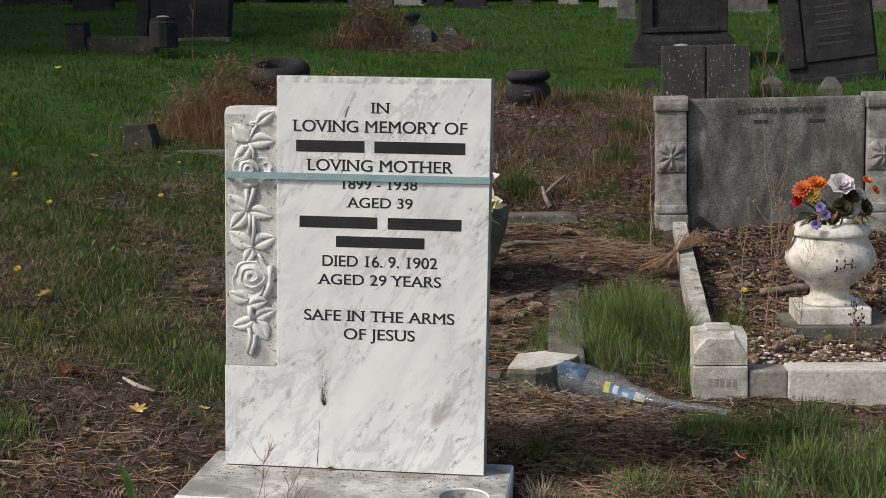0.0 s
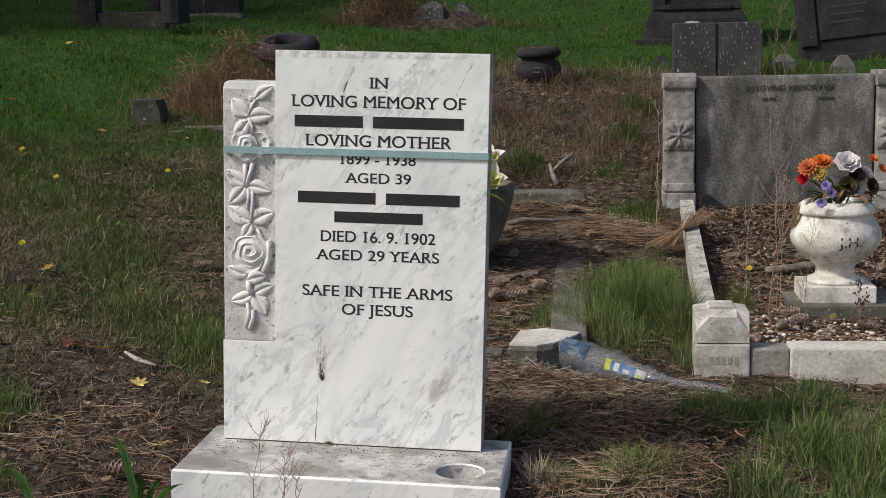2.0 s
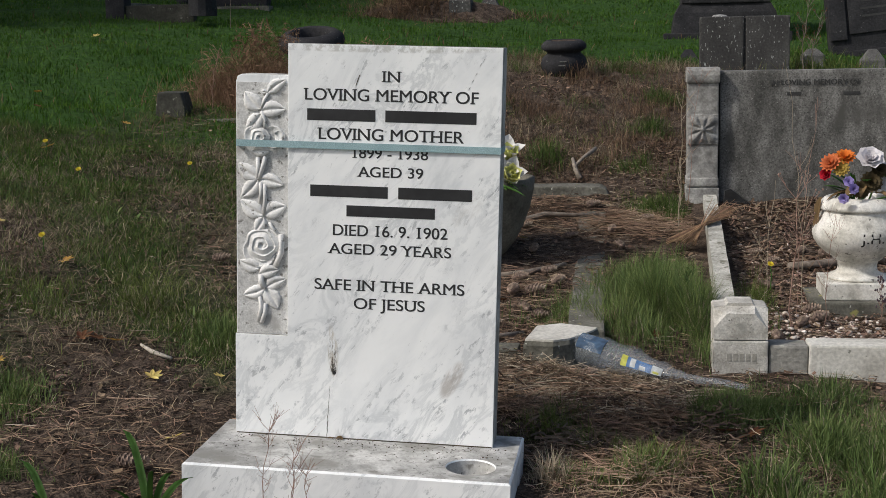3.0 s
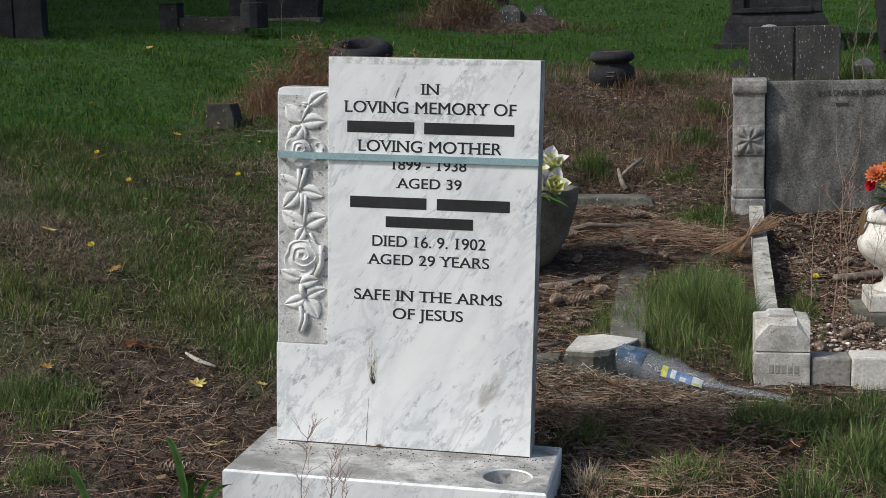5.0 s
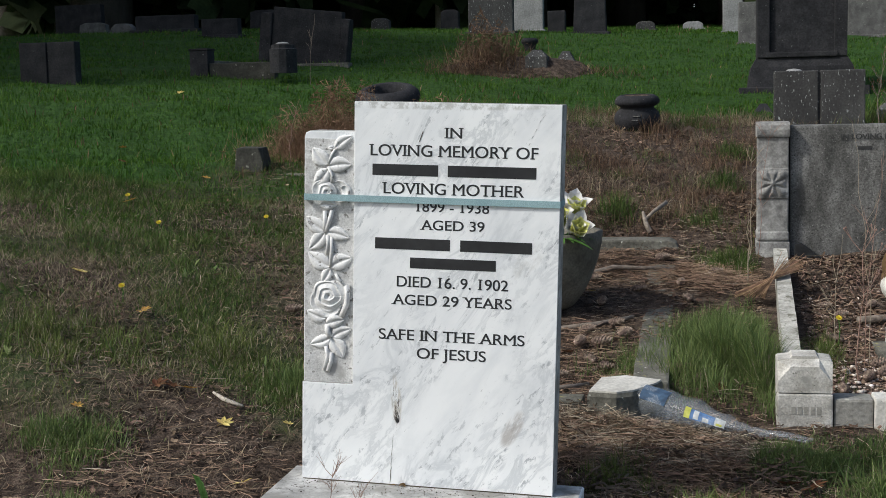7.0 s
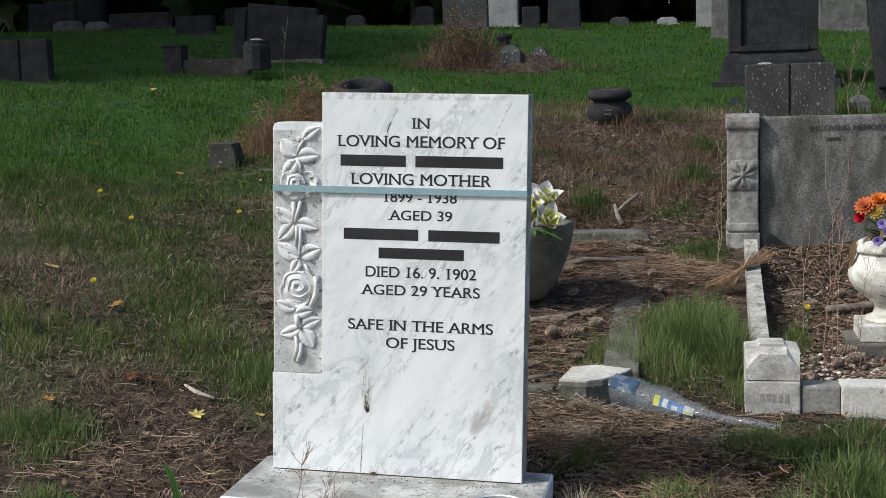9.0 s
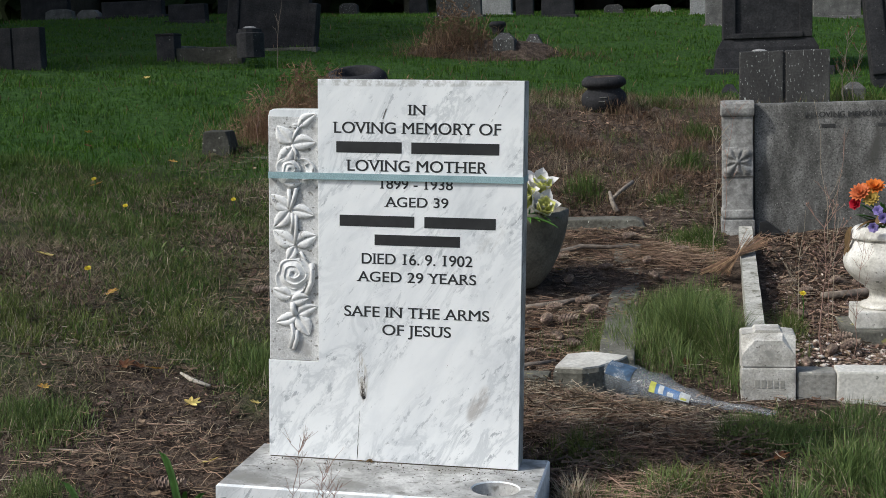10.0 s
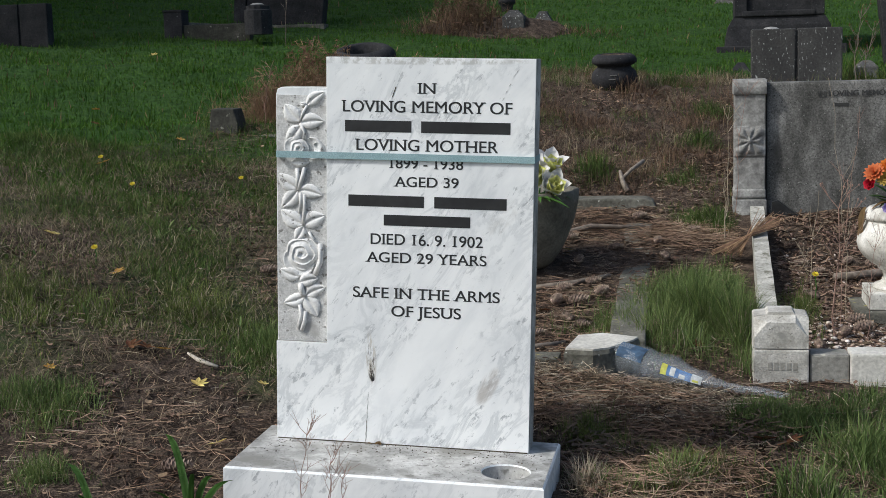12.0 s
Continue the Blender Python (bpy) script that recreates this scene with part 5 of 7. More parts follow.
# ---- grass, needles and litter ----
def blades(name, x, y, h, w, mat, label, category, lean=0.5, lift=0.0, bow=0.7, flat=0.0, short=False):
    """Many grass blades in one mesh: each is an arching, tapering ribbon that leans its own way."""
    n = len(x)
    z = gz(x, y) + lift - 0.004
    az = rng_np.uniform(0, 2 * np.pi, n)
    t0 = flat + np.abs(rng_np.normal(0, 0.38 * lean, n))
    t1 = np.minimum(t0 + np.abs(rng_np.normal(0, bow, n)), 1.95)
    t0 = np.minimum(t0, 1.5)
    tw = az + np.pi / 2 + rng_np.normal(0, 0.7, n)
    wx, wy = np.cos(tw) * w / 2, np.sin(tw) * w / 2
    v = np.empty((n, 7, 3))
    out, up = np.zeros(n), np.zeros(n)
    last = 0.0
    for k, (f, wide) in enumerate(((0.0, 0.85), (0.40, 1.0), (0.75, 0.7), (1.0, 0.0))):
        a = t0 + (t1 - t0) * (f + last) / 2
        out, up = out + np.sin(a) * h * (f - last), up + np.cos(a) * h * (f - last)
        last = f
        px, py = x + np.cos(az) * out, y + np.sin(az) * out
        pz = np.maximum(z + up, gz(px, py) + 0.002) if k else z
        if k < 3:
            v[:, 2 * k] = np.stack([px - wx * wide, py - wy * wide, pz], 1)
            v[:, 2 * k + 1] = np.stack([px + wx * wide, py + wy * wide, pz], 1)
        else:
            v[:, 6] = np.stack([px, py, pz], 1)
    i = np.arange(n)[:, None] * 7
    faces_ = (i + [0, 1, 3, 2]).tolist() + (i + [2, 3, 5, 4]).tolist() + (i + [4, 5, 6]).tolist()
    if short:
        v = v[:, [0, 1, 2, 3, 6]]
        i = np.arange(n)[:, None] * 5
        faces_ = (i + [0, 1, 3, 2]).tolist() + (i + [2, 3, 4]).tolist()
    me = bpy.data.meshes.new(name)
    me.from_pydata(v.reshape(-1, 3).tolist(), [], faces_)
    me.materials.append(mat)
    return tagged(new(name, me), label, category, kind="stuff")


def straws(name, x, y, length, w, mat, label, category, tilt=0.12, lift=(0.002, 0.016)):
    """Needles and straws that lie on the ground, each with a slight bend."""
    n = len(x)
    az = rng_np.uniform(0, 2 * np.pi, n)
    c, s = np.cos(az), np.sin(az)
    bend = rng_np.normal(0, 0.12, n) * length
    z = gz(x, y) + rng_np.uniform(*lift, n)
    v = np.empty((n, 6, 3))
    for k, f in enumerate((-0.5, 0.0, 0.5)):
        px = x + c * length * f - s * bend * (1 - abs(2 * f))
        py = y + s * length * f + c * bend * (1 - abs(2 * f))
        pz = np.maximum(z + rng_np.normal(0, tilt, n) * length * f, gz(px, py) + 0.001)
        v[:, 2 * k] = np.stack([px - s * w / 2, py + c * w / 2, pz + w * 0.3], 1)
        v[:, 2 * k + 1] = np.stack([px + s * w / 2, py - c * w / 2, pz - w * 0.3], 1)
    i = np.arange(n)[:, None] * 6
    me = bpy.data.meshes.new(name)
    me.from_pydata(v.reshape(-1, 3).tolist(), [], (i + [0, 1, 3, 2]).tolist() + (i + [2, 3, 5, 4]).tolist())
    me.materials.append(mat)
    return tagged(new(name, me), label, category, kind="stuff")


def free(x, y):
    """Ground that no stone covers."""
    f = ~((x > BX0 - 0.01) & (x < BX1 + 0.01) & (y > BY0 - 0.01) & (y < BY1 + 0.01))
    f &= ~((x > 0.74) & (x < 0.885) & (y > 0.73) & (y < 0.87))
    f &= ~((x > 0.88) & (y > 0.735) & (y < 0.845) & (x < 2.0))
    f &= ~((x > 0.25) & (x < 0.48) & (y > 0.64) & (y < 0.84))
    f &= ~((x > -0.2) & (x < 0.26) & (y > 0.68) & (y < 0.77))
    f &= ~((x > 0.750) & (x < 0.86) & (y > 0.85) & (y < 2.45))
    f &= ~((x > 0.73) & (x < 1.64) & (y > 2.44) & (y < 2.60))
    f &= ~((x > 1.06) & (x < 1.39) & (y > 1.29) & (y < 1.57))
    f &= ~((x - 0.06) ** 2 + (y - 1.70) ** 2 < 0.10 ** 2)
    f &= ~((x > -0.03) & (x < 0.46) & (y > 2.45) & (y < 2.58))
    return f


def keep(x, y, prob):
    k = free(x, y) & (rng_np.uniform(0, 1, len(x)) < prob(x, y))
    return x[k], y[k]


def spread(n, x0, x1, y0, y1):
    return rng_np.uniform(x0, x1, n), rng_np.uniform(y0, y1, n)


# lush lawn up the slope: even cover with distance
d = np.exp(rng_np.uniform(np.log(4.3), np.log(34), 270000))
lx = 0.6 + rng_np.uniform(-0.62, 0.27, len(d)) * d
ly = d - 2.65
lx, ly = keep(lx, ly, lambda x, y: lawn(x, y) * (y > 1.7))
dd = np.hypot(lx - 0.6, ly + 2.65)
tall = 1 + 0.5 * patch(lx * 2.3, ly * 2.3)
blades("lawn_grass", lx, ly, rng_np.uniform(0.016, 0.042, len(lx)) * np.clip(tall, 0.6, 1.5), 0.0012 + 0.00040 * dd, M_GRASS_LUSH, "lush dark green lawn grass on the slope", "grass", 1.2, 0, 0.8, 0, True)
d = np.exp(rng_np.uniform(np.log(5), np.log(30), 1600))
lx, ly = keep(0.6 + rng_np.uniform(-0.62, 0.27, len(d)) * d, d - 2.65, lambda x, y: lawn(x, y))
dd = np.hypot(lx - 0.6, ly + 2.65)
blades("lawn_straw", lx, ly, rng_np.uniform(0.02, 0.06, len(lx)), 0.0014 + 0.0005 * dd, M_GRASS_DRY, "dry brown stalks in the lawn", "grass", 0.6)

# patchy turf beside the headstone
x, y = keep(*spread(105000, -3.4, -0.8, 0.5, 2.6), lambda x, y: lawn(x, y) * np.clip(0.8 + 0.5 * patch(x * 4 + 2, y * 4), 0.3, 1) * (1 - 0.75 * worn(x, y)))
blades("weedy_turf", x, y, rng_np.uniform(0.016, 0.045, len(x)) * np.clip(1 + 0.6 * patch(x * 6, y * 6), 0.4, 1.7), rng_np.uniform(0.0012, 0.0030, len(x)), M_GRASS_TURF, "low dark green weedy turf", "grass", 1.6, 0, 0.9)
x, y = keep(*spread(165000, -4.0, -0.30, -0.3, 2.7), lambda x, y: lawn(x, y) * (y < 2.6) * np.clip(0.65 + 0.5 * patch(x * 5, y * 5), 0.2, 1) * (1 - 0.6 * worn(x, y)))
blades("patchy_grass", x, y, rng_np.uniform(0.014, 0.048, len(x)) * np.clip(1 + 0.6 * patch(x * 4, y * 4), 0.4, 1.7), rng_np.uniform(0.0010, 0.0022, len(x)), M_GRASS, "thin patchy green grass in brown soil", "grass", 1.7, 0, 1.0)
x, y = keep(*spread(120000, -3.6, -0.30, -0.1, 2.9), lambda x, y: (0.08 + 0.40 * lawn(x, y) + 0.60 * worn(x, y)) * (y < 2.5 + 0.3 * patch(x * 2, y)))
blades("dead_thatch", x, y, rng_np.uniform(0.015, 0.050, len(x)), rng_np.uniform(0.0010, 0.0022, len(x)), M_THATCH, "tangled grey-brown dead grass in the turf", "grass", 1.6, 0.008, 0.8, 0.45)
# broad weed leaves in the turf
x, y = keep(*spread(3600, -3.0, -0.40, 0.45, 2.6), lambda x, y: lawn(x, y) * np.clip(0.15 + 0.9 * patch(x * 3 + 7, y * 3), 0, 1))
blades("weed_leaves", x, y, rng_np.uniform(0.018, 0.045, len(x)), rng_np.uniform(0.006, 0.013, len(x)), M_GRASS_TUFT, "broad-leaved weeds in the turf", "weeds", 1.2, 0.006, 0.6, 0.5)


def tuft(name, cx, cy, rx, ry, n, h0, h1, w, mat, label, lean=0.5):
    """A clump of blades, thick in the middle and thinning out unevenly."""
    x, y = rng_np.normal(0, 0.5, n), rng_np.normal(0, 0.5, n)
    ph = rng_np.uniform(0, 6.28, 3)
    r, a = np.hypot(x, y), np.arctan2(y, x)
    f = 1 + 0.25 * np.sin(3 * a + ph[0]) + 0.18 * np.sin(5 * a + ph[1])
    x, y, r = cx + rx * x * f, cy + ry * y * f, r
    k = free(x, y)
    x, y, r = x[k], y[k], r[k]
    clump = np.clip(1 + 0.6 * patch(x * 7, y * 7), 0.45, 1.5)
    blades(name, x, y, rng_np.uniform(h0, h1, len(x)) * np.clip(1.1 - 0.4 * r, 0.3, 1.1) * clump, rng_np.uniform(0.6, 1.3, len(x)) * w, mat, label, "grass", lean)


def meadow(cx, cy, rx, ry, n, h0, h1, w, mat, label, lean=0.5, straw=0.15):
    tuft("grass_tuft", cx, cy, rx, ry, n, h0, h1, w, mat, label, lean)
    tuft("dry_grass_tuft", cx, cy, rx, ry, int(n * straw), h0 * 0.8, h1 * 0.8, w * 0.8, M_STRAW, "pale dead blades in a green tuft", lean * 1.3)


TUFT = "thick tuft of green grass"
meadow(0.61, 1.22, 0.125, 0.32, 13000, 0.05, 0.135, 0.0015, M_GRASS_TUFT, "thick fresh green grass tuft between two kerbs", 1.2, 0.05)
meadow(0.56, 1.12, 0.12, 0.16, 1500, 0.05, 0.12, 0.0016, M_GRASS_TUFT, TUFT, 1.1)
meadow(0.70, 1.62, 0.05, 0.24, 900, 0.03, 0.08, 0.0016, M_GRASS_TUFT, TUFT, 1.0, 0.06)
meadow(0.72, 1.05, 0.045, 0.20, 1600, 0.07, 0.14, 0.0016, M_GRASS_TUFT, TUFT, 0.9)
meadow(0.36, 1.10, 0.14, 0.12, 700, 0.05, 0.11, 0.0015, M_GRASS_TUFT, TUFT, 1.2)
meadow(0.43, 1.20, 0.10, 0.20, 1100, 0.05, 0.12, 0.0015, M_GRASS_TUFT, TUFT, 1.3, 0.1)
meadow(0.84, 0.47, 0.20, 0.10, 5200, 0.025, 0.068, 0.0016, M_GRASS_TUFT, TUFT, 1.2, 0.12)
meadow(1.06, 0.58, 0.20, 0.08, 1700, 0.02, 0.060, 0.0016, M_GRASS_TUFT, TUFT, 1.2, 0.25)
meadow(1.05, 0.24, 0.19, 0.19, 5200, 0.035, 0.105, 0.0022, M_GRASS_TUFT, "long coarse green grass tuft in front of a kerb", 1.6, 0.15)
meadow(0.84, 0.02, 0.14, 0.12, 1100, 0.03, 0.09, 0.0024, M_GRASS_TUFT, TUFT, 1.3, 0.3)
meadow(1.05, -0.02, 0.15, 0.14, 1500, 0.03, 0.085, 0.0024, M_GRASS_TUFT, TUFT, 1.3, 0.2)
meadow(0.40, 0.27, 0.10, 0.08, 1300, 0.03, 0.085, 0.0014, M_GRASS, TUFT, 1.0, 0.2)
meadow(0.50, 0.03, 0.13, 0.08, 700, 0.03, 0.08, 0.0020, M_GRASS_TUFT, TUFT, 1.2, 0.3)
meadow(0.62, 0.10, 0.16, 0.10, 700, 0.03, 0.07, 0.0018, M_GRASS, TUFT, 1.2, 0.5)
tuft("dry_grass_tuft", 0.385, 0.03, 0.04, 0.05, 300, 0.03, 0.08, 0.0018, M_STRAW, "pale dry grass tuft", 1.2)
tuft("dry_grass_tuft", 0.44, 0.58, 0.20, 0.09, 2200, 0.02, 0.06, 0.0012, M_THATCH, "dry brown grass tuft", 1.3)
meadow(-0.46, 0.56, 0.12, 0.14, 2600, 0.03, 0.075, 0.0016, M_GRASS_TUFT, TUFT, 1.1)
meadow(-0.86, 0.14, 0.13, 0.10, 1900, 0.03, 0.07, 0.0018, M_GRASS_TUFT, TUFT, 1.1)
meadow(-0.74, -0.15, 0.09, 0.07, 900, 0.02, 0.055, 0.0018, M_GRASS_TUFT, TUFT, 1.1)
meadow(-0.72, 0.72, 0.20, 0.16, 1900, 0.02, 0.065, 0.0016, M_GRASS, TUFT, 1.3, 0.3)
meadow(-1.10, 0.62, 0.24, 0.18, 2600, 0.02, 0.065, 0.0016, M_GRASS, TUFT, 1.3, 0.3)
meadow(0.60, 2.36, 0.10, 0.10, 900, 0.03, 0.08, 0.0016, M_GRASS_TURF, TUFT, 1.1)
meadow(0.69, 2.28, 0.05, 0.10, 700, 0.04, 0.10, 0.0016, M_GRASS_TURF, TUFT, 0.9)
meadow(0.91, 1.35, 0.05, 0.26, 800, 0.03, 0.08, 0.0016, M_GRASS, TUFT, 1.2)
DRY = "clump of tall reddish-brown dry grass"
tuft("dry_grass_clump", -1.12, 3.42, 0.34, 0.24, 9000, 0.05, 0.25, 0.0018, M_BUSH, DRY, 1.5)
tuft("dry_grass_clump", -0.72, 3.75, 0.40, 0.32, 4200, 0.05, 0.20, 0.0022, M_BUSH, DRY, 1.4)
tuft("dry_grass_clump", -1.06, 7.15, 0.30, 0.24, 1700, 0.06, 0.34, 0.0042, M_GRASS_DRY, "tall reddish dry grass on a soil mound", 1.2)


def seed_cloud(cx, cy, rx, ry, top, n, size, mat, label):
    """Seed heads and side twigs that make a dry clump look ragged."""
    x, y = cx + rx * rng_np.normal(0, 0.48, n), cy + ry * rng_np.normal(0, 0.48, n)
    r2 = ((x - cx) / rx) ** 2 + ((y - cy) / ry) ** 2
    z = gz(x, y) + top * np.clip(1.1 - 0.5 * r2, 0.15, 1.1) * rng_np.uniform(0.15, 1.0, n) ** 0.7 * np.clip(1 + 0.5 * patch(x * 8, y * 8), 0.5, 1.4)
    c = np.stack([x, y, z], 1)
    e1 = rng_np.normal(0, 1, (n, 3)) * (size * rng_np.uniform(0.6, 2.4, n))[:, None]
    e2 = rng_np.normal(0, 1, (n, 3)) * size * 0.28
    v = np.stack([c - e1, c + e2, c + e1, c - e2], 1).reshape(-1, 3)
    me = bpy.data.meshes.new("seed_heads")
    me.from_pydata(v.tolist(), [], (np.arange(n)[:, None] * 4 + [0, 1, 2, 3]).tolist())
    me.materials.append(mat)
    return tagged(new("seed_heads", me), label, "dry grass", kind="stuff")


seed_cloud(-1.12, 3.42, 0.34, 0.24, 0.25, 7000, 0.0055, M_BUSH, "ragged dry seed heads in a brown clump")
seed_cloud(-0.72, 3.75, 0.42, 0.32, 0.20, 4500, 0.0055, M_BUSH, "ragged dry seed heads in a brown clump")
seed_cloud(-1.06, 7.15, 0.26, 0.24, 0.32, 1500, 0.0100, M_GRASS_DRY, "ragged dry seed heads on a soil mound")

# matted dead grass and needles on the open slope
def slope(x, y):
    return (1 - lawn(x, y)) * np.clip(0.42 + 0.75 * patch(x * 2.1, y * 2.1), 0.04, 1)


x, y = keep(*spread(36000, -1.7, 1.5, 2.55, 5.3), slope)
blades("dead_grass", x, y, rng_np.uniform(0.02, 0.085, len(x)) * np.clip(1 + 0.7 * patch(x * 5, y * 5 + 3), 0.35, 1.8), rng_np.uniform(0.0012, 0.0026, len(x)), M_GRASS_DRY, "matted brown dead grass on the slope", "grass", 1.7, 0, 0.8)
x, y = keep(*spread(8000, -1.7, 1.5, 2.55, 5.3), lambda x, y: slope(x + 3, y))
blades("dead_thatch", x, y, rng_np.uniform(0.02, 0.07, len(x)), rng_np.uniform(0.0010, 0.0020, len(x)), M_THATCH, "tangled pale dead grass on the slope", "grass", 1.2, 0.004, 0.6, 0.8)
x, y = keep(*spread(26000, -1.7, 1.6, 2.55, 5.4), lambda x, y: np.clip(1.5 * patch(x * 1.7 + 9, y * 1.7) - 0.42, 0, 1))
blades("slope_grass", x, y, rng_np.uniform(0.02, 0.075, len(x)), rng_np.uniform(0.0014, 0.0028, len(x)), M_GRASS, "thin green grass among dead stalks", "grass", 1.3, 0, 0.8)
def clumps(name, count, each, x0, x1, y0, y1, sd, h0, h1, w, mat, label):
    """Separate small clumps of dead grass, with bare soil between."""
    cx, cy = spread(count, x0, x1, y0, y1)
    cx, cy = keep(cx, cy, lambda x, y: 1 - lawn(x, y))
    size = rng_np.uniform(0.6, 1.5, len(cx))
    which = np.repeat(np.arange(len(cx)), each)
    x = cx[which] + rng_np.normal(0, sd, len(which)) * size[which]
    y = cy[which] + rng_np.normal(0, sd, len(which)) * size[which]
    k = free(x, y)
    blades(name, x[k], y[k], rng_np.uniform(h0, h1, k.sum()) * size[which][k], rng_np.uniform(0.7, 1.3, k.sum()) * w, mat, label, "grass", 1.5, 0, 0.9)


clumps("dead_grass_clumps", 38, 110, -0.7, 0.9, 2.9, 4.9, 0.042, 0.02, 0.075, 0.0016, M_THATCH, "clumps of tangled grey-brown dead grass")
clumps("dead_grass_clumps", 70, 100, -0.8, 1.1, 2.8, 5.2, 0.05, 0.02, 0.075, 0.0017, M_GRASS_DRY, "clumps of reddish-brown dead grass")
clumps("dead_grass_clumps", 150, 80, -0.6, 0.85, 2.6, 4.2, 0.05, 0.02, 0.06, 0.0016, M_NEEDLE_DARK, "dark rotting clumps of dead grass")
clumps("dead_grass_clumps", 60, 70, -0.35, 1.5, 4.4, 5.6, 0.06, 0.03, 0.08, 0.0022, M_THATCH, "clumps of pale dead grass at the lawn edge")
clumps("green_clumps", 26, 110, -0.4, 1.2, 2.8, 5.2, 0.05, 0.02, 0.075, 0.0017, M_GRASS_TURF, "small clumps of green grass among dead stalks")
x, y = keep(*spread(3000, -0.6, 0.75, 2.6, 4.4), lambda x, y: np.clip(0.5 + 0.8 * patch(x * 2 + 1, y * 2), 0.05, 1))
straws("bark_flakes", x, y, rng_np.uniform(0.010, 0.030, len(x)), rng_np.uniform(0.003, 0.007, len(x)), M_FLAKE, "bits of bark and dead leaf on the slope", "litter", 0.5, (0.004, 0.022))
for cx, cy, n in ((0.62, 3.35, 900), (0.19, 2.78, 900), (0.52, 2.80, 700), (0.66, 3.9, 600), (0.15, 4.45, 500), (0.45, 4.6, 700)):
    tuft("grass_tuft", cx, cy, 0.12, 0.12, n, 0.03, 0.09, 0.0018, M_GRASS_TURF, "dark green grass tuft on the slope", 1.1)
x, y = keep(*spread(1500, -0.6, 1.0, 2.7, 4.9), slope)
straws("needle_litter", x, y, rng_np.uniform(0.02, 0.06, len(x)), rng_np.uniform(0.0010, 0.0020, len(x)), M_NEEDLE, "pale pine needles uphill", "needles", 0.3)
tuft("dry_grass_clump", 1.45, 4.9, 0.45, 0.30, 900, 0.04, 0.15, 0.0032, M_GRASS, "dark weedy grass beside a dark stone", 1.2)
tuft("dry_grass_clump", 0.26, 4.36, 0.20, 0.08, 400, 0.03, 0.10, 0.0026, M_GRASS_DRY, "low dry brown grass", 1.0)
tuft("dry_grass_clump", -0.85, 7.2, 0.60, 0.30, 3000, 0.03, 0.12, 0.0045, M_GRASS_DRY, "low dead heather on a soil mound", 1.4)
# soil mound with heather under the dry clump
md = lathe([(0, 0.11), (0.25, 0.10), (0.50, 0.04), (0.70, -0.06), (0.85, -0.30)], 36, 0.55)
mound = part("soil_mound", rough_up(moved(md, Matrix.Translation((-0.92, 7.28, G(-0.92, 7.28)))), 0.05, 6), M_SOIL, None, smooth=True)
tagged(mound, "low mound of dark soil with dead heather", "mound", kind="structure")


# needle litter
def litter(x, y):
    return (1 - lawn(x, y)) * np.clip(0.62 + 0.55 * patch(x * 1.3 + 3, y * 1.3), 0.12, 1) * np.where(x < -0.3, 0.45, 1.0)


x, y = keep(*spread(70000, -1.5, 1.7, -0.5, 3.2), litter)
straws("needle_litter", x, y, rng_np.uniform(0.012, 0.055, len(x)), rng_np.uniform(0.0006, 0.0012, len(x)), M_NEEDLE, "brown pine needles strewn over the soil", "needles", 0.10)
x, y = keep(*spread(40000, -1.5, 1.7, -0.5, 3.2), lambda x, y: 1 - lawn(x, y))
straws("dark_litter", x, y, rng_np.uniform(0.010, 0.045, len(x)), rng_np.uniform(0.0010, 0.0026, len(x)), M_NEEDLE_DARK, "dark rotting needles and twigs on the soil", "needles", 0.12, (0.001, 0.010))
x, y = keep(*spread(11000, -1.6, 1.4, 2.4, 5.0), lambda x, y: (1 - lawn(x, y)) * np.clip(0.6 + 0.5 * patch(x, y), 0.15, 1))
straws("needle_litter", x, y, rng_np.uniform(0.012, 0.05, len(x)), rng_np.uniform(0.0014, 0.0030, len(x)), M_NEEDLE_DARK, "brown pine needles and dead stalks uphill", "needles", 0.4)
# thick straw drifts
for cx, cy, rx, ry, n in ((0.42, 0.46, 0.24, 0.16, 4200), (0.25, 2.22, 0.30, 0.16, 700), (0.58, 2.12, 0.20, 0.16, 1100), (0.22, 1.2, 0.20, 0.25, 500), (-0.50, 0.02, 0.34, 0.20, 380), (0.55, 0.12, 0.2, 0.2, 1800), (0.44, 0.52, 0.26, 0.12, 1500)):
    r, a = np.sqrt(rng_np.uniform(0, 1, n)), rng_np.uniform(0, 6.283, n)
    x, y = keep(cx + rx * r * np.cos(a), cy + ry * r * np.sin(a), lambda x, y: np.ones(len(x)))
    straws("needle_drift", x, y, rng_np.uniform(0.04, 0.12, len(x)), rng_np.uniform(0.0008, 0.0015, len(x)), M_STRAW if (cx, n) == (0.44, 1500) else M_NEEDLE, "drift of long tan pine needles", "needles", 0.14, (0.004, 0.03))

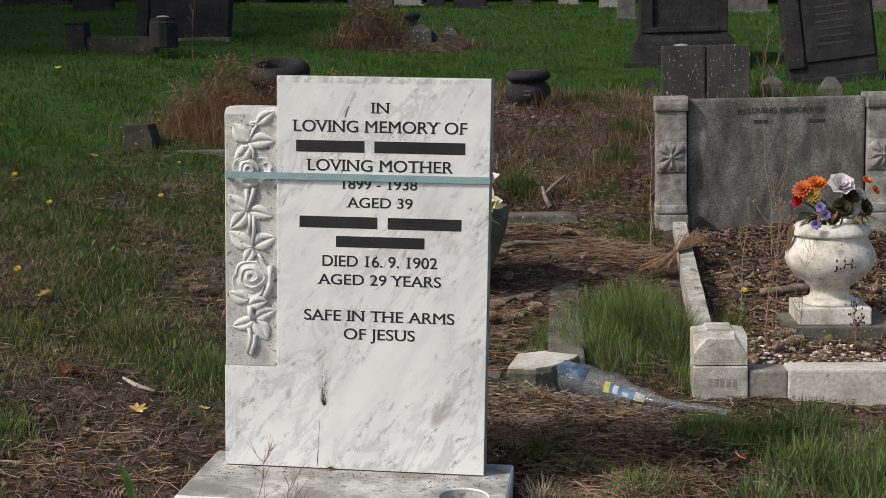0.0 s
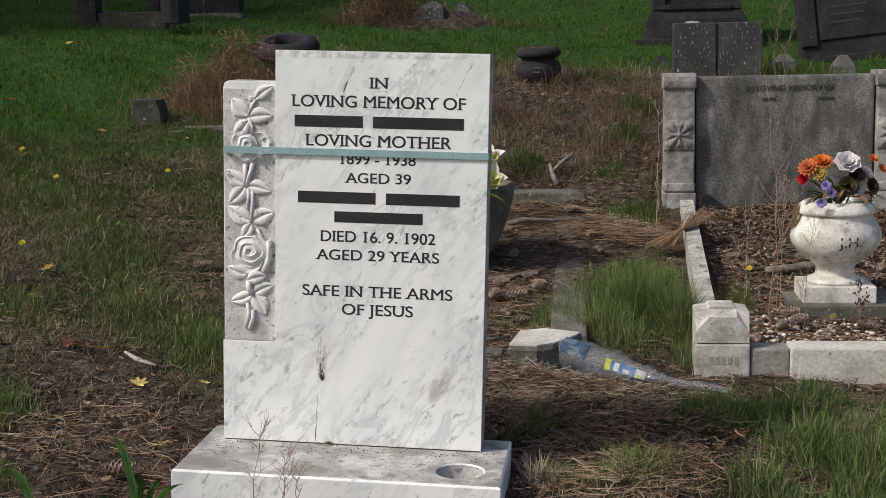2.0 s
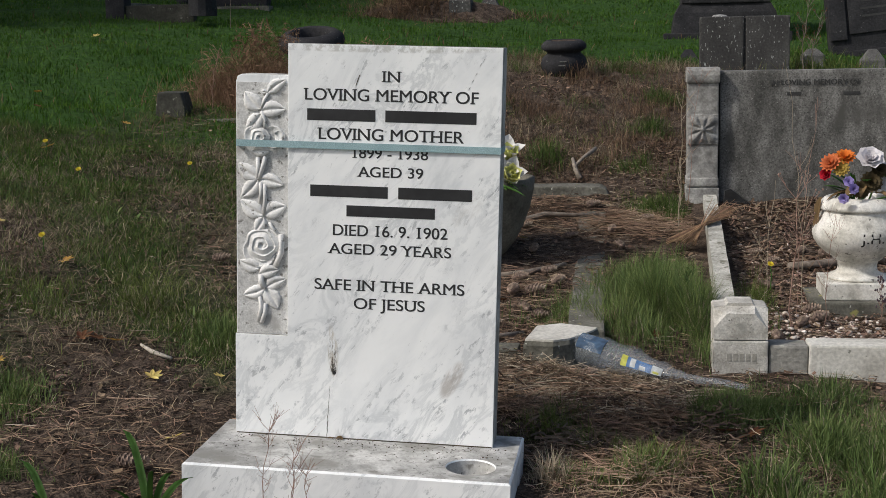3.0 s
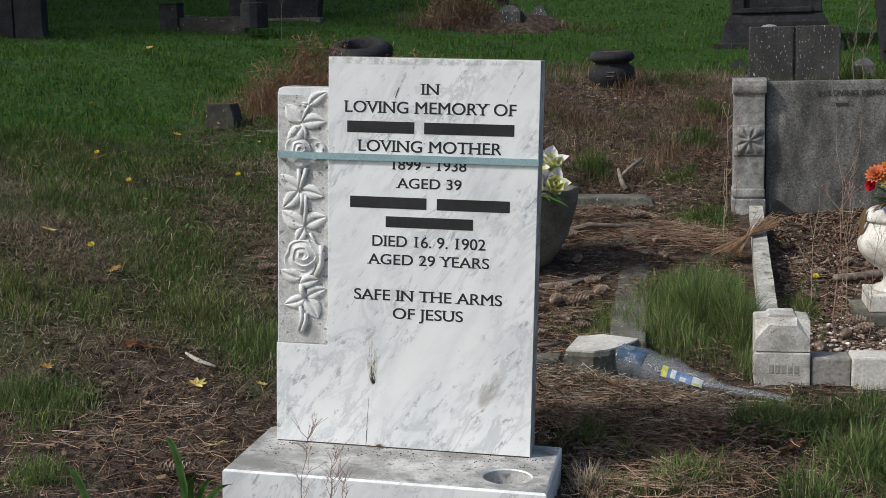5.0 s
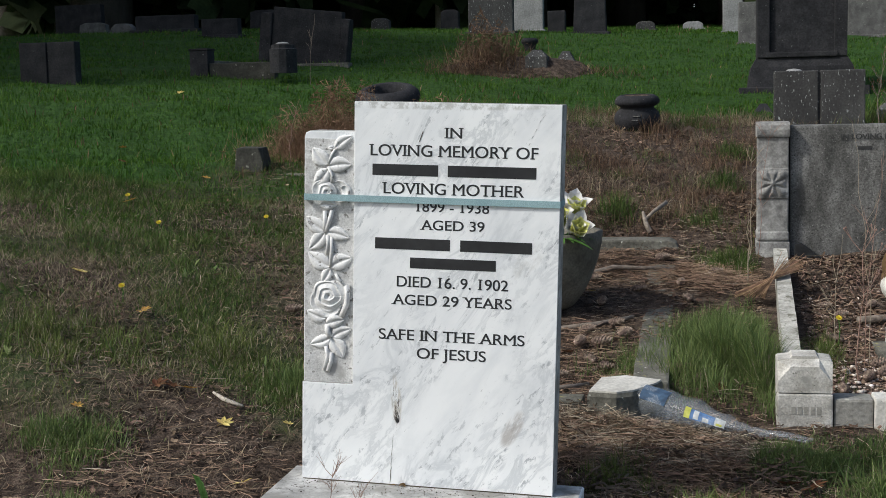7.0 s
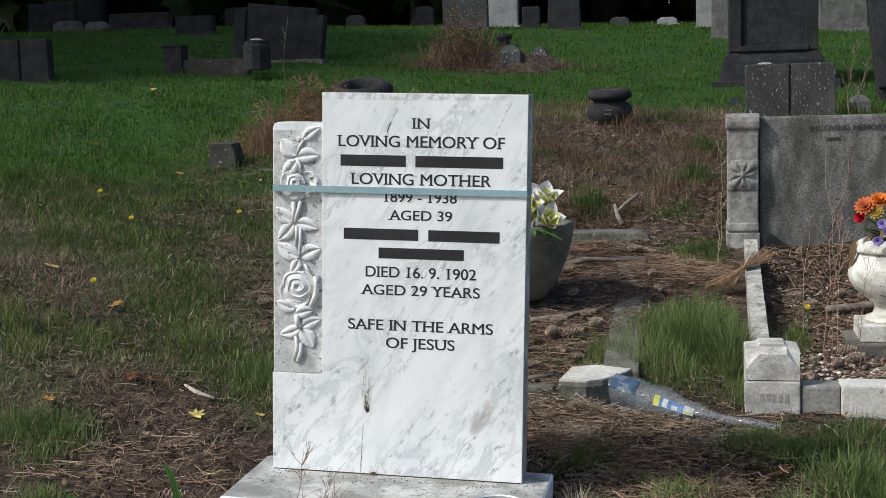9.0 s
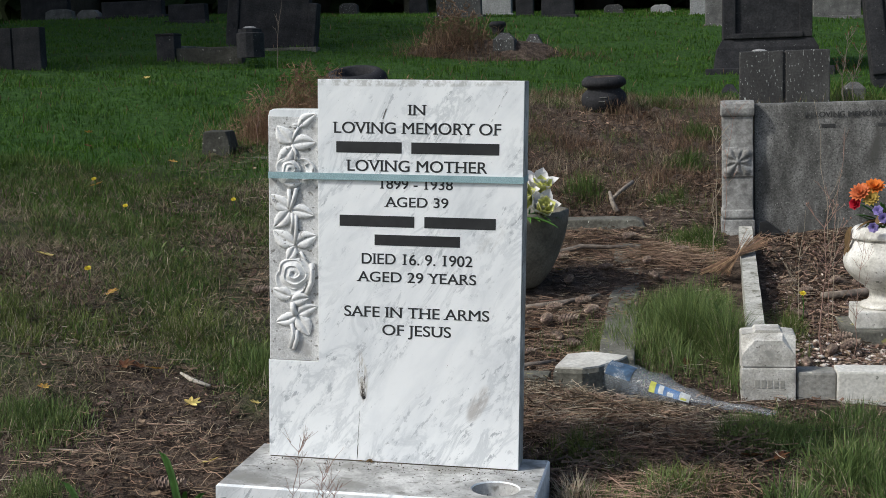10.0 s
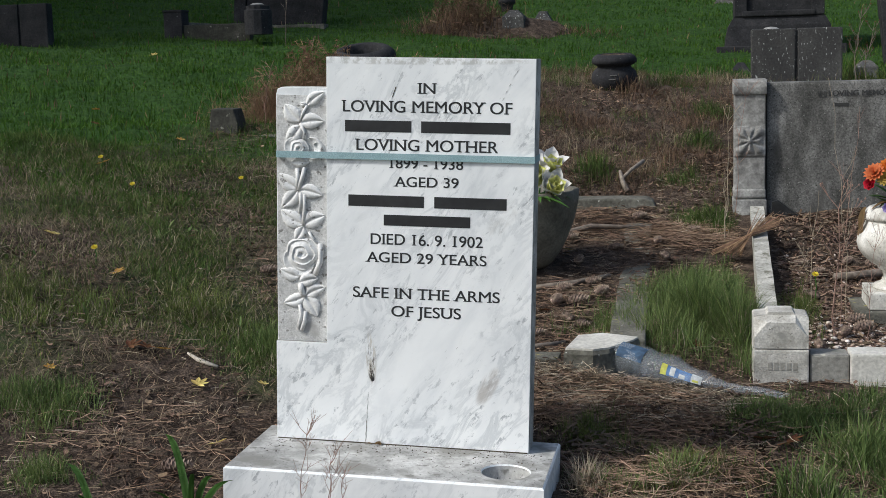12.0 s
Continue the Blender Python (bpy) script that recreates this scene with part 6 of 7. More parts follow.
# pale bits caught in the turf, dark bits on the drift
x, y = keep(*spread(1500, -2.6, -0.4, 0.2, 2.4), lambda x, y: np.clip(0.5 + 0.7 * patch(x * 3 + 5, y * 3), 0.05, 1))
straws("turf_straw", x, y, rng_np.uniform(0.006, 0.022, len(x)), rng_np.uniform(0.0010, 0.0020, len(x)), M_STRAW, "pale dead stalks lying in the turf", "litter", 0.6, (0.008, 0.022))
x, y = keep(*spread(2600, 0.18, 0.80, 0.10, 0.66), lambda x, y: np.clip(0.6 + 0.6 * patch(x * 5, y * 5), 0.1, 1))
straws("drift_bits", x, y, rng_np.uniform(0.010, 0.045, len(x)), rng_np.uniform(0.0016, 0.0045, len(x)), M_NEEDLE_DARK, "dark bits of twig and bark on a needle drift", "litter", 0.3, (0.014, 0.034))
# flakes of bark and bits of dead leaf
x, y = keep(*spread(9000, -1.4, 1.6, -0.5, 3.0), lambda x, y: (1 - lawn(x, y)) * np.clip(0.5 + 0.6 * patch(x * 3, y * 3 + 2), 0.1, 1))
straws("bark_flakes", x, y, rng_np.uniform(0.008, 0.028, len(x)), rng_np.uniform(0.003, 0.009, len(x)), M_FLAKE, "flakes of bark and bits of dead leaf", "litter", 0.35, (0.004, 0.016))
x, y = keep(*spread(4200, -1.4, 1.6, -0.5, 3.0), lambda x, y: (1 - lawn(x, y)) * np.where(x < -0.3, 0.4, 1.0))
straws("pale_straw", x, y, rng_np.uniform(0.015, 0.07, len(x)), rng_np.uniform(0.0007, 0.0014, len(x)), M_STRAW, "pale dead grass straws on the soil", "litter", 0.15, (0.008, 0.03))
x, y = keep(*spread(15000, -1.4, 1.6, -0.5, 3.0), lambda x, y: (1 - lawn(x, y)) * np.clip(0.6 + 0.6 * patch(x * 4 + 1, y * 4), 0.1, 1))
straws("leaf_crumbs", x, y, rng_np.uniform(0.005, 0.018, len(x)), rng_np.uniform(0.0016, 0.0045, len(x)), M_FLAKE, "crumbled bits of dead leaf and cone scales", "litter", 0.5, (0.003, 0.014))
x, y = keep(*spread(5200, 0.87, 1.60, 1.05, 2.44), lambda x, y: np.clip(0.2 + 0.6 * (y - 1.05), 0, 1))
straws("gravel_litter", x, y, rng_np.uniform(0.008, 0.030, len(x)), rng_np.uniform(0.002, 0.007, len(x)), M_FLAKE, "crumbled brown leaves and cone scales over gravel", "litter", 0.5, (0.004, 0.018))
# small twigs
x, y = keep(*spread(200, -1.3, 1.6, -0.4, 2.6), lambda x, y: 1 - lawn(x, y))
straws("small_twigs", x, y, rng_np.uniform(0.04, 0.13, len(x)), rng_np.uniform(0.0022, 0.0045, len(x)), M_FLAKE, "small dead twigs on the soil", "litter", 0.08, (0.008, 0.022))

# crumbs of soil and bark
def pebbles(name, x, y, size, mat, label, category, lift=0.0, z=None):
    ico = bmesh.new()
    bmesh.ops.create_icosphere(ico, subdivisions=1, radius=1)
    base_v = np.array([v.co[:] for v in ico.verts])
    base_f = np.array([[v.index for v in f.verts] for f in ico.faces])
    ico.free()
    n, k = len(x), len(base_v)
    a = rng_np.uniform(0, 6.283, n)
    sc = size[:, None] * rng_np.uniform([0.7, 0.5, 0.35], [1.3, 1.0, 0.7], (n, 3))
    v = base_v[None] * sc[:, None, :] * rng_np.uniform(0.8, 1.2, (n, k, 1))
    rx = v[:, :, 0] * np.cos(a)[:, None] - v[:, :, 1] * np.sin(a)[:, None]
    ry = v[:, :, 0] * np.sin(a)[:, None] + v[:, :, 1] * np.cos(a)[:, None]
    zz = gz(x, y) if z is None else z
    v = np.stack([rx + x[:, None], ry + y[:, None], v[:, :, 2] + (zz + lift + size * 0.25)[:, None]], -1)
    f = (np.arange(n)[:, None, None] * k + base_f[None]).reshape(-1, 3)
    me = bpy.data.meshes.new(name)
    me.from_pydata(v.reshape(-1, 3).tolist(), [], f.tolist())
    me.polygons.foreach_set("use_smooth", [True] * len(f))
    me.materials.append(mat)
    return tagged(new(name, me), label, category, kind="stuff")


x, y = keep(*spread(7000, -1.4, 1.5, -0.5, 2.6), lambda x, y: 1 - lawn(x, y))
pebbles("soil_crumbs", x, y, rng_np.uniform(0.0015, 0.006, len(x)), M_SOIL, "crumbs of dark soil and bark", "soil")
x, y = keep(*spread(10500, 0.87, 1.60, 0.85, 2.45), lambda x, y: np.clip(1.15 - 0.75 * (y - 0.85), 0.10, 1))
pebbles("gravel", x, y, 0.0035 + 0.008 * rng_np.uniform(0, 1, len(x)) ** 2, M_GRAVEL, "reddish-brown and pale gravel in a kerbed grave", "gravel")

M_PEBBLE = surf("pale_pebbles", [(0.3, (0.34, 0.25, 0.20)), (0.5, (0.55, 0.47, 0.41)), (0.7, (0.76, 0.72, 0.68))], scale=50, rough=0.8, bump=0.2, island=0.35, detail=2)
x, y = keep(*spread(1500, 0.90, 1.60, 0.85, 1.40), lambda x, y: np.clip(1.0 - 1.7 * (y - 0.85), 0.04, 1))
pebbles("pale_gravel", x, y, 0.0045 + 0.007 * rng_np.uniform(0, 1, len(x)) ** 1.5, M_PEBBLE, "pale pink and white pebbles along a front kerb", "gravel", 0.006)

# ---- the dark trees along the top of the slope ----
def tree(x, y, r, h, seed, label, spread_=1.0, bark=None):
    rn = random.Random(seed)
    zt = G(x, y) - 0.1
    t_ = thing("tree", x, y, zt, label, "tree", "trees along the top")
    trunk = bmesh.new()
    tube([(0, 0, 0), (0.05, 0, h * 0.25), (rn.uniform(-0.3, 0.3), 0, h * 0.6), (rn.uniform(-0.4, 0.4), 0, h * 0.95)], [r * 1.25, r, r * 0.7, r * 0.15], 12, trunk)
    limbs = []
    for k in range(9):
        a, z = rn.uniform(0, 6.28), rn.uniform(0.22, 0.8) * h
        ln = rn.uniform(1.5, 3.0)
        p0, p1, p2 = (0, 0, z), (ln * 0.5 * math.cos(a), ln * 0.5 * math.sin(a), z + 0.5), (ln * math.cos(a), ln * math.sin(a), z + 0.7)
        tube([p0, p1, p2], [r * 0.3, r * 0.2, r * 0.06], 6, trunk)
        limbs.append((p1, p2))
    part("trunk", trunk, bark or M_BARK, t_, smooth=True)
    n = int(2600 * spread_)
    rg = np.random.default_rng(seed)
    u = rg.normal(0, 1, (n, 3))
    u /= np.linalg.norm(u, axis=1)[:, None]
    c = u * rg.uniform(0.5, 1.0, (n, 1)) ** 0.5 * [2.9 * spread_, 2.4 * spread_, h * 0.42 / spread_] + [0, 0, h * 0.60 * spread_ ** 0.3]
    c += rg.normal(0, 0.25, (n, 3))
    e1, e2 = rg.normal(0, 0.22, (n, 3)), rg.normal(0, 0.22, (n, 3))
    v = np.stack([c - e1, c + e2, c + e1, c - e2], 1).reshape(-1, 3)
    me = bpy.data.meshes.new("crown")
    me.from_pydata(v.tolist(), [], (np.arange(n)[:, None] * 4 + [0, 1, 2, 3]).tolist())
    me.materials.append(M_FOLIAGE)
    new("crown", me).parent = t_


for k, (x, y, r) in enumerate(((-9.1, 17.5, 0.42), (-11.5, 19, 0.2), (-7.0, 19.5, 0.16), (-5.6, 20, 0.22), (-4.2, 21, 0.15), (-3.0, 23.0, 0.3), (-1.2, 25.0, 0.25), (0.9, 24.0, 0.3), (2.8, 25.5, 0.3), (4.9, 24.0, 0.35), (7.2, 27, 0.3), (9.6, 26, 0.35), (-14.5, 20, 0.3), (12.5, 27, 0.3))):
    tree(x, y, r, 9.0 + (k * 37 % 5), 100 + k, "tall dark tree in shade at the top of the slope")
for k, (x, y, r) in enumerate(((-10.1, 18.0, 0.07), (-7.3, 18.2, 0.10), (-3.9, 19.0, 0.06), (2.2, 19.5, 0.08))):
    tree(x, y, r, 8.0, 200 + k, "slender pale-barked tree at the top of the slope", 0.8, M_PALEBARK)
for k, (x, y) in enumerate(((-11.8, 4.4), (-14.0, 7.0), (-13.0, 11.0))):
    tree(x, y, 0.3, 10.0, 300 + k, "tall spreading tree shading the slope from the side", 1.25)
hx = rng_np.uniform(-24, 20, 42000)
hy = np.interp(hx, [-24, -8, -3, 20], [22.5, 22.5, 27, 27.5]) + rng_np.normal(0, 0.5, len(hx))
up = np.abs(rng_np.uniform(-0.2, 5.0, len(hx)))
thin = (up > 0.38) & (up < 0.9) & (np.sin(hx * 4.7) + np.sin(hx * 8.3 + 1) + 0.6 * np.sin(hx * 15.7) > 0.8)
hx, hy, up = hx[~thin], hy[~thin], up[~thin]
hz = gz(hx, hy) + up
e1, e2 = rng_np.normal(0, 0.16, (len(hx), 3)), rng_np.normal(0, 0.16, (len(hx), 3))
c = np.stack([hx, hy, hz], 1)
v = np.stack([c - e1, c + e2, c + e1, c - e2], 1).reshape(-1, 3)
me = bpy.data.meshes.new("hedge")
me.from_pydata(v.tolist(), [], (np.arange(len(hx))[:, None] * 4 + [0, 1, 2, 3]).tolist())
me.materials.append(M_FOLIAGE)
tagged(new("hedge", me), "dense dark hedge in shade behind the trees", "hedge", kind="stuff")


# ---- small things ----
def cone_mesh():
    """A pine cone lying along x: a core with spirals of pointed scales."""
    bms = [moved(lathe([(0, -0.030), (0.010, -0.026), (0.016, -0.010), (0.015, 0.008), (0.008, 0.028), (0, 0.034)], 10), Matrix.Rotation(radians(90), 4, "Y"))]
    for k in range(64):
        s = k / 63
        a = k * 2.39996
        r = 0.019 * math.sin(math.pi * (0.12 + 0.84 * s)) ** 0.7
        sc = petal(0.013, 0.012, -0.2, 0.25, 3)
        for v in sc.verts:
            v.co.z += 0.001
        bms.append(moved(sc, Matrix.Rotation(a, 4, "X") @ Matrix.Translation((-0.030 + 0.062 * s, 0, r * 0.62)) @ Matrix.Rotation(-radians(38 - 15 * s), 4, "Y")))
    return merge(*bms)


first_cone = None
for k, (x, y, az, s) in enumerate(((0.194, 1.285, 80, 1.15), (0.255, 1.29, 10, 1.2), (0.239, 1.17, 130, 1.0), (0.284, 1.125, -25, 1.2), (0.320, 1.38, 60, 1.1), (0.496, 1.05, 12, 1.5), (0.436, 0.60, 40, 1.0),
                                   (1.044, 1.26, 20, 1.1), (1.004, 1.119, 70, 1.0), (0.952, 1.52, 150, 1.0), (0.391, 2.309, 30, 1.1), (0.164, 2.06, 20, 1.0), (-0.468, -0.071, 5, 1.3), (-0.679, 1.23, 15, 1.1), (0.549, 0.985, 60, 0.9),
                                   (1.056, 1.18, 35, 1.2), (1.262, 1.20, 160, 1.2), (1.092, 1.917, 60, 1.0), (1.168, 1.87, 15, 1.2), (1.30, 1.05, 20, 1.1), (0.30, 0.98, 100, 0.8), (0.585, 2.2, 20, 1.0), (0.20, 1.42, 40, 1.1), (0.12, 1.18, 150, 1.0), (0.28, 1.55, 20, 1.0), (0.22, 1.75, 75, 1.0), (0.33, 1.90, 10, 1.0), (0.50, 1.86, 120, 1.0), (0.16, 1.05, 20, 0.9), (0.98, 1.75, 30, 1.0), (1.40, 1.75, 80, 1.0), (0.94, 1.90, 10, 0.9), (0.93, 1.02, 100, 1.0), (0.47, 2.02, 80, 1.0))):
    s *= 0.74
    m = pose(x, y, G(x, y) + 0.008 + 0.019 * s, 0, -4, az) @ Matrix.Diagonal((s, s, s, 1))
    if first_cone is None:
        first_cone = part("pine_cone", cone_mesh(), M_CONE)
        first_cone.matrix_world = m
        tagged(first_cone, "brown open pine cone lying on needles", "pine cone", "pine cones")
    else:
        ob = copy_thing(first_cone, pose(0, 0, 0))
        ob.matrix_world = m


def twig(name, pts, radii, mat, label, category="twig"):
    t_ = part(name, tube(pts, radii, 7), mat, None, smooth=True)
    return tagged(t_, label, category)


def lie(*xy, up=0.012):
    return [(x, y, G(x, y) + up) for x, y in xy]


twig("twig", lie((0.06, 2.02), (0.14, 2.10), (0.23, 2.17), (0.32, 2.18), (0.42, 2.20), up=0.022), [0.008, 0.010, 0.010, 0.008, 0.005], M_TWIG, "knobbly grey twig lying on needles")
twig("twig", lie((0.11, 1.49), (0.22, 1.56), (0.33, 1.65)), [0.008, 0.009, 0.006], M_TWIG, "dead brown twig on the soil")
twig("twig", lie((0.10, 0.92), (0.17, 0.93), (0.25, 0.98)), [0.007, 0.008, 0.006], M_TWIG, "dead brown twig on the soil")
twig("twig", lie((1.03, 1.69), (1.12, 1.74), (1.22, 1.79), (1.34, 1.80), up=0.02), [0.012, 0.014, 0.013, 0.010], M_TWIG, "thick dead branch lying on gravel", "branch")
branch = thing("branch", 0.33, 2.63, G(0.33, 2.63), "pale bare forked branch lying on needles", "branch")
part("stem", tube([(0.005, 0.0, 0.012), (-0.015, 0.04, 0.045), (-0.028, 0.08, 0.085)], [0.011, 0.010, 0.006], 7), M_BRANCH, branch, smooth=True)
part("fork", tube([(-0.020, 0.05, 0.055), (0.015, 0.12, 0.085), (0.060, 0.18, 0.115)], [0.007, 0.008, 0.009], 7), M_BRANCH, branch, smooth=True)
twig("wood_piece", lie((-0.640, 0.46), (-0.60, 0.430), (-0.545, 0.41), up=0.012), [0.003, 0.006, 0.004], M_PALEWOOD, "short pale piece of bare wood", "wood")

# fallen leaves
M_YLEAF = leafy("fallen_leaf_yellow", (0.56, 0.42, 0.10), (0.74, 0.63, 0.26), rough=0.6)
M_OLEAF = leafy("fallen_leaf_ochre", (0.42, 0.24, 0.05), (0.52, 0.34, 0.10), rough=0.6)
M_BLEAF = leafy("fallen_leaf_brown", (0.10, 0.045, 0.022), (0.18, 0.09, 0.045), rough=0.7)


def fallen_leaf(x, y, s, az, mat, label):
    lobes = []
    for k, a in enumerate((0, 42, -42, 85, -85)):
        lobes.append(moved(petal(s * (1.0 - 0.14 * k * 0.5), s * 0.36, 0.35, 0.15, 5), Matrix.Rotation(radians(a), 4, "Z")))
    lobes.append(tube([(0, 0, 0), (-s * 0.5, 0, 0.003)], 0.0008, 4))
    ob = part("fallen_leaf", merge(*lobes), mat)
    ob.matrix_world = pose(x, y, G(x, y) + 0.016, 12, -10, az)
    tagged(ob, label, "leaf", "fallen leaves")


for k, (x, y, s, mat) in enumerate(((-0.559, 0.309, 0.032, M_YLEAF), (-0.407, 0.348, 0.020, M_YLEAF), (-0.695, 0.449, 0.030, M_OLEAF), (-0.424, 0.065, 0.030, M_YLEAF), (-1.015, 0.882, 0.032, M_OLEAF), (-0.906, 0.251, 0.022, M_OLEAF),
                                    (-1.333, 1.153, 0.040, M_YLEAF), (-2.152, 3.244, 0.030, M_OLEAF), (-1.62, 2.13, 0.040, M_OLEAF), (-2.623, 5.051, 0.040, M_YLEAF), (-1.589, 2.85, 0.030, M_OLEAF), (0.18, 1.86, 0.022, M_YLEAF), (0.70, 2.18, 0.022, M_OLEAF))):
    fallen_leaf(x, y, s, 60 + 77 * k, mat, "yellow lobed leaf fallen on the ground")
for k, (x, y, s) in enumerate(((-0.78, 0.431, 0.035), (-0.74, 0.44, 0.03), (0.76, 0.33, 0.045), (0.80, 0.31, 0.045), (0.60, 0.93, 0.03), (-2.0, 2.9, 0.03), (0.17, 1.22, 0.03))):
    fallen_leaf(x, y, s, 40 + 91 * k, M_BLEAF, "curled red-brown leaf fallen on the ground")


def dandelion(x, y, h, r=0.012):
    t_ = thing("dandelion", x, y, G(x, y), "small yellow dandelion flower in the grass", "flower", "dandelions")
    part("stem", tube([(0, 0, 0), (0.004, 0, h * 0.6), (0.0, 0.003, h)], 0.0016, 5), M_LEAF, t_)
    bloom("flower_head", t_, 0, 0, h, r, ((14, 1.0, 15), (12, 0.75, 40), (8, 0.5, 65)), M_YELLOW, (0.1, -0.6, 0.8), 0.3, 0.2)


for x, y, h in ((-1.60, 2.08, 0.05), (-1.13, 1.0, 0.05), (-1.09, 2.19, 0.04), (-1.40, 1.9, 0.03), (0.955, 1.50, 0.09)):
    dandelion(x, y, h)

# broom of dry twigs leaning over the kerb, and a dark plastic scrap beside it
broom = thing("brush_bundle", 0.775, 1.93, 0.235, "bundle of dry red-brown pine twigs lying across a kerb", "twigs")
rnd = random.Random(21)
M_BROOM = surf("dry_red_twigs", [(0.3, (0.20, 0.115, 0.062)), (0.7, (0.36, 0.235, 0.14))], scale=30, rough=0.7, bump=0, island=0.35)
bms = []
for k in range(95):
    a, b = rnd.gauss(0, 1), rnd.gauss(0, 1)
    bms.append(tube([(-0.075 + rnd.uniform(-0.05, 0.05), -0.06 + 0.008 * b, -0.030 + 0.006 * a), (0.0 + 0.006 * a, 0.0 + 0.008 * b, 0.018 + 0.006 * a), (0.085 + 0.016 * a + rnd.uniform(-0.03, 0.02), 0.09 + 0.02 * b, 0.060 + 0.011 * b)], [0.0011, 0.0012, 0.0007], 4))
tagged(part("brushwood", merge(*bms), M_BROOM, broom), kind="stuff")
M_BLACK = surf("black_plastic", [(0.3, (0.008, 0.008, 0.009)), (0.7, (0.02, 0.02, 0.02))], rough=0.4, bump=0.3, scale=20)
scrap = prism([(-0.050, -0.03), (0.065, -0.03), (0.062, -0.004), (0.020, 0.026), (-0.022, 0.058), (-0.042, 0.052)], -0.015, 0.015, 0.002)
bmesh.ops.subdivide_edges(scrap, edges=scrap.edges[:], cuts=2, use_grid_fill=True)
ob = part("plastic_scrap", rough_up(scrap, 0.003, 18), M_BLACK)
ob.matrix_world = pose(0.915, 2.38, G(0.915, 2.38) + 0.012)
tagged(ob, "crumpled black plastic scrap against a headstone", "plastic")

# clear flower sleeve with a printed label
M_FILM = bpy.data.materials.new("clear_film")
M_FILM.use_nodes = True
fb = M_FILM.node_tree.nodes["Principled BSDF"]
fb.inputs["Base Color"].default_value = (0.62, 0.67, 0.72, 1)
fb.inputs["Roughness"].default_value = 0.07
fb.inputs["Alpha"].default_value = 0.16
fb.inputs["Specular IOR Level"].default_value = 0.9
M_BLUE = surf("label_blue", [(0.3, (0.07, 0.15, 0.32)), (0.7, (0.11, 0.21, 0.40))], rough=0.35, bump=0, scale=30)
M_LABELW = surf("label_white", [(0.3, (0.42, 0.44, 0.44)), (0.7, (0.55, 0.56, 0.55))], rough=0.4, bump=0, scale=30)
M_LABELY = surf("label_yellow", [(0.3, (0.42, 0.42, 0.06)), (0.7, (0.52, 0.52, 0.10))], rough=0.4, bump=0, scale=30)
a0, a1, a2 = Vector((0.415, 0.735, 0.100)), Vector((0.655, 0.628, 0.058)), Vector((0.815, 0.580, 0.050))
sleeve = thing("flower_sleeve", a1.x, a1.y, G(a1.x, a1.y), "crumpled clear plastic flower sleeve with a blue printed label", "packaging")
so = Vector((a1.x, a1.y, G(a1.x, a1.y)))
bm = bmesh.new()
seg, rows_ = 20, 26
rings = []
axis = (a1 - a0).normalized()
side_ = axis.cross(Vector((0, 0, 1))).normalized()
for i in range(rows_):
    s = i / (rows_ - 1)
    c_ = a0.lerp(a1, s / 0.62) if s < 0.62 else a1.lerp(a2, (s - 0.62) / 0.38)
    wide_ = float(np.interp(s, [0, 0.3, 0.55, 0.68, 0.85, 1], [0.045, 0.056, 0.042, 0.018, 0.022, 0.024]))
    high_ = float(np.interp(s, [0, 0.3, 0.55, 0.68, 0.85, 1], [0.046, 0.042, 0.024, 0.010, 0.009, 0.006]))
    ring_ = []
    for k in range(seg):
        a = 2 * math.pi * k / seg
        p = c_ + side_ * math.cos(a) * wide_ + Vector((0, 0, 1)) * math.sin(a) * high_
        p += noise.noise_vector(p * 26) * (0.010 if 0.02 < s < 1 else 0.004)
        p.z = max(p.z, G(p.x, p.y) + 0.006)
        ring_.append(bm.verts.new(p - so))
    rings.append(ring_)
for ra_, rb_ in zip(rings, rings[1:]):
    for k in range(seg):
        bm.faces.new((ra_[k], ra_[(k + 1) % seg], rb_[(k + 1) % seg], rb_[k]))
part("film", bm, M_FILM, sleeve, "clear crumpled plastic film", smooth=True)


def on_sleeve(s0, s1, w0, w1, lift):
    """A printed patch on the side of the sleeve that faces the path."""
    bm_ = bmesh.new()
    grid = []
    for i in range(7):
        s = s0 + (s1 - s0) * i / 6
        c_ = a0.lerp(a1, s / 0.62)
        wide_ = float(np.interp(s, [0, 0.3, 0.55, 0.68], [0.045, 0.056, 0.042, 0.018]))
        high_ = float(np.interp(s, [0, 0.3, 0.55, 0.68], [0.046, 0.042, 0.024, 0.010]))
        row = []
        for j in range(5):
            a = radians(w0 + (w1 - w0) * j / 4)
            row.append(bm_.verts.new(c_ + side_ * math.cos(a) * (wide_ * 0.98 + 0.004) + Vector((0, 0, 1)) * math.sin(a) * (high_ + 0.004 + lift) - so))
        grid.append(row)
    for r0, r1 in zip(grid, grid[1:]):
        for j in range(4):
            bm_.faces.new((r0[j], r0[j + 1], r1[j + 1], r1[j]))
    return bm_


M_FADEBLUE = surf("faded_blue_print", [(0.3, (0.025, 0.050, 0.095)), (0.7, (0.05, 0.095, 0.16))], rough=0.85, bump=0, scale=30)
part("blue_print", on_sleeve(0.02, 0.19, 25, 90, -0.004), M_FADEBLUE, sleeve, "faded blue printed panel")
lab = part("label", on_sleeve(0.33, 0.56, 12, 48, -0.002), M_BLUE, sleeve, "blue printed label")
part("white_print", on_sleeve(0.50, 0.56, 11, 49, -0.0005), M_LABELW, lab)
part("yellow_print", on_sleeve(0.32, 0.355, 12, 48, -0.0005), M_LABELY, lab)
part("white_print", on_sleeve(0.375, 0.405, 15, 45, -0.0005), M_LABELW, lab)
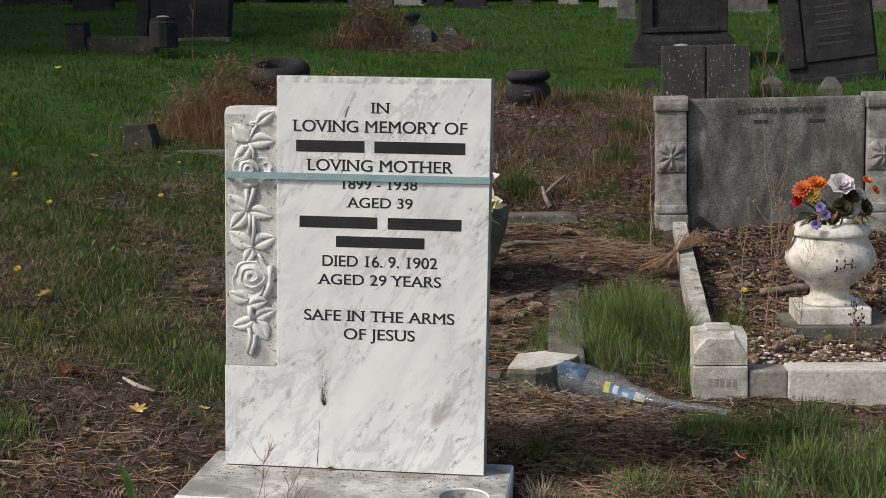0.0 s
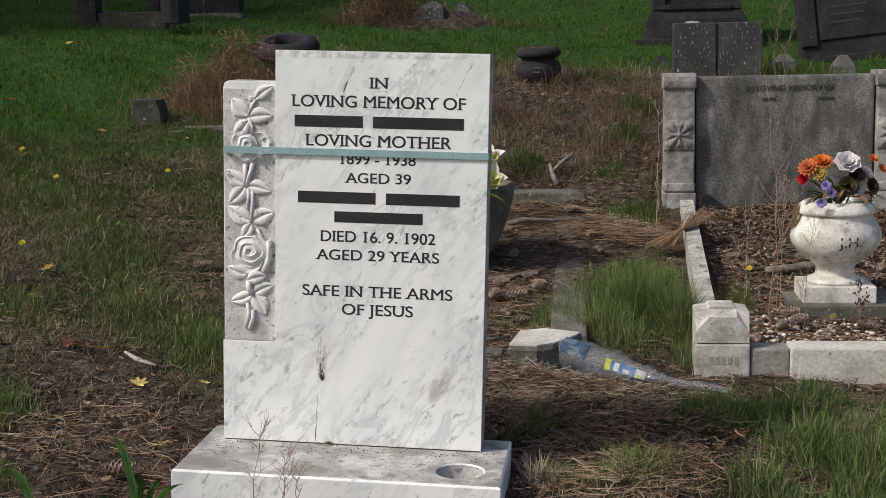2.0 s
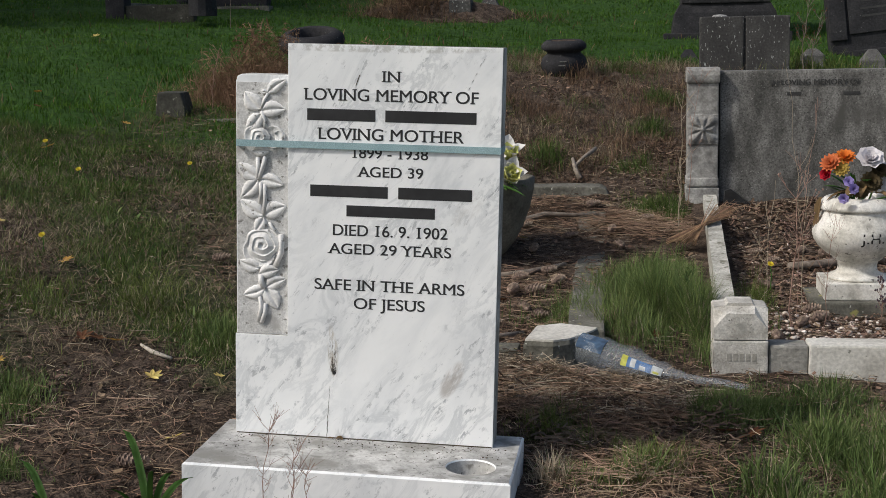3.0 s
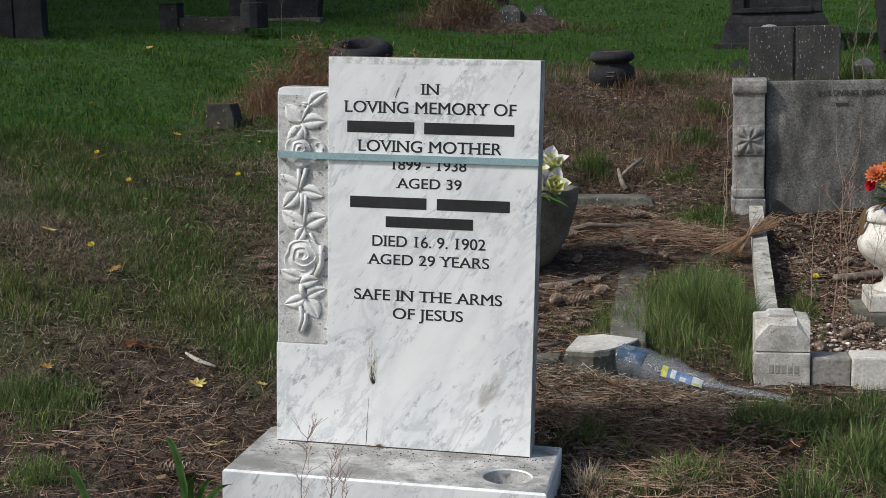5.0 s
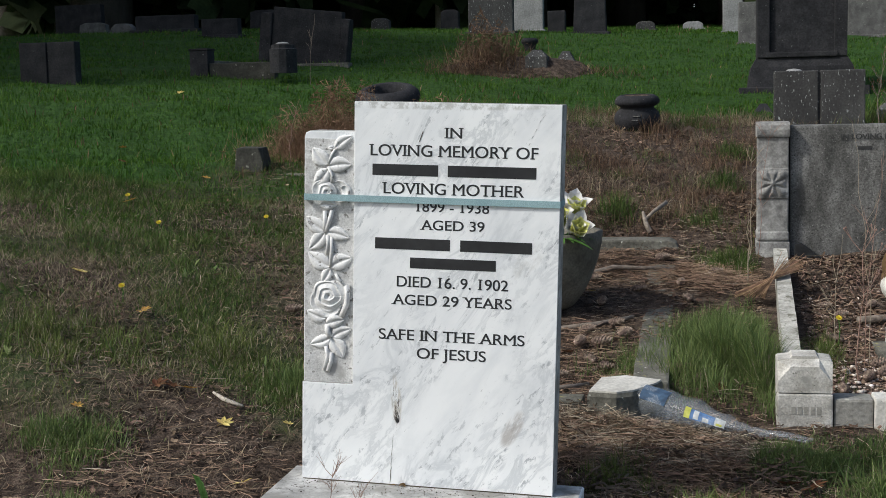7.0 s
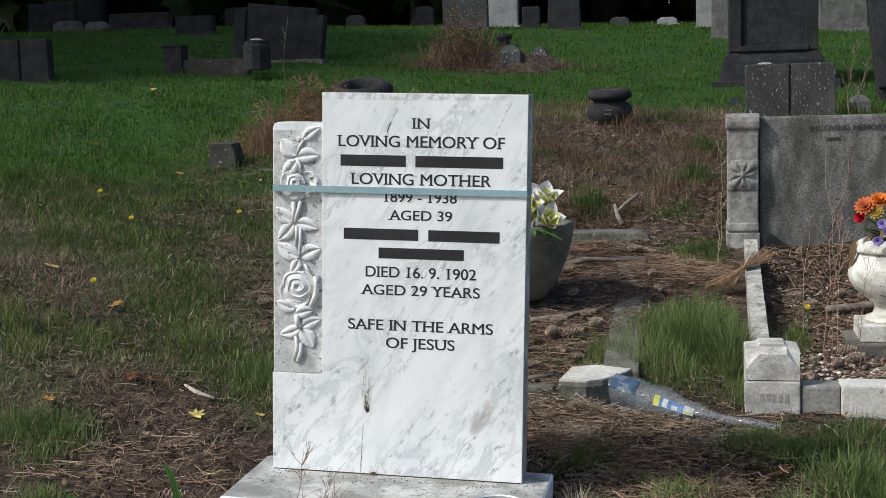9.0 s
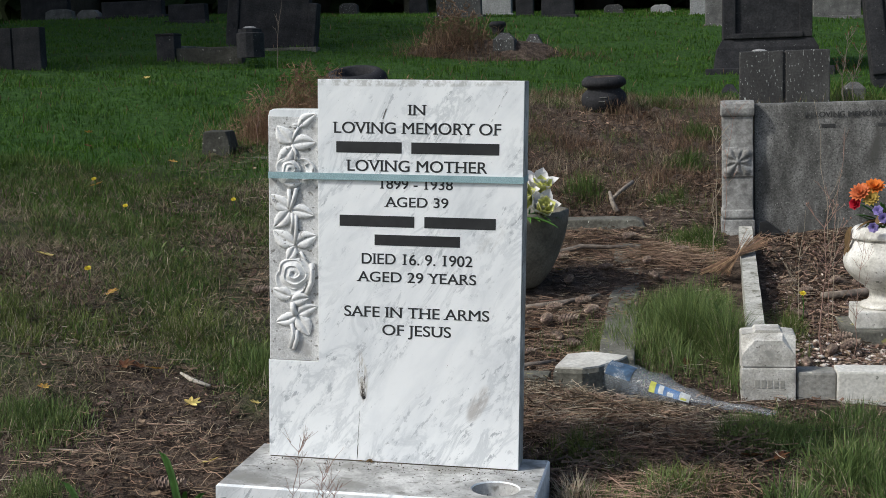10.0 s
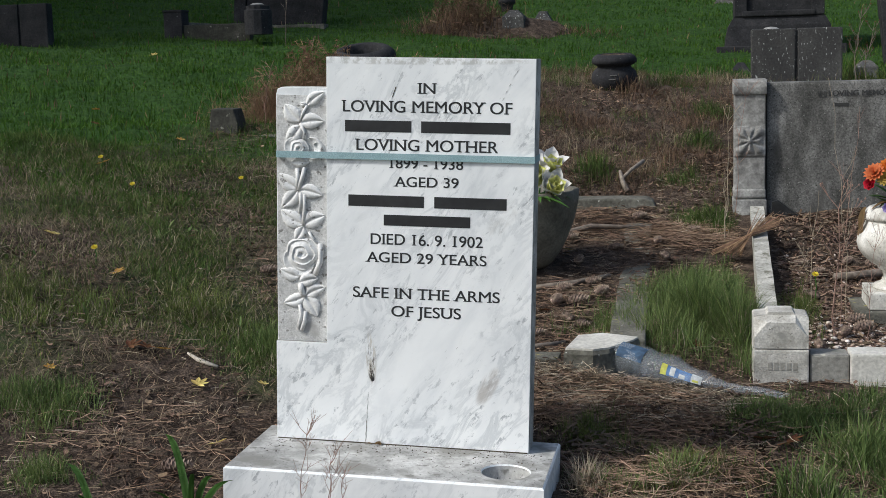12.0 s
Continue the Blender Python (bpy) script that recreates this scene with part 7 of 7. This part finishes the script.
part("white_print", on_sleeve(0.43, 0.465, 14, 30, -0.0005), M_LABELW, lab)
part("yellow_print", on_sleeve(0.51, 0.545, 14, 24, 0.0008), M_LABELY, lab)

# crumbs of dirt on the base of the white headstone
n = 320
x, y = rng_np.uniform(-0.27, 0.30, n), -0.004 - np.abs(rng_np.normal(0, 0.045, n))
k = (y > BY0 + 0.01) & (np.hypot(x - HX, y - HY) > HR + 0.004)
x, y = x[k], y[k]
pebbles("dirt_crumbs", x, y, 0.0006 + 0.0016 * rng_np.uniform(0, 1, len(x)) ** 2, M_SOIL, "crumbs of dirt on a marble base", "dirt", z=0.0763 * math.cos(radians(LEAN)) - x * math.sin(radians(LEAN)))

# bulb shoots in front of the base
def shoot(x, y, tips, label):
    t_ = thing("bulb_shoot", x, y, G(x, y), label, "plant")
    for tx, ty, tz, w in tips:
        bm_ = bmesh.new()
        prev = None
        for i in range(9):
            s = i / 8
            p = Vector((tx * s ** 1.3, ty * s, tz * math.sin(s * math.pi / 2)))
            ww = w * (1 - 0.15 * s) * (1 if i < 7 else 0.75 if i == 7 else 0.2) / 2
            row = [bm_.verts.new(p + Vector((-ww, 0, 0))), bm_.verts.new(p + Vector((0, 0.002, 0.0))), bm_.verts.new(p + Vector((ww, 0, 0)))]
            if prev:
                bm_.faces.new((prev[0], prev[1], row[1], row[0]))
                bm_.faces.new((prev[1], prev[2], row[2], row[1]))
            prev = row
        bmesh.ops.solidify(bm_, geom=bm_.faces[:], thickness=0.0015)
        part("leaf_blade", bm_, M_LEAF, t_, smooth=True)


shoot(-0.33, -0.33, ((-0.050, 0.02, 0.200, 0.017), (0.055, -0.02, 0.135, 0.015), (0.02, -0.03, 0.140, 0.012), (0.085, 0.0, 0.120, 0.017), (-0.06, -0.05, 0.11, 0.012)), "green strap-like bulb leaves sprouting beside the base")
shoot(-0.52, -0.34, ((-0.06, 0.02, 0.135, 0.018), (-0.02, -0.03, 0.09, 0.012)), "green strap-like bulb leaves sprouting from the soil")

# dry weeds
M_STEM = surf("dry_red_stem", [(0.3, (0.20, 0.11, 0.085)), (0.7, (0.34, 0.22, 0.17))], scale=30, rough=0.8, bump=0)
M_PALESTEM = surf("dry_pale_stem", [(0.3, (0.24, 0.19, 0.13)), (0.7, (0.38, 0.32, 0.24))], scale=30, rough=0.8, bump=0)


def weed(x, y, h, seed, label, mat, lean=(0, 0), branches=10, r=0.0013, heads=None, z=None):
    rn = random.Random(seed)
    t_ = thing("dry_weed", x, y, G(x, y) if z is None else z, label, "weed")
    bm_ = bmesh.new()
    stem = [Vector((lean[0] * s * s + rn.gauss(0, 0.004), lean[1] * s, h * s)) for s in np.linspace(0, 1, 8)]
    tube(stem, [r * 1.3 - r * 0.8 * i / 7 for i in range(8)], 5, bm_)
    ends = [stem[-1]]
    for k in range(branches):
        p = stem[rn.randint(2, 6)].lerp(stem[7], rn.uniform(0, 0.2))
        a, ln = rn.uniform(0, 6.28), rn.uniform(0.08, 0.24) * h
        q = p + Vector((math.cos(a) * ln * 0.6, math.sin(a) * ln * 0.4, ln * 0.8))
        tube([p, p.lerp(q, 0.5) + Vector((0, 0, -0.003)), q], [r * 0.7, r * 0.6, r * 0.35], 4, bm_)
        ends.append(q)
        for j in range(2):
            q2 = q + Vector((rn.gauss(0, 0.010), rn.gauss(0, 0.008), rn.uniform(0.0, 0.018)))
            tube([p.lerp(q, 0.6), q2], [r * 0.5, r * 0.3], 4, bm_)
            ends.append(q2)
    part("stem", bm_, mat, t_)
    if heads:
        tagged(part("seed_heads", merge(*[moved(lathe([(0, -0.004), (0.003, 0), (0, 0.005)], 5), Matrix.Translation(e)) for e in ends]), heads, t_), kind="stuff")


weed(-0.125, -0.30, 0.225, 1, "dry reddish branching weed in front of the base", M_STEM, (0.03, 0), 14, 0.0008)
weed(-0.075, -0.30, 0.195, 2, "dry reddish branching weed in front of the base", M_STEM, (0.03, 0), 16, 0.0008)
weed(-0.03, -0.31, 0.15, 3, "dry reddish branching weed in front of the base", M_STEM, (-0.02, 0), 10, 0.0008)
weed(1.00, 1.20, 0.62, 4, "tall thin dry weed stalk rising from the gravel", M_STEM, (0.05, 0.02), 5, 0.0009)
weed(1.03, 1.30, 0.70, 5, "tall thin dry weed stalk rising from the gravel", M_PALESTEM, (-0.06, 0.02), 5, 0.0009)
weed(0.975, 1.10, 0.42, 6, "thin dark dry weed stalk rising from the gravel", M_STEM, (0.02, 0.02), 8, 0.0018, M_STEM)
weed(0.93, 1.34, 0.36, 7, "thin dry weed stalk rising from the gravel", M_PALESTEM, (0.02, 0.02), 7, 0.0010)
weed(1.06, 1.12, 0.34, 8, "thin dark dry weed in front of a vase", M_STEM, (0.03, 0.0), 9, 0.0009)
weed(1.23, 1.22, 0.14, 9, "small purplish dry weed by the slab", M_STEM, (0.0, 0.0), 14, 0.0013, leafy("purple_brown_seed", (0.07, 0.045, 0.06), (0.13, 0.085, 0.11)))
weed(0.70, 2.05, 0.26, 10, "pale dry stalk beside the kerb", M_PALESTEM, (0.0, 0.0), 3, 0.0018)
weed(0.745, 2.40, 0.50, 11, "bare dark creeper stems against a pillar", M_STEM, (0.04, 0.0), 7, 0.0011)
weed(0.715, 2.38, 0.42, 12, "bare pale stalk beside a pillar", M_PALESTEM, (0.0, 0.0), 3, 0.0014)
weed(1.40, 4.62, 0.42, 13, "tall dark dead dock stalk beside a dark stone", M_TWIG, (0.03, 0.0), 14, 0.0022, M_BLEAF)
weed(1.46, 4.7, 0.34, 14, "tall dark dead dock stalk beside a dark stone", M_TWIG, (0.05, 0.0), 12, 0.0022, M_BLEAF)
weed(-2.05, 5.9, 0.46, 15, "thin bare sapling stalk in the lawn", M_TWIG, (0.05, 0.0), 4, 0.0016)
weed(-1.32, 3.2, 0.30, 16, "thin dead stalk among dry grass", M_STEM, (0.05, 0.0), 9, 0.0016)
weed(-1.15, 3.5, 0.36, 17, "thin dead stalk among dry grass", M_STEM, (-0.03, 0.0), 9, 0.0016)
weed(0.69, 1.12, 0.14, 18, "small fresh green leafy weed in the grass", M_GRASS_TUFT, (0.01, 0.0), 14, 0.0014, M_GRASS_TUFT)
# dead leaf debris caught at the foot of the slab
for k, (x, y, s) in enumerate(((-0.052, -0.012, 0.016), (-0.040, -0.015, 0.013), (-0.060, -0.008, 0.010))):
    ob = part("fallen_leaf", petal(s, s * 0.6, 0.6, 0.2, 5), M_DRYLEAF)
    ob.matrix_world = pose(0, 0, 0, 0, LEAN, 0) @ pose(x, y, 0.0785, 0, 0, 50 + 70 * k)
    tagged(ob, "dry brown leaf scrap at the foot of a headstone", "leaf", "fallen leaves")
